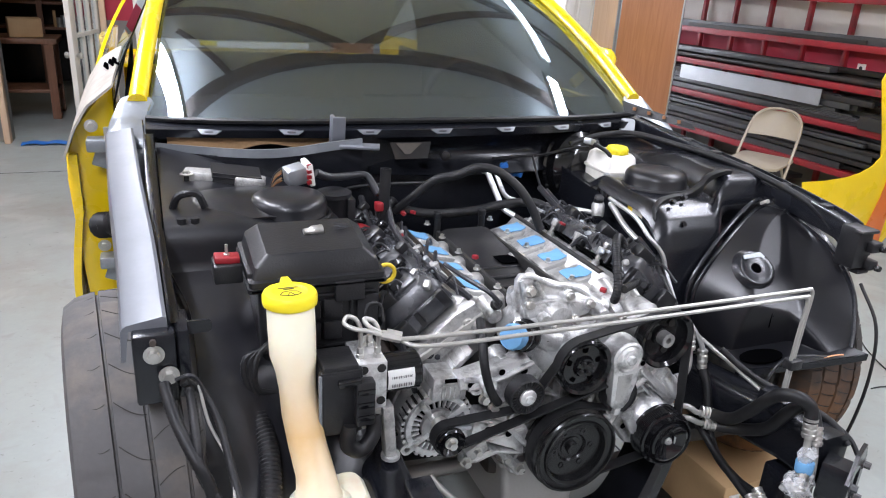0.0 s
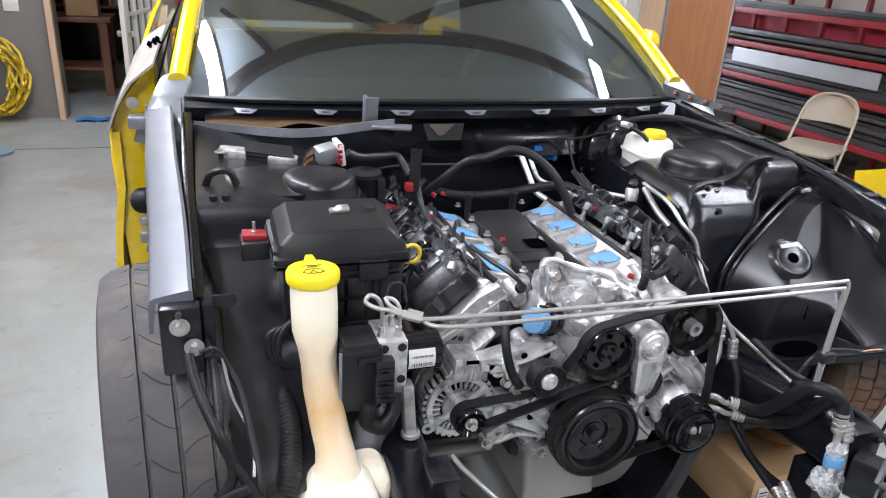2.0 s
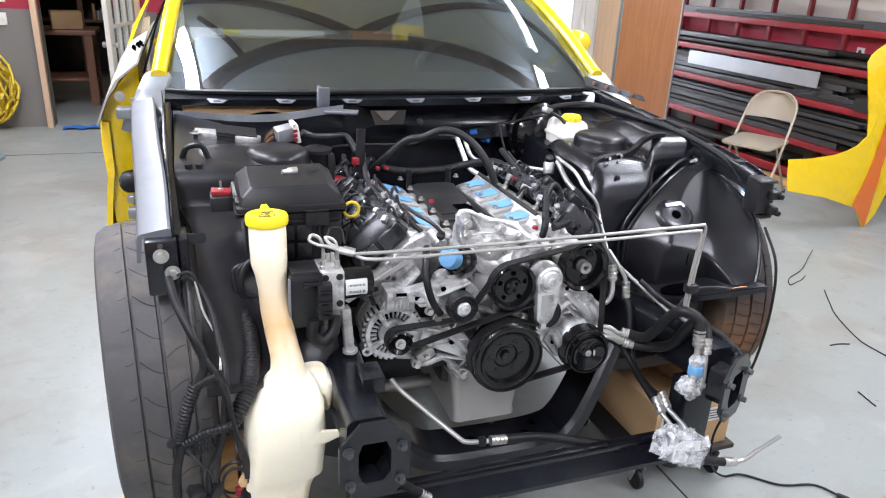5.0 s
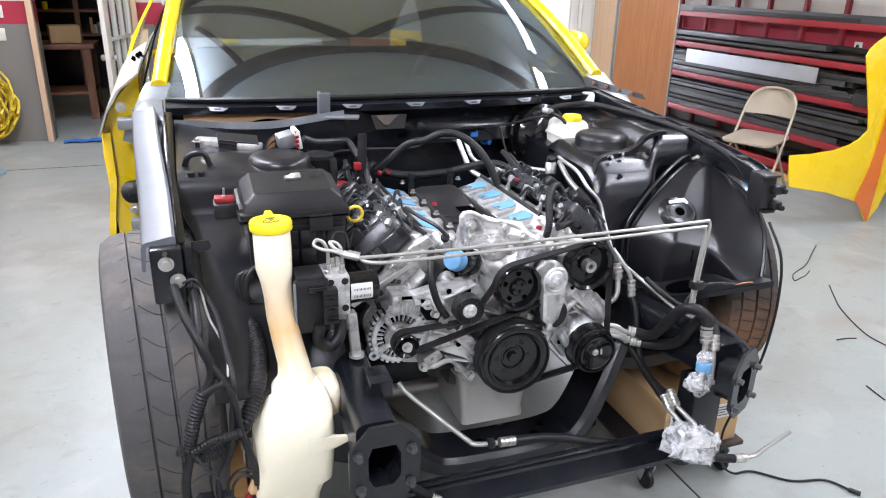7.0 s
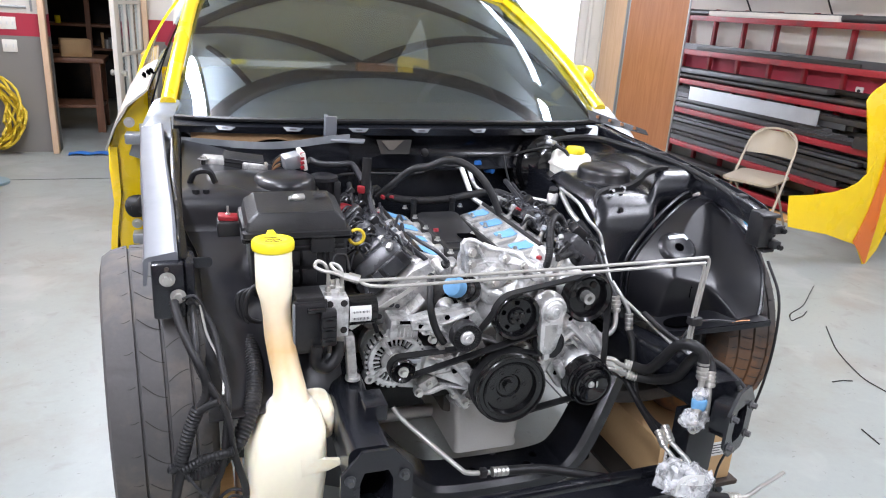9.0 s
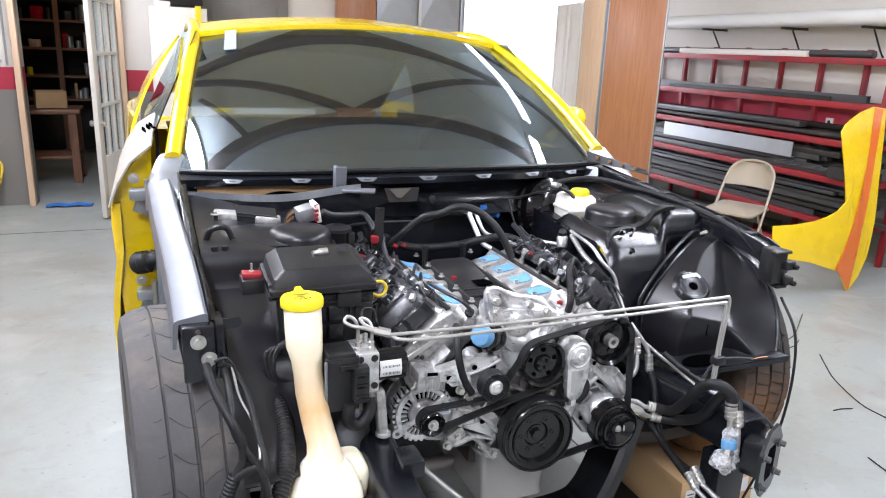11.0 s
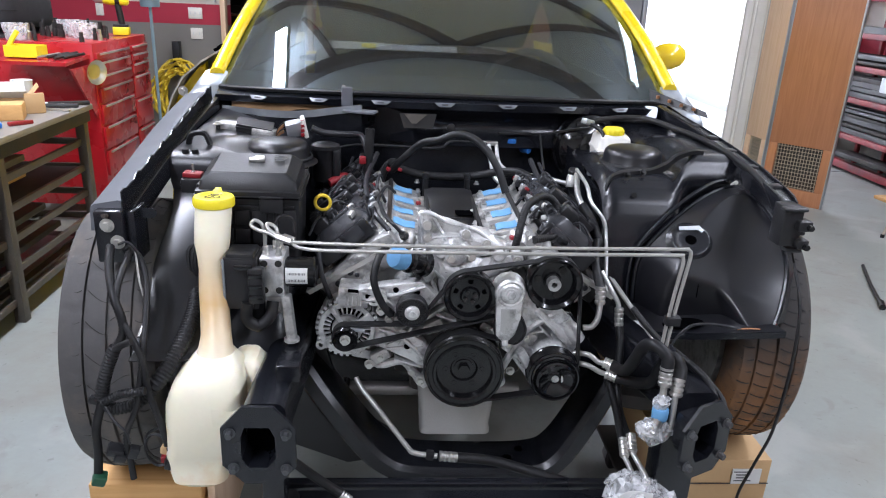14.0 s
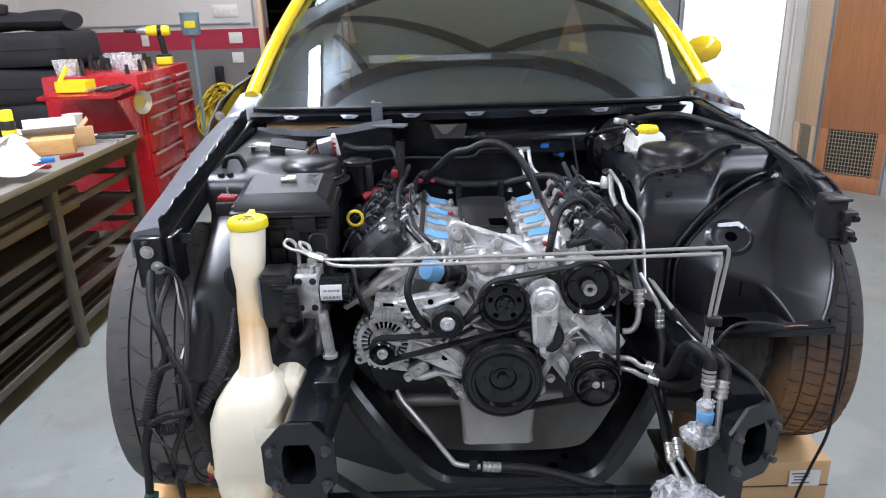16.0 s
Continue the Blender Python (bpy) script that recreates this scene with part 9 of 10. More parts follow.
# valve and bare aluminium lines by the strut
vl = thing("line_block", (0.38, 0.50, 0.95), "small aluminium line block with bare metal pipes", "line block")
part("block_body", lathe(B(), (0.345, 0.50, 0.985), (0.36, 0.53, 1.05), [(0, 0), (0.015, 0), (0.018, 0.012), (0.018, 0.035), (0.012, 0.045), (0.008, 0.058), (0, 0.058)], 18), "alu_dull", vl)
part("block_cap", lathe(B(), (0.352, 0.515, 1.02), (0.345, 0.50, 1.06), [(0, 0), (0.014, 0), (0.014, 0.02), (0.010, 0.024), (0, 0.024)], 12), "plastic", vl)
part("pipe", tube(B(), [(0.347, 0.46, 1.051), (0.351, 0.35, 1.034), (0.352, 0.285, 1.002), (0.384, 0.262, 0.961), (0.39, 0.235, 0.907), (0.369, 0.12, 0.814)], 0.0055, 12), "pipe_bright", vl, "bare aluminium pipe")
part("pipe", tube(B(), [(0.346, 0.45, 1.039), (0.331, 0.36, 1.008), (0.332, 0.3, 0.988)], 0.0080, 12), "pipe_bright", vl, "bare aluminium pipe")
part("hose_collar", cyl(B(), (0.332, 0.3, 0.988), (0.355, 0.275, 0.957), 0.012, 0.0115, 14), "rubber", vl)
part("pipe", tube(B(), [(0.345, 0.53, 0.99), (0.28, 0.62, 0.985), (0.20, 0.68, 0.985), (0.165, 0.70, 0.995), (0.150, 0.71, 1.02), (0.148, 0.75, 1.055)], 0.0065, 10), "alu", vl, "bare aluminium pipe")
part("pipe", tube(B(), [(0.155, 0.62, 0.96), (0.135, 0.66, 0.975), (0.128, 0.70, 1.01), (0.122, 0.75, 1.055)], 0.0085, 10), "alu", vl, "bare aluminium pipe")
part("pipe_plate", box(B(), (0.128, 0.755, 1.06), (0.05, 0.02, 0.014), bevel=0.003), "steel", vl)


def hose(name, pts, r, mat="rubber", label="black rubber hose in the engine bay", cat="hose", ribs=0.0, seg=12):
    return solo(name, tube(B(), pts, r, seg, 6, ribs=ribs), mat, label, cat)


hose("heater_hose", [(-0.19, 0.66, 0.985), (-0.155, 0.63, 1.03), (-0.10, 0.60, 1.085), (-0.05, 0.58, 1.10), (0.0, 0.565, 1.122), (0.05, 0.545, 1.115), (0.095, 0.51, 1.08), (0.125, 0.48, 1.03), (0.145, 0.46, 0.975)], 0.0115, label="black heater hose arching over the engine")
hose("heater_hose", [(-0.17, 0.70, 0.98), (-0.08, 0.68, 0.965), (0.05, 0.68, 0.965), (0.13, 0.66, 0.985), (0.20, 0.62, 1.0), (0.24, 0.58, 0.99)], 0.013, label="thick black coolant hose behind the engine")
hose("heater_hose", [(-0.16, 0.74, 0.97), (-0.19, 0.70, 1.0), (-0.22, 0.66, 0.97), (-0.23, 0.60, 0.92)], 0.014, label="thick black coolant hose behind the engine")
tb_ = thing("breather_tube", (-0.255, 0.55, 0.95), "upright open black breather tube behind the cover", "tube")
part("tube", ring(B(), (-0.262, 0.535, 0.985), (-0.255, 0.545, 1.135), 0.010, 0.0135, 20), "rubber", tb_)
part("clip", box(B(), (-0.262, 0.545, 1.02), (0.03, 0.03, 0.018), bevel=0.004), "plastic", tb_)
part("plug", box(B(), (-0.275, 0.53, 1.045), (0.02, 0.02, 0.022), bevel=0.003), "red_plastic", tb_, "red plug")
hose("vacuum_line", [(-0.60, 0.50, 1.02), (-0.45, 0.58, 1.02), (-0.35, 0.62, 1.06), (-0.25, 0.65, 1.065), (-0.05, 0.70, 1.05), (0.0, 0.72, 1.07), (0.12, 0.75, 1.06)], 0.0045, label="thin black vacuum line along the firewall")
hose("firewall_cable", [(0.16, 0.80, 1.085), (0.25, 0.83, 1.08), (0.33, 0.80, 1.09), (0.40, 0.78, 1.11), (0.45, 0.74, 1.125)], 0.004, label="thin black cable along the firewall")
hose("firewall_cable", [(0.30, 0.81, 1.085), (0.305, 0.78, 1.03), (0.31, 0.74, 0.98)], 0.004, label="thin black cable hanging at the firewall")
for x, y, z, dx in ((0.225, 0.845, 1.055, -0.02), (0.25, 0.84, 1.03, 0.03), (0.205, 0.845, 1.055, 0.0)):
    solo("blue_plug", lathe(B(), (x, y, z), (x + dx, y - 0.04, z - 0.005), [(0, 0), (0.014, 0), (0.014, 0.012), (0.011, 0.014), (0.011, 0.032), (0, 0.034)], 14), "blue_plastic", "bright blue plastic plug on the firewall", "plug", "blue firewall plugs")
hose("red_cable", [(-0.37, 0.50, 0.98), (-0.33, 0.52, 0.995), (-0.295, 0.50, 0.98), (-0.27, 0.47, 0.95)], 0.013, "red_plastic", "thick red battery cable", "cable")
# wiring plug by the plenum
wc = thing("wiring_connector", (-0.46, 0.55, 1.08), "open grey and white multi-pin wiring connector", "connector")
part("shell", box(B(), (-0.475, 0.548, 1.128), (0.046, 0.04, 0.042), rot=(10, -12, 10), bevel=0.004), "galv", wc)
part("frame", box(B(), (-0.445, 0.545, 1.134), (0.013, 0.046, 0.056), rot=(10, -12, 10), bevel=0.003), "white_plastic", wc, "white connector frame")
for k in range(4):
    part("pin_block", box(B(), (-0.447, 0.522, 1.115 + 0.013 * k), (0.010, 0.006, 0.008), rot=(10, -12, 10)), "red_plastic", wc)
for k in range(6):
    part("wire", tube(B(), [(-0.505, 0.55, 1.115 + 0.006 * k), (-0.525, 0.555, 1.10 + 0.004 * k), (-0.535, 0.555, 1.06)], 0.0022, 5), ("copper", "insul", "tape")[k % 3], wc)
part("sleeve", tube(B(), [(-0.535, 0.555, 1.07), (-0.535, 0.555, 1.0)], 0.016, 12, ribs=0.002), "rubber", wc)
part("loom", tube(B(), [(-0.425, 0.55, 1.13), (-0.39, 0.56, 1.115), (-0.33, 0.60, 1.105), (-0.285, 0.61, 1.10), (-0.262, 0.58, 1.06)], 0.010, 10), "tape", wc)
lg = thing("relay_canister", (-0.38, 0.54, 0.98), "round black plastic canister beside the connector", "canister")
part("body", lathe(B(), (-0.385, 0.54, 0.98), (-0.385, 0.54, 1.2), [(0, 0), (0.036, 0), (0.038, 0.09), (0.042, 0.095), (0.042, 0.105), (0.030, 0.11), (0, 0.11)], 24), "plastic", lg)
part("bracket", box(B(), (-0.35, 0.53, 1.03), (0.02, 0.05, 0.09), bevel=0.004), "plastic", lg)
# small module and bracket on the strut tower
sm = thing("tower_module", (-0.66, 0.62, 1.08), "small metal module under a black bracket on the inner wing", "module")
part("bracket", sheet(B(), lambda a, b: (-0.655 + 0.11 * a, 0.60 + 0.05 * b - 0.02 * a, 1.118 + 0.022 * b - 0.012 * a), 8, 4, 0.005), "plastic", sm)
part("bracket_lip", box(B(), (-0.60, 0.595, 1.105), (0.11, 0.006, 0.03), rot=(0, 6, -12)), "plastic", sm)
part("module", box(B(), (-0.665, 0.64, 1.105), (0.10, 0.05, 0.035), rot=(0, 5, -8), bevel=0.005), "alu_dull", sm)
part("module", box(B(), (-0.57, 0.60, 1.10), (0.07, 0.04, 0.028), rot=(0, 5, -8), bevel=0.005), "alu_dull", sm)
part("stud", hexbolt(B(), (-0.71, 0.62, 1.12), (0, 0, 1), 0.008, 0.006, 0.015), "steel", sm)
part("stud_shaft", cyl(B(), (-0.71, 0.62, 1.08), (-0.71, 0.62, 1.122), 0.006, seg=10), "dark_steel", sm)
tp = thing("wing_cover", (-0.62, 0.45, 1.05), "black moulded cover over the inner wing", "cover")
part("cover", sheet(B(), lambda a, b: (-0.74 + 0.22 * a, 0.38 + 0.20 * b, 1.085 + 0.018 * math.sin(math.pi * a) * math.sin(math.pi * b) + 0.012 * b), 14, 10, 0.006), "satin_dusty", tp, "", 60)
part("cover_flap", sheet(B(), lambda a, b: (-0.66 + 0.22 * a, 0.375 - 0.055 * a * a - 0.004 * b, 1.075 - 0.035 * b * math.sin(math.pi * min(1, a * 1.1)) + 0.0 * a), 18, 3, 0.004), "rubber", tp, "", 60)
for x in (-0.735, -0.71):
    part("clip", cyl(B(), (x, 0.36, 1.075), (x, 0.36, 1.10), 0.009, seg=10), "plastic", tp)
part("clip_loop", tube(B(), [(-0.75, 0.44, 1.09), (-0.735, 0.43, 1.125), (-0.70, 0.425, 1.13), (-0.685, 0.425, 1.10)], 0.008, 8), "plastic", tp)

# harness hanging in front of the tyre
def loom(pts, r, ribs, label, name="wiring_loom"):
    return solo(name, tube(B(), pts, r, 10, 6, ribs=ribs, rib_len=0.0075), "rubber", label, "wiring loom")


COND = "corrugated black wiring loom hanging by the tyre"
loom([(-0.62, 0.16, 0.90)] + [(-0.643, 0.06, 0.846), (-0.634, -0.02, 0.805), (-0.645, -0.11, 0.756), (-0.674, -0.16, 0.712), (-0.695, -0.17, 0.688)], 0.0165, 0.0022, "thick corrugated conduit behind the reservoir")
loom([(-0.695, -0.17, 0.688), (-0.723, -0.18, 0.661), (-0.77, -0.185, 0.652), (-0.793, -0.185, 0.673)], 0.0125, 0.0018, "corrugated conduit joining the loom")
loom([(-0.789, -0.05, 0.974), (-0.777, -0.1, 0.94), (-0.754, -0.15, 0.898), (-0.738, -0.165, 0.861), (-0.736, -0.17, 0.825), (-0.754, -0.175, 0.789)], 0.0085, 0.0012, COND)
loom([(-0.753, -0.175, 0.796), (-0.771, -0.18, 0.753), (-0.782, -0.185, 0.717), (-0.794, -0.185, 0.673)], 0.0125, 0.0018, COND)
loom([(-0.761, -0.045, 0.971), (-0.753, -0.05, 0.956), (-0.75, -0.13, 0.92), (-0.748, -0.155, 0.875), (-0.722, -0.175, 0.827), (-0.698, -0.185, 0.774), (-0.69, -0.19, 0.697), (-0.672, -0.19, 0.621), (-0.666, -0.18, 0.557)], 0.0068, 0.0012, COND)
loom([(-0.76, -0.04, 0.971), (-0.734, -0.04, 0.945), (-0.714, -0.07, 0.905), (-0.703, -0.12, 0.85), (-0.696, -0.17, 0.804), (-0.704, -0.185, 0.735), (-0.715, -0.2, 0.664), (-0.743, -0.2, 0.596), (-0.741, -0.2, 0.532), (-0.739, -0.2, 0.484)], 0.0062, 0.001, "thin black wiring loom hanging by the tyre")
loom([(-0.789, -0.19, 0.673), (-0.804, -0.2, 0.612), (-0.807, -0.2, 0.555), (-0.816, -0.2, 0.476)], 0.0095, 0.0, "taped black wiring loom hanging by the tyre")
loom([(-0.787, -0.195, 0.673), (-0.745, -0.2, 0.697), (-0.713, -0.205, 0.704), (-0.689, -0.205, 0.71)], 0.0085, 0.0014, "taped branch of the wiring loom")
loom([(-0.761, -0.18, 0.786), (-0.737, -0.185, 0.804), (-0.713, -0.19, 0.816)], 0.0075, 0.0, "taped branch of the wiring loom")
solo("thin_wire", tube(B(), [(-0.739, -0.045, 0.96), (-0.729, -0.07, 0.906), (-0.71, -0.1, 0.867), (-0.702, -0.13, 0.842), (-0.705, -0.17, 0.818)], 0.0026, 6), "pipe", "thin grey wire hanging by the loom", "wire")
solo("thin_wire", tube(B(), [(-0.784, -0.195, 0.669), (-0.762, -0.205, 0.634), (-0.74, -0.205, 0.606), (-0.736, -0.205, 0.578)], 0.003, 6), "tape", "thin black wire across the tyre", "wire")
solo("thin_wire", tube(B(), [(-0.772, -0.05, 0.978), (-0.75, -0.055, 0.985), (-0.735, -0.05, 0.96), (-0.730, -0.05, 0.92)], 0.003, 6), "tape", "thin black wire beside the bolt", "wire")
for p, s_, mat, lab in (((-0.81, -0.205, 0.487), (0.028, 0.03, 0.024), "green", "green plug at the end of the loom"), ((-0.77, -0.2, 0.558), (0.034, 0.03, 0.018), "plastic", "black plug at the end of the loom"), ((-0.761, -0.2, 0.543), (0.026, 0.03, 0.018), "plastic", "black plug at the end of the loom"), ((-0.732, -0.2, 0.553), (0.022, 0.02, 0.028), "plastic", "black plug at the end of the loom"), ((-0.805, -0.19, 0.677), (0.02, 0.015, 0.018), "plastic", "black plug at the end of the loom"), ((-0.668, -0.17, 0.543), (0.028, 0.02, 0.03), "card", "tan plug beside the reservoir"), ((-0.66, -0.17, 0.51), (0.03, 0.03, 0.04), "plastic", "black plug beside the reservoir")):
    solo("loom_plug", box(B(), p, s_, rot=(10, 25, 20), bevel=0.004), mat, lab, "plug", "loom plugs")
solo("coiled_wire", tube(B(), [(-0.69 + (0.026 + 0.001 * k) * math.cos(0.9 * k), -0.18 + 0.003 * k, 0.536 + 0.045 * math.sin(0.9 * k)) for k in range(16)], 0.0035, 6, 4), "tape", "coil of thin black wire beside the reservoir", "wire")
lu = thing("ground_lug", (-0.665, 0.02, 0.74), "copper cable lug bolted to the inner wing", "lug")
part("lug", box(B(), (-0.662, 0.0, 0.752), (0.018, 0.006, 0.04), rot=(15, 20, 0), bevel=0.002), "copper", lu)
part("bolt_head", hexbolt(B(), (-0.668, -0.004, 0.738), (0, -1, 0.2), 0.009, 0.008, 0.013), "steel", lu)

# hoses on the compressor side
hose("air_con_hose", [(0.367, 0.0, 0.668), (0.385, -0.05, 0.68), (0.385, -0.10, 0.735), (0.385, -0.15, 0.80), (0.395, -0.19, 0.82), (0.415, -0.21, 0.805), (0.414, -0.22, 0.775)], 0.014, label="thick black air conditioning hose")
hose("air_con_hose", [(0.372, -0.01, 0.642), (0.41, -0.05, 0.648), (0.43, -0.11, 0.685), (0.432, -0.15, 0.75), (0.445, -0.175, 0.785), (0.458, -0.19, 0.765), (0.446, -0.215, 0.735)], 0.014, label="thick black air conditioning hose")
hose("air_con_pipe", [(0.27, 0.03, 0.685), (0.31, 0.01, 0.69), (0.335, 0.0, 0.675), (0.36, 0.0, 0.67)], 0.0065, "pipe", "bare metal pipe from the compressor", "pipe")
hose("air_con_pipe", [(0.27, 0.03, 0.66), (0.31, 0.0, 0.665), (0.34, -0.005, 0.65), (0.365, -0.008, 0.644)], 0.0065, "pipe", "bare metal pipe from the compressor", "pipe")


def crimp(p, q, r=0.0145):
    p, q = Vector(p), Vector(q)
    L = (q - p).length
    prof = []
    for k in range(4):
        prof += [(r, L * (k / 4 + 0.01)), (r, L * (k / 4 + 0.13)), (r * 0.86, L * (k / 4 + 0.15)), (r * 0.86, L * (k / 4 + 0.22))]
    return solo("hose_crimp", lathe(B(), p, q, [(r * 0.6, 0)] + prof + [(r * 0.6, L)], 16), "steel", "bright crimped metal hose ferrule", "ferrule", "hose ferrules")


crimp((0.350, 0.004, 0.672), (0.376, -0.012, 0.668))
crimp((0.356, -0.004, 0.646), (0.382, -0.02, 0.642))
crimp((0.414, -0.218, 0.785), (0.411, -0.226, 0.742))
crimp((0.449, -0.208, 0.752), (0.441, -0.224, 0.715))
hose("fitting_pipe", [(0.411, -0.226, 0.745), (0.410, -0.230, 0.715), (0.408, -0.235, 0.69)], 0.0075, "pipe", "bare metal fitting pipe", "pipe")
hose("fitting_pipe", [(0.441, -0.224, 0.72), (0.437, -0.235, 0.68), (0.434, -0.240, 0.645), (0.42, -0.245, 0.622), (0.402, -0.25, 0.622)], 0.0065, "pipe", "bent bare metal fitting pipe", "pipe")
cyl_ = ring(B(), (0.404, -0.246, 0.622), (0.386, -0.254, 0.622), 0.006, 0.0115, 14)
solo("pipe_end", cyl_, "steel", "open metal pipe end", "pipe end")
bf = thing("wrapped_fitting", (0.405, -0.24, 0.63), "hose fitting wrapped in clear plastic and blue tape", "hose fitting")
rnd = random.Random(4)
def crumple(c, r, n=14, m_=9, sq=(1, 1, 1), amp=0.35):
    bm = B()
    rows = []
    for i in range(m_ + 1):
        th_ = math.pi * i / m_
        rows.append([Vector(c) + Vector((r * sq[0] * math.sin(th_) * math.cos(2 * math.pi * k / n), r * sq[1] * math.sin(th_) * math.sin(2 * math.pi * k / n), r * sq[2] * math.cos(th_))) * 1.0 + Vector([rnd.uniform(-amp, amp) * r for _ in range(3)]) * (0.2 + math.sin(th_)) for k in range(n)])
    return loft(bm, rows)
part("tape_band", lathe(B(), (0.408, -0.236, 0.695), (0.405, -0.24, 0.64), [(0.017, 0), (0.0185, 0.004), (0.0175, 0.022), (0.016, 0.026)], 14), "blue", bf, "blue tape band")
part("plastic_wrap", crumple((0.398, -0.245, 0.645), 0.030, sq=(1.3, 0.8, 0.8)), "wrap", bf, "crumpled clear plastic", 20)
part("plastic_wrap", crumple((0.409, -0.237, 0.708), 0.018, 10, 6, (1, 1, 1)), "wrap", bf, "crumpled clear plastic", 20)
part("fitting_body", lathe(B(), (0.404, -0.242, 0.675), (0.385, -0.25, 0.632), [(0, 0), (0.012, 0), (0.012, 0.03), (0.016, 0.034), (0.016, 0.045), (0, 0.05)], 12), "steel", bf)

# steering lines
hose("steering_line", [(0.332, 0.305, 0.992), (0.355, 0.275, 0.957), (0.374, 0.245, 0.907)] + [(0.36, 0.22, 0.91), (0.345, 0.16, 0.885), (0.340, 0.12, 0.865), (0.341, 0.075, 0.835)], 0.011, label="black steering hose beside the pump")
crimp((0.341, 0.078, 0.845), (0.341, 0.066, 0.800), 0.0135)
hose("steering_pipe", [(0.341, 0.066, 0.80), (0.336, 0.055, 0.768), (0.322, 0.05, 0.748), (0.30, 0.05, 0.745)], 0.0075, "pipe_bright", "bare metal steering pipe", "pipe")
hose("steering_pipe", [(0.352, 0.12, 0.87), (0.375, 0.095, 0.83), (0.392, 0.085, 0.80), (0.398, 0.08, 0.775)], 0.0062, "pipe_bright", "bare metal steering pipe", "pipe")
crimp((0.397, 0.082, 0.785), (0.400, 0.075, 0.735), 0.012)
hose("steering_line", [(0.400, 0.075, 0.74), (0.402, 0.05, 0.70), (0.392, 0.01, 0.62), (0.39, -0.03, 0.57), (0.385, -0.10, 0.555), (0.378, -0.17, 0.565)], 0.010, label="long black steering hose hanging down")
hose("steering_line", [(0.37, 0.02, 0.62), (0.375, -0.05, 0.58), (0.365, -0.14, 0.56), (0.36, -0.18, 0.555)], 0.009, label="black steering hose hanging down")
crimp((0.379, -0.165, 0.578), (0.374, -0.205, 0.556), 0.0115)
crimp((0.362, -0.165, 0.566), (0.357, -0.205, 0.545), 0.0115)
hose("steering_pipe", [(0.374, -0.205, 0.556), (0.382, -0.235, 0.545), (0.388, -0.262, 0.535), (0.38, -0.275, 0.515)], 0.0062, "pipe_bright", "bare metal steering pipe end", "pipe")
hose("steering_pipe", [(0.357, -0.205, 0.545), (0.365, -0.24, 0.53), (0.372, -0.265, 0.515)], 0.0058, "pipe_bright", "bare metal steering pipe end", "pipe")
bg = thing("plastic_bag", (0.36, -0.28, 0.46), "crumpled clear plastic bag tied over the pipe ends", "plastic bag")
part("bag", crumple((0.355, -0.275, 0.505), 0.058, 18, 11, (1.0, 0.8, 0.75), 0.28), "wrap", bg, "", 15)
part("bag_tail", crumple((0.40, -0.285, 0.480), 0.045, 14, 8, (1.2, 0.7, 0.9), 0.32), "wrap", bg, "", 15)
part("bag_label", sheet(B(), lambda a, b: (0.31 + 0.07 * a, -0.325 + 0.01 * math.sin(4 * a), 0.505 + 0.03 * b + 0.012 * a), 6, 3, 0.0008), "paper", bg, "pale printed label")

# cooler line and low hose
hose("cooler_pipe", [(-0.27, 0.12, 0.555), (-0.253, 0.10, 0.533), (-0.203, 0.05, 0.495), (-0.135, -0.04, 0.455), (-0.115, -0.06, 0.449), (-0.06, -0.07, 0.448)], 0.0065, "pipe", "bare metal cooler pipe under the engine", "pipe")
solo("pipe_clip", box(B(), (-0.078, -0.068, 0.449), (0.02, 0.02, 0.022), rot=(0, 8, 0), bevel=0.004), "plastic", "black clip on the cooler pipe", "clip")
crimp((-0.055, -0.07, 0.448), (-0.008, -0.07, 0.444), 0.013)
hose("cooler_hose", [(-0.01, -0.07, 0.444), (0.08, -0.075, 0.437), (0.17, -0.10, 0.425), (0.35, -0.15, 0.395), (0.50, -0.17, 0.35), (0.63, -0.178, 0.315)], 0.0125, label="long black cooler hose along the lower support")
crimp((0.625, -0.178, 0.317), (0.672, -0.178, 0.308), 0.0135)
hose("hose_fitting", [(0.672, -0.178, 0.308), (0.70, -0.18, 0.31), (0.722, -0.182, 0.325), (0.735, -0.183, 0.335)], 0.006, "pipe", "bare metal end of the cooler hose", "pipe")
hose("hose_fitting", [(0.728, -0.182, 0.33), (0.77, -0.185, 0.353), (0.806, -0.187, 0.375)], 0.0055, "pipe", "bare metal end of the cooler hose", "pipe")
hose("drain_hose", [(-0.39, -0.28, 0.60), (-0.36, -0.22, 0.52), (-0.31, -0.20, 0.46), (-0.27, -0.20, 0.43)], 0.0105, label="short black hose by the frame end")
crimp((-0.285, -0.20, 0.44), (-0.262, -0.205, 0.424), 0.011)
# thin cable dropping past the tyre to the floor
hose("black_cable", [(0.79, 0.02, 0.94), (0.785, -0.05, 0.86), (0.785, -0.07, 0.74), (0.79, -0.06, 0.60), (0.80, -0.03, 0.48), (0.79, 0.0, 0.36), (0.79, 0.04, 0.22), (0.83, 0.06, 0.08), (0.90, 0.07, 0.012), (0.976, 0.064, 0.006), (1.068, -0.018, 0.006), (1.18, -0.05, 0.006), (1.22, -0.12, 0.008)], 0.004, label="thin black cable hanging past the tyre onto the floor", cat="cable")
solo("cable_tip", cyl(B(), (1.215, -0.115, 0.009), (1.235, -0.145, 0.009), 0.008, seg=10), "rubber", "black end piece of the cable on the floor", "plug")
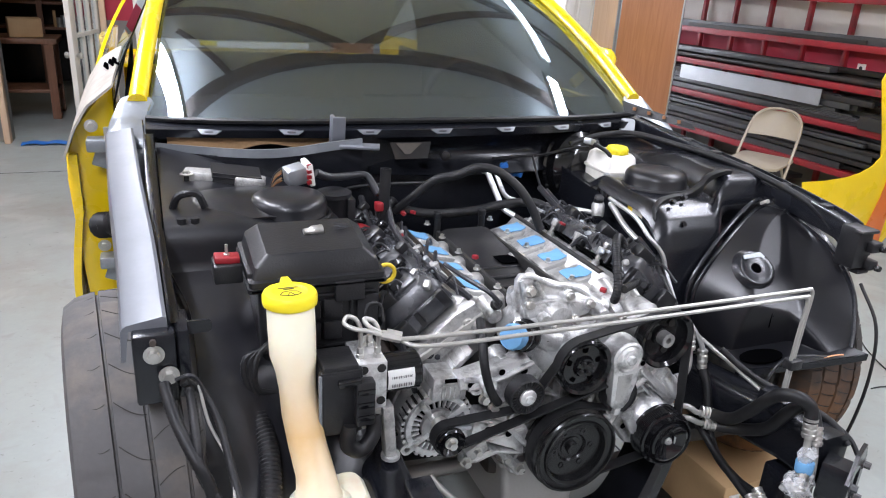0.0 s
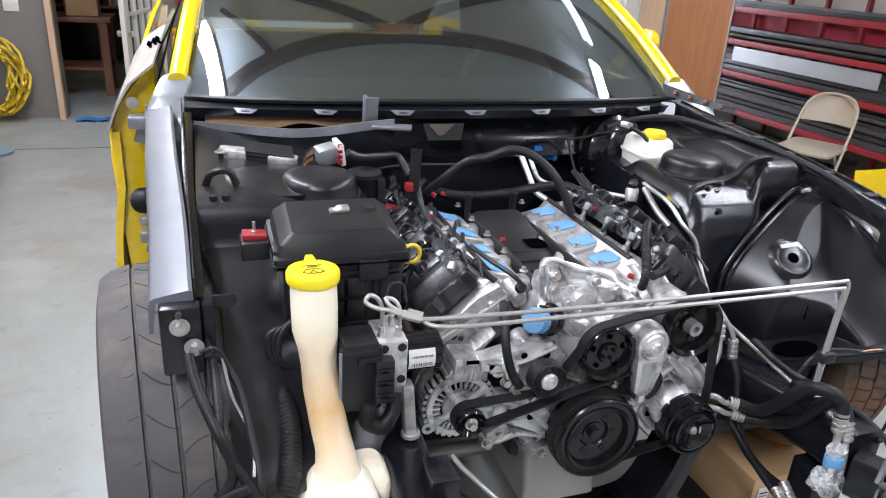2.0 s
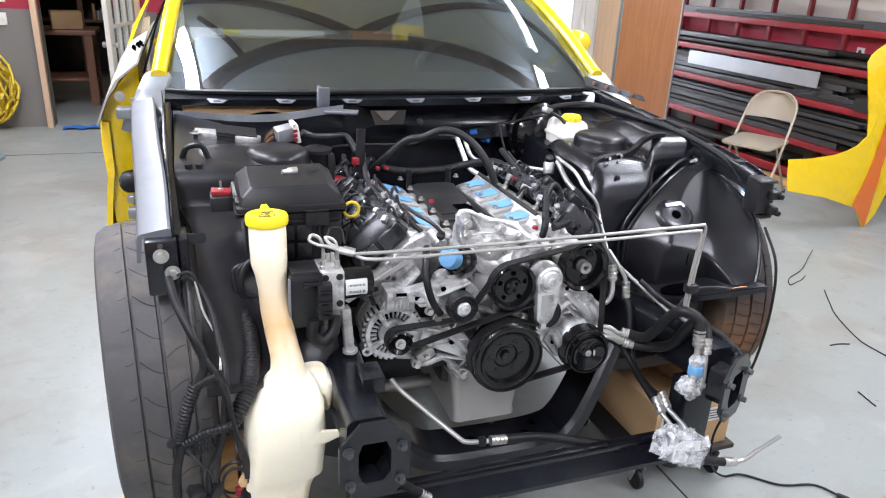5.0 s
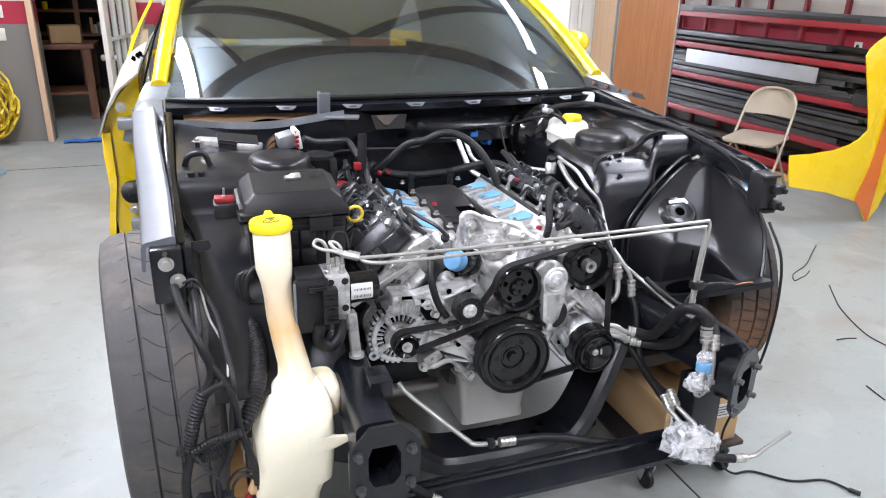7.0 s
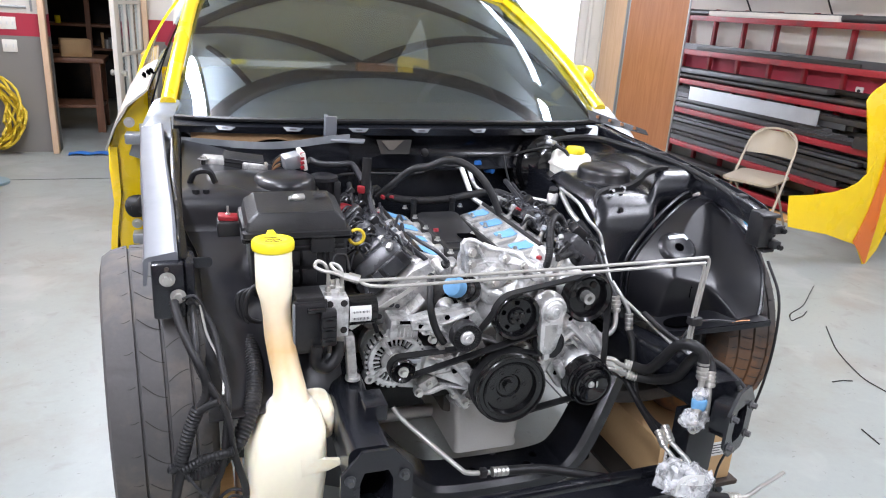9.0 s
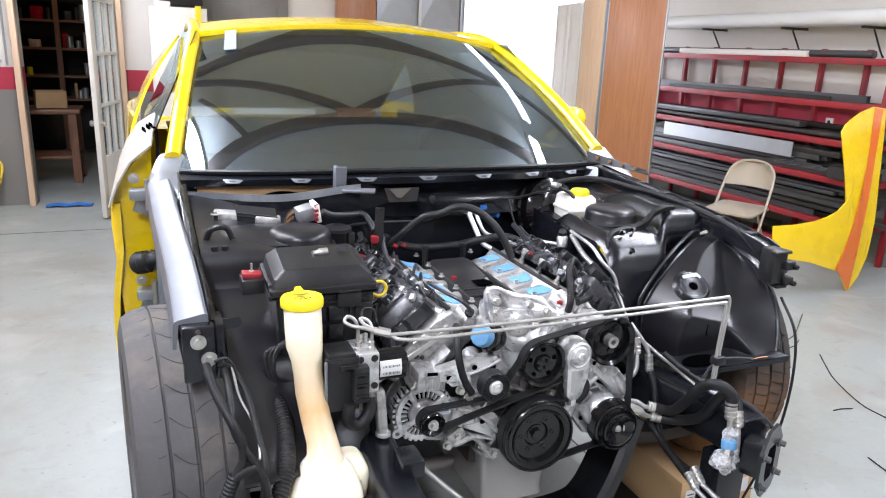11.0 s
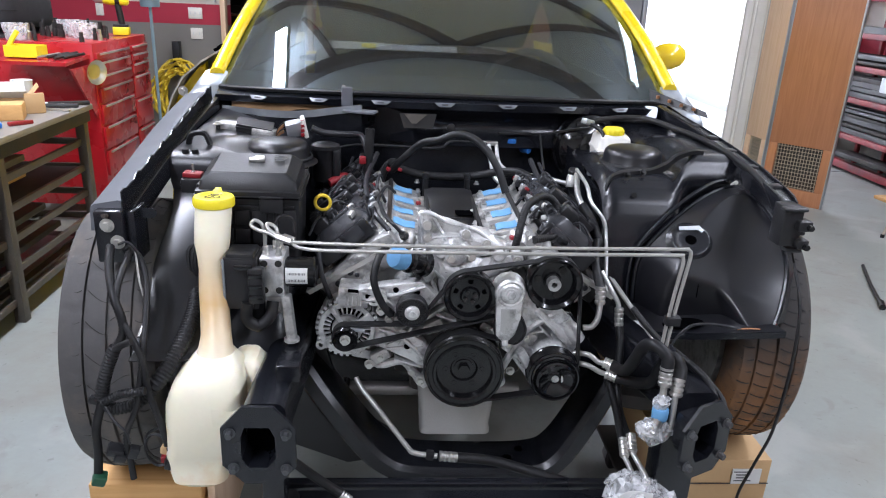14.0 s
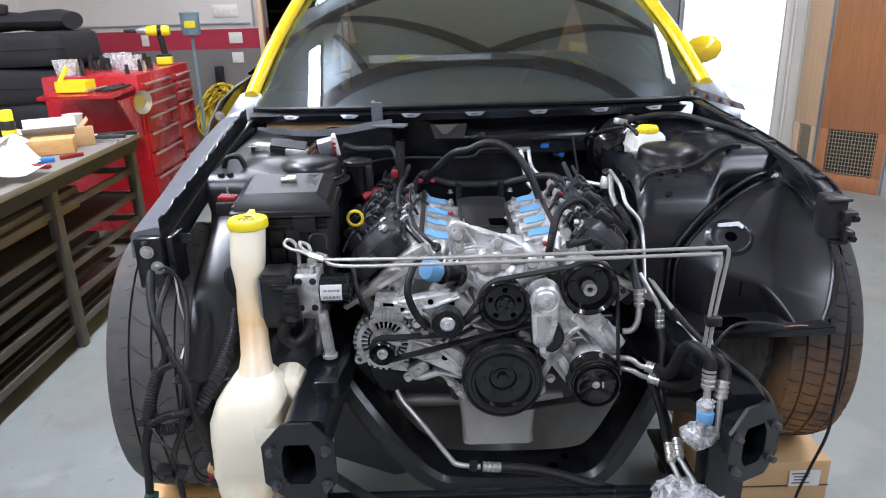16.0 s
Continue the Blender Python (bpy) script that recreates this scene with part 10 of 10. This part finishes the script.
# harness along the upper rail
hose("rail_loom", [(0.42, 0.80, 1.12), (0.52, 0.80, 1.145), (0.63, 0.77, 1.155), (0.70, 0.64, 1.145), (0.742, 0.48, 1.135), (0.765, 0.32, 1.115), (0.770, 0.18, 1.085), (0.765, 0.08, 1.03)], 0.009, label="black loom curving along the upper rail", cat="wiring loom")
hose("rail_loom", [(0.55, 0.82, 1.14), (0.66, 0.74, 1.15), (0.72, 0.62, 1.135), (0.752, 0.45, 1.12), (0.772, 0.30, 1.10)], 0.006, "tape", label="taped loom curving along the upper rail", cat="wiring loom")
hose("frame_cable", [(0.42, 0.05, 0.80), (0.46, -0.02, 0.76), (0.50, -0.10, 0.745), (0.53, -0.18, 0.73), (0.535, -0.23, 0.70)], 0.0075, label="black cable along the frame rail", cat="cable")
hose("frame_cable", [(0.43, 0.04, 0.79), (0.47, -0.05, 0.755), (0.515, -0.14, 0.74), (0.55, -0.21, 0.71), (0.55, -0.25, 0.68)], 0.0055, label="thin black cable along the frame rail", cat="cable")
hose("frame_pipe", [(0.40, 0.20, 0.82), (0.44, 0.05, 0.77), (0.46, -0.02, 0.745), (0.48, -0.10, 0.72)], 0.0045, "pipe", "bare metal pipe along the frame rail", "pipe")
hose("frame_pipe", [(0.41, 0.20, 0.815), (0.45, 0.05, 0.762), (0.47, -0.02, 0.737), (0.495, -0.10, 0.712)], 0.0045, "pipe", "bare metal pipe along the frame rail", "pipe")
hose("ledge_cable", [(0.50, -0.02, 0.73), (0.52, -0.02, 0.765), (0.55, -0.02, 0.79), (0.60, -0.025, 0.795), (0.66, -0.04, 0.79)], 0.0038, "tape", "thin grey cable with bare copper ends", "cable")
solo("bare_wire_end", tube(B(), [(0.65, -0.04, 0.790), (0.68, -0.045, 0.795), (0.70, -0.05, 0.796)], 0.0018, 6), "copper", "bare copper wire end on the wing ledge", "wire")

floor_bar = thing("floor_bar", (2.6, 2.15, 0.0), "black steel pry bar lying on the floor", "bar")
part("shaft", tube(B(), [(2.755, 2.465, 0.012), (2.60, 2.15, 0.012), (2.48, 1.87, 0.012)], 0.010, 8, bend=False), "rubber", floor_bar)
part("end_knob", cyl(B(), (2.49, 1.89, 0.016), (2.455, 1.82, 0.016), 0.017, seg=12), "rubber", floor_bar)
# bits on the floor
for pts in ([(3.02, 1.77, 0.004), (2.85, 1.64, 0.02), (2.676, 1.516, 0.004), (2.50, 1.43, 0.004), (2.43, 1.35, 0.004), (2.49, 1.37, 0.004), (2.55, 1.39, 0.004), (2.63, 1.44, 0.004)], [(2.57, 1.24, 0.004), (2.46, 1.10, 0.004), (2.363, 0.963, 0.004), (2.258, 0.734, 0.004), (2.247, 0.607, 0.004), (2.25, 0.45, 0.004)], [(2.065, 0.721, 0.004), (2.12, 0.72, 0.004), (2.172, 0.706, 0.004)], [(1.847, 0.366, 0.004), (1.835, 0.31, 0.004), (1.825, 0.261, 0.004)]):
    solo("floor_wire", tube(B(), pts, 0.0028, 6), "rubber", "piece of black wire lying on the floor", "wire", "wires on the floor")
for k, (x, y, mat) in enumerate(((0.30, -0.55, "cap"), (0.42, -0.58, "rubber"), (0.85, -0.45, "rubber"), (1.35, -0.30, "copper"))):
    solo("floor_scrap", crumple((x, y, 0.010), 0.012, 8, 5, (1.4, 1, 0.6)), mat, "small scrap lying on the floor", "scrap", "scraps on the floor")
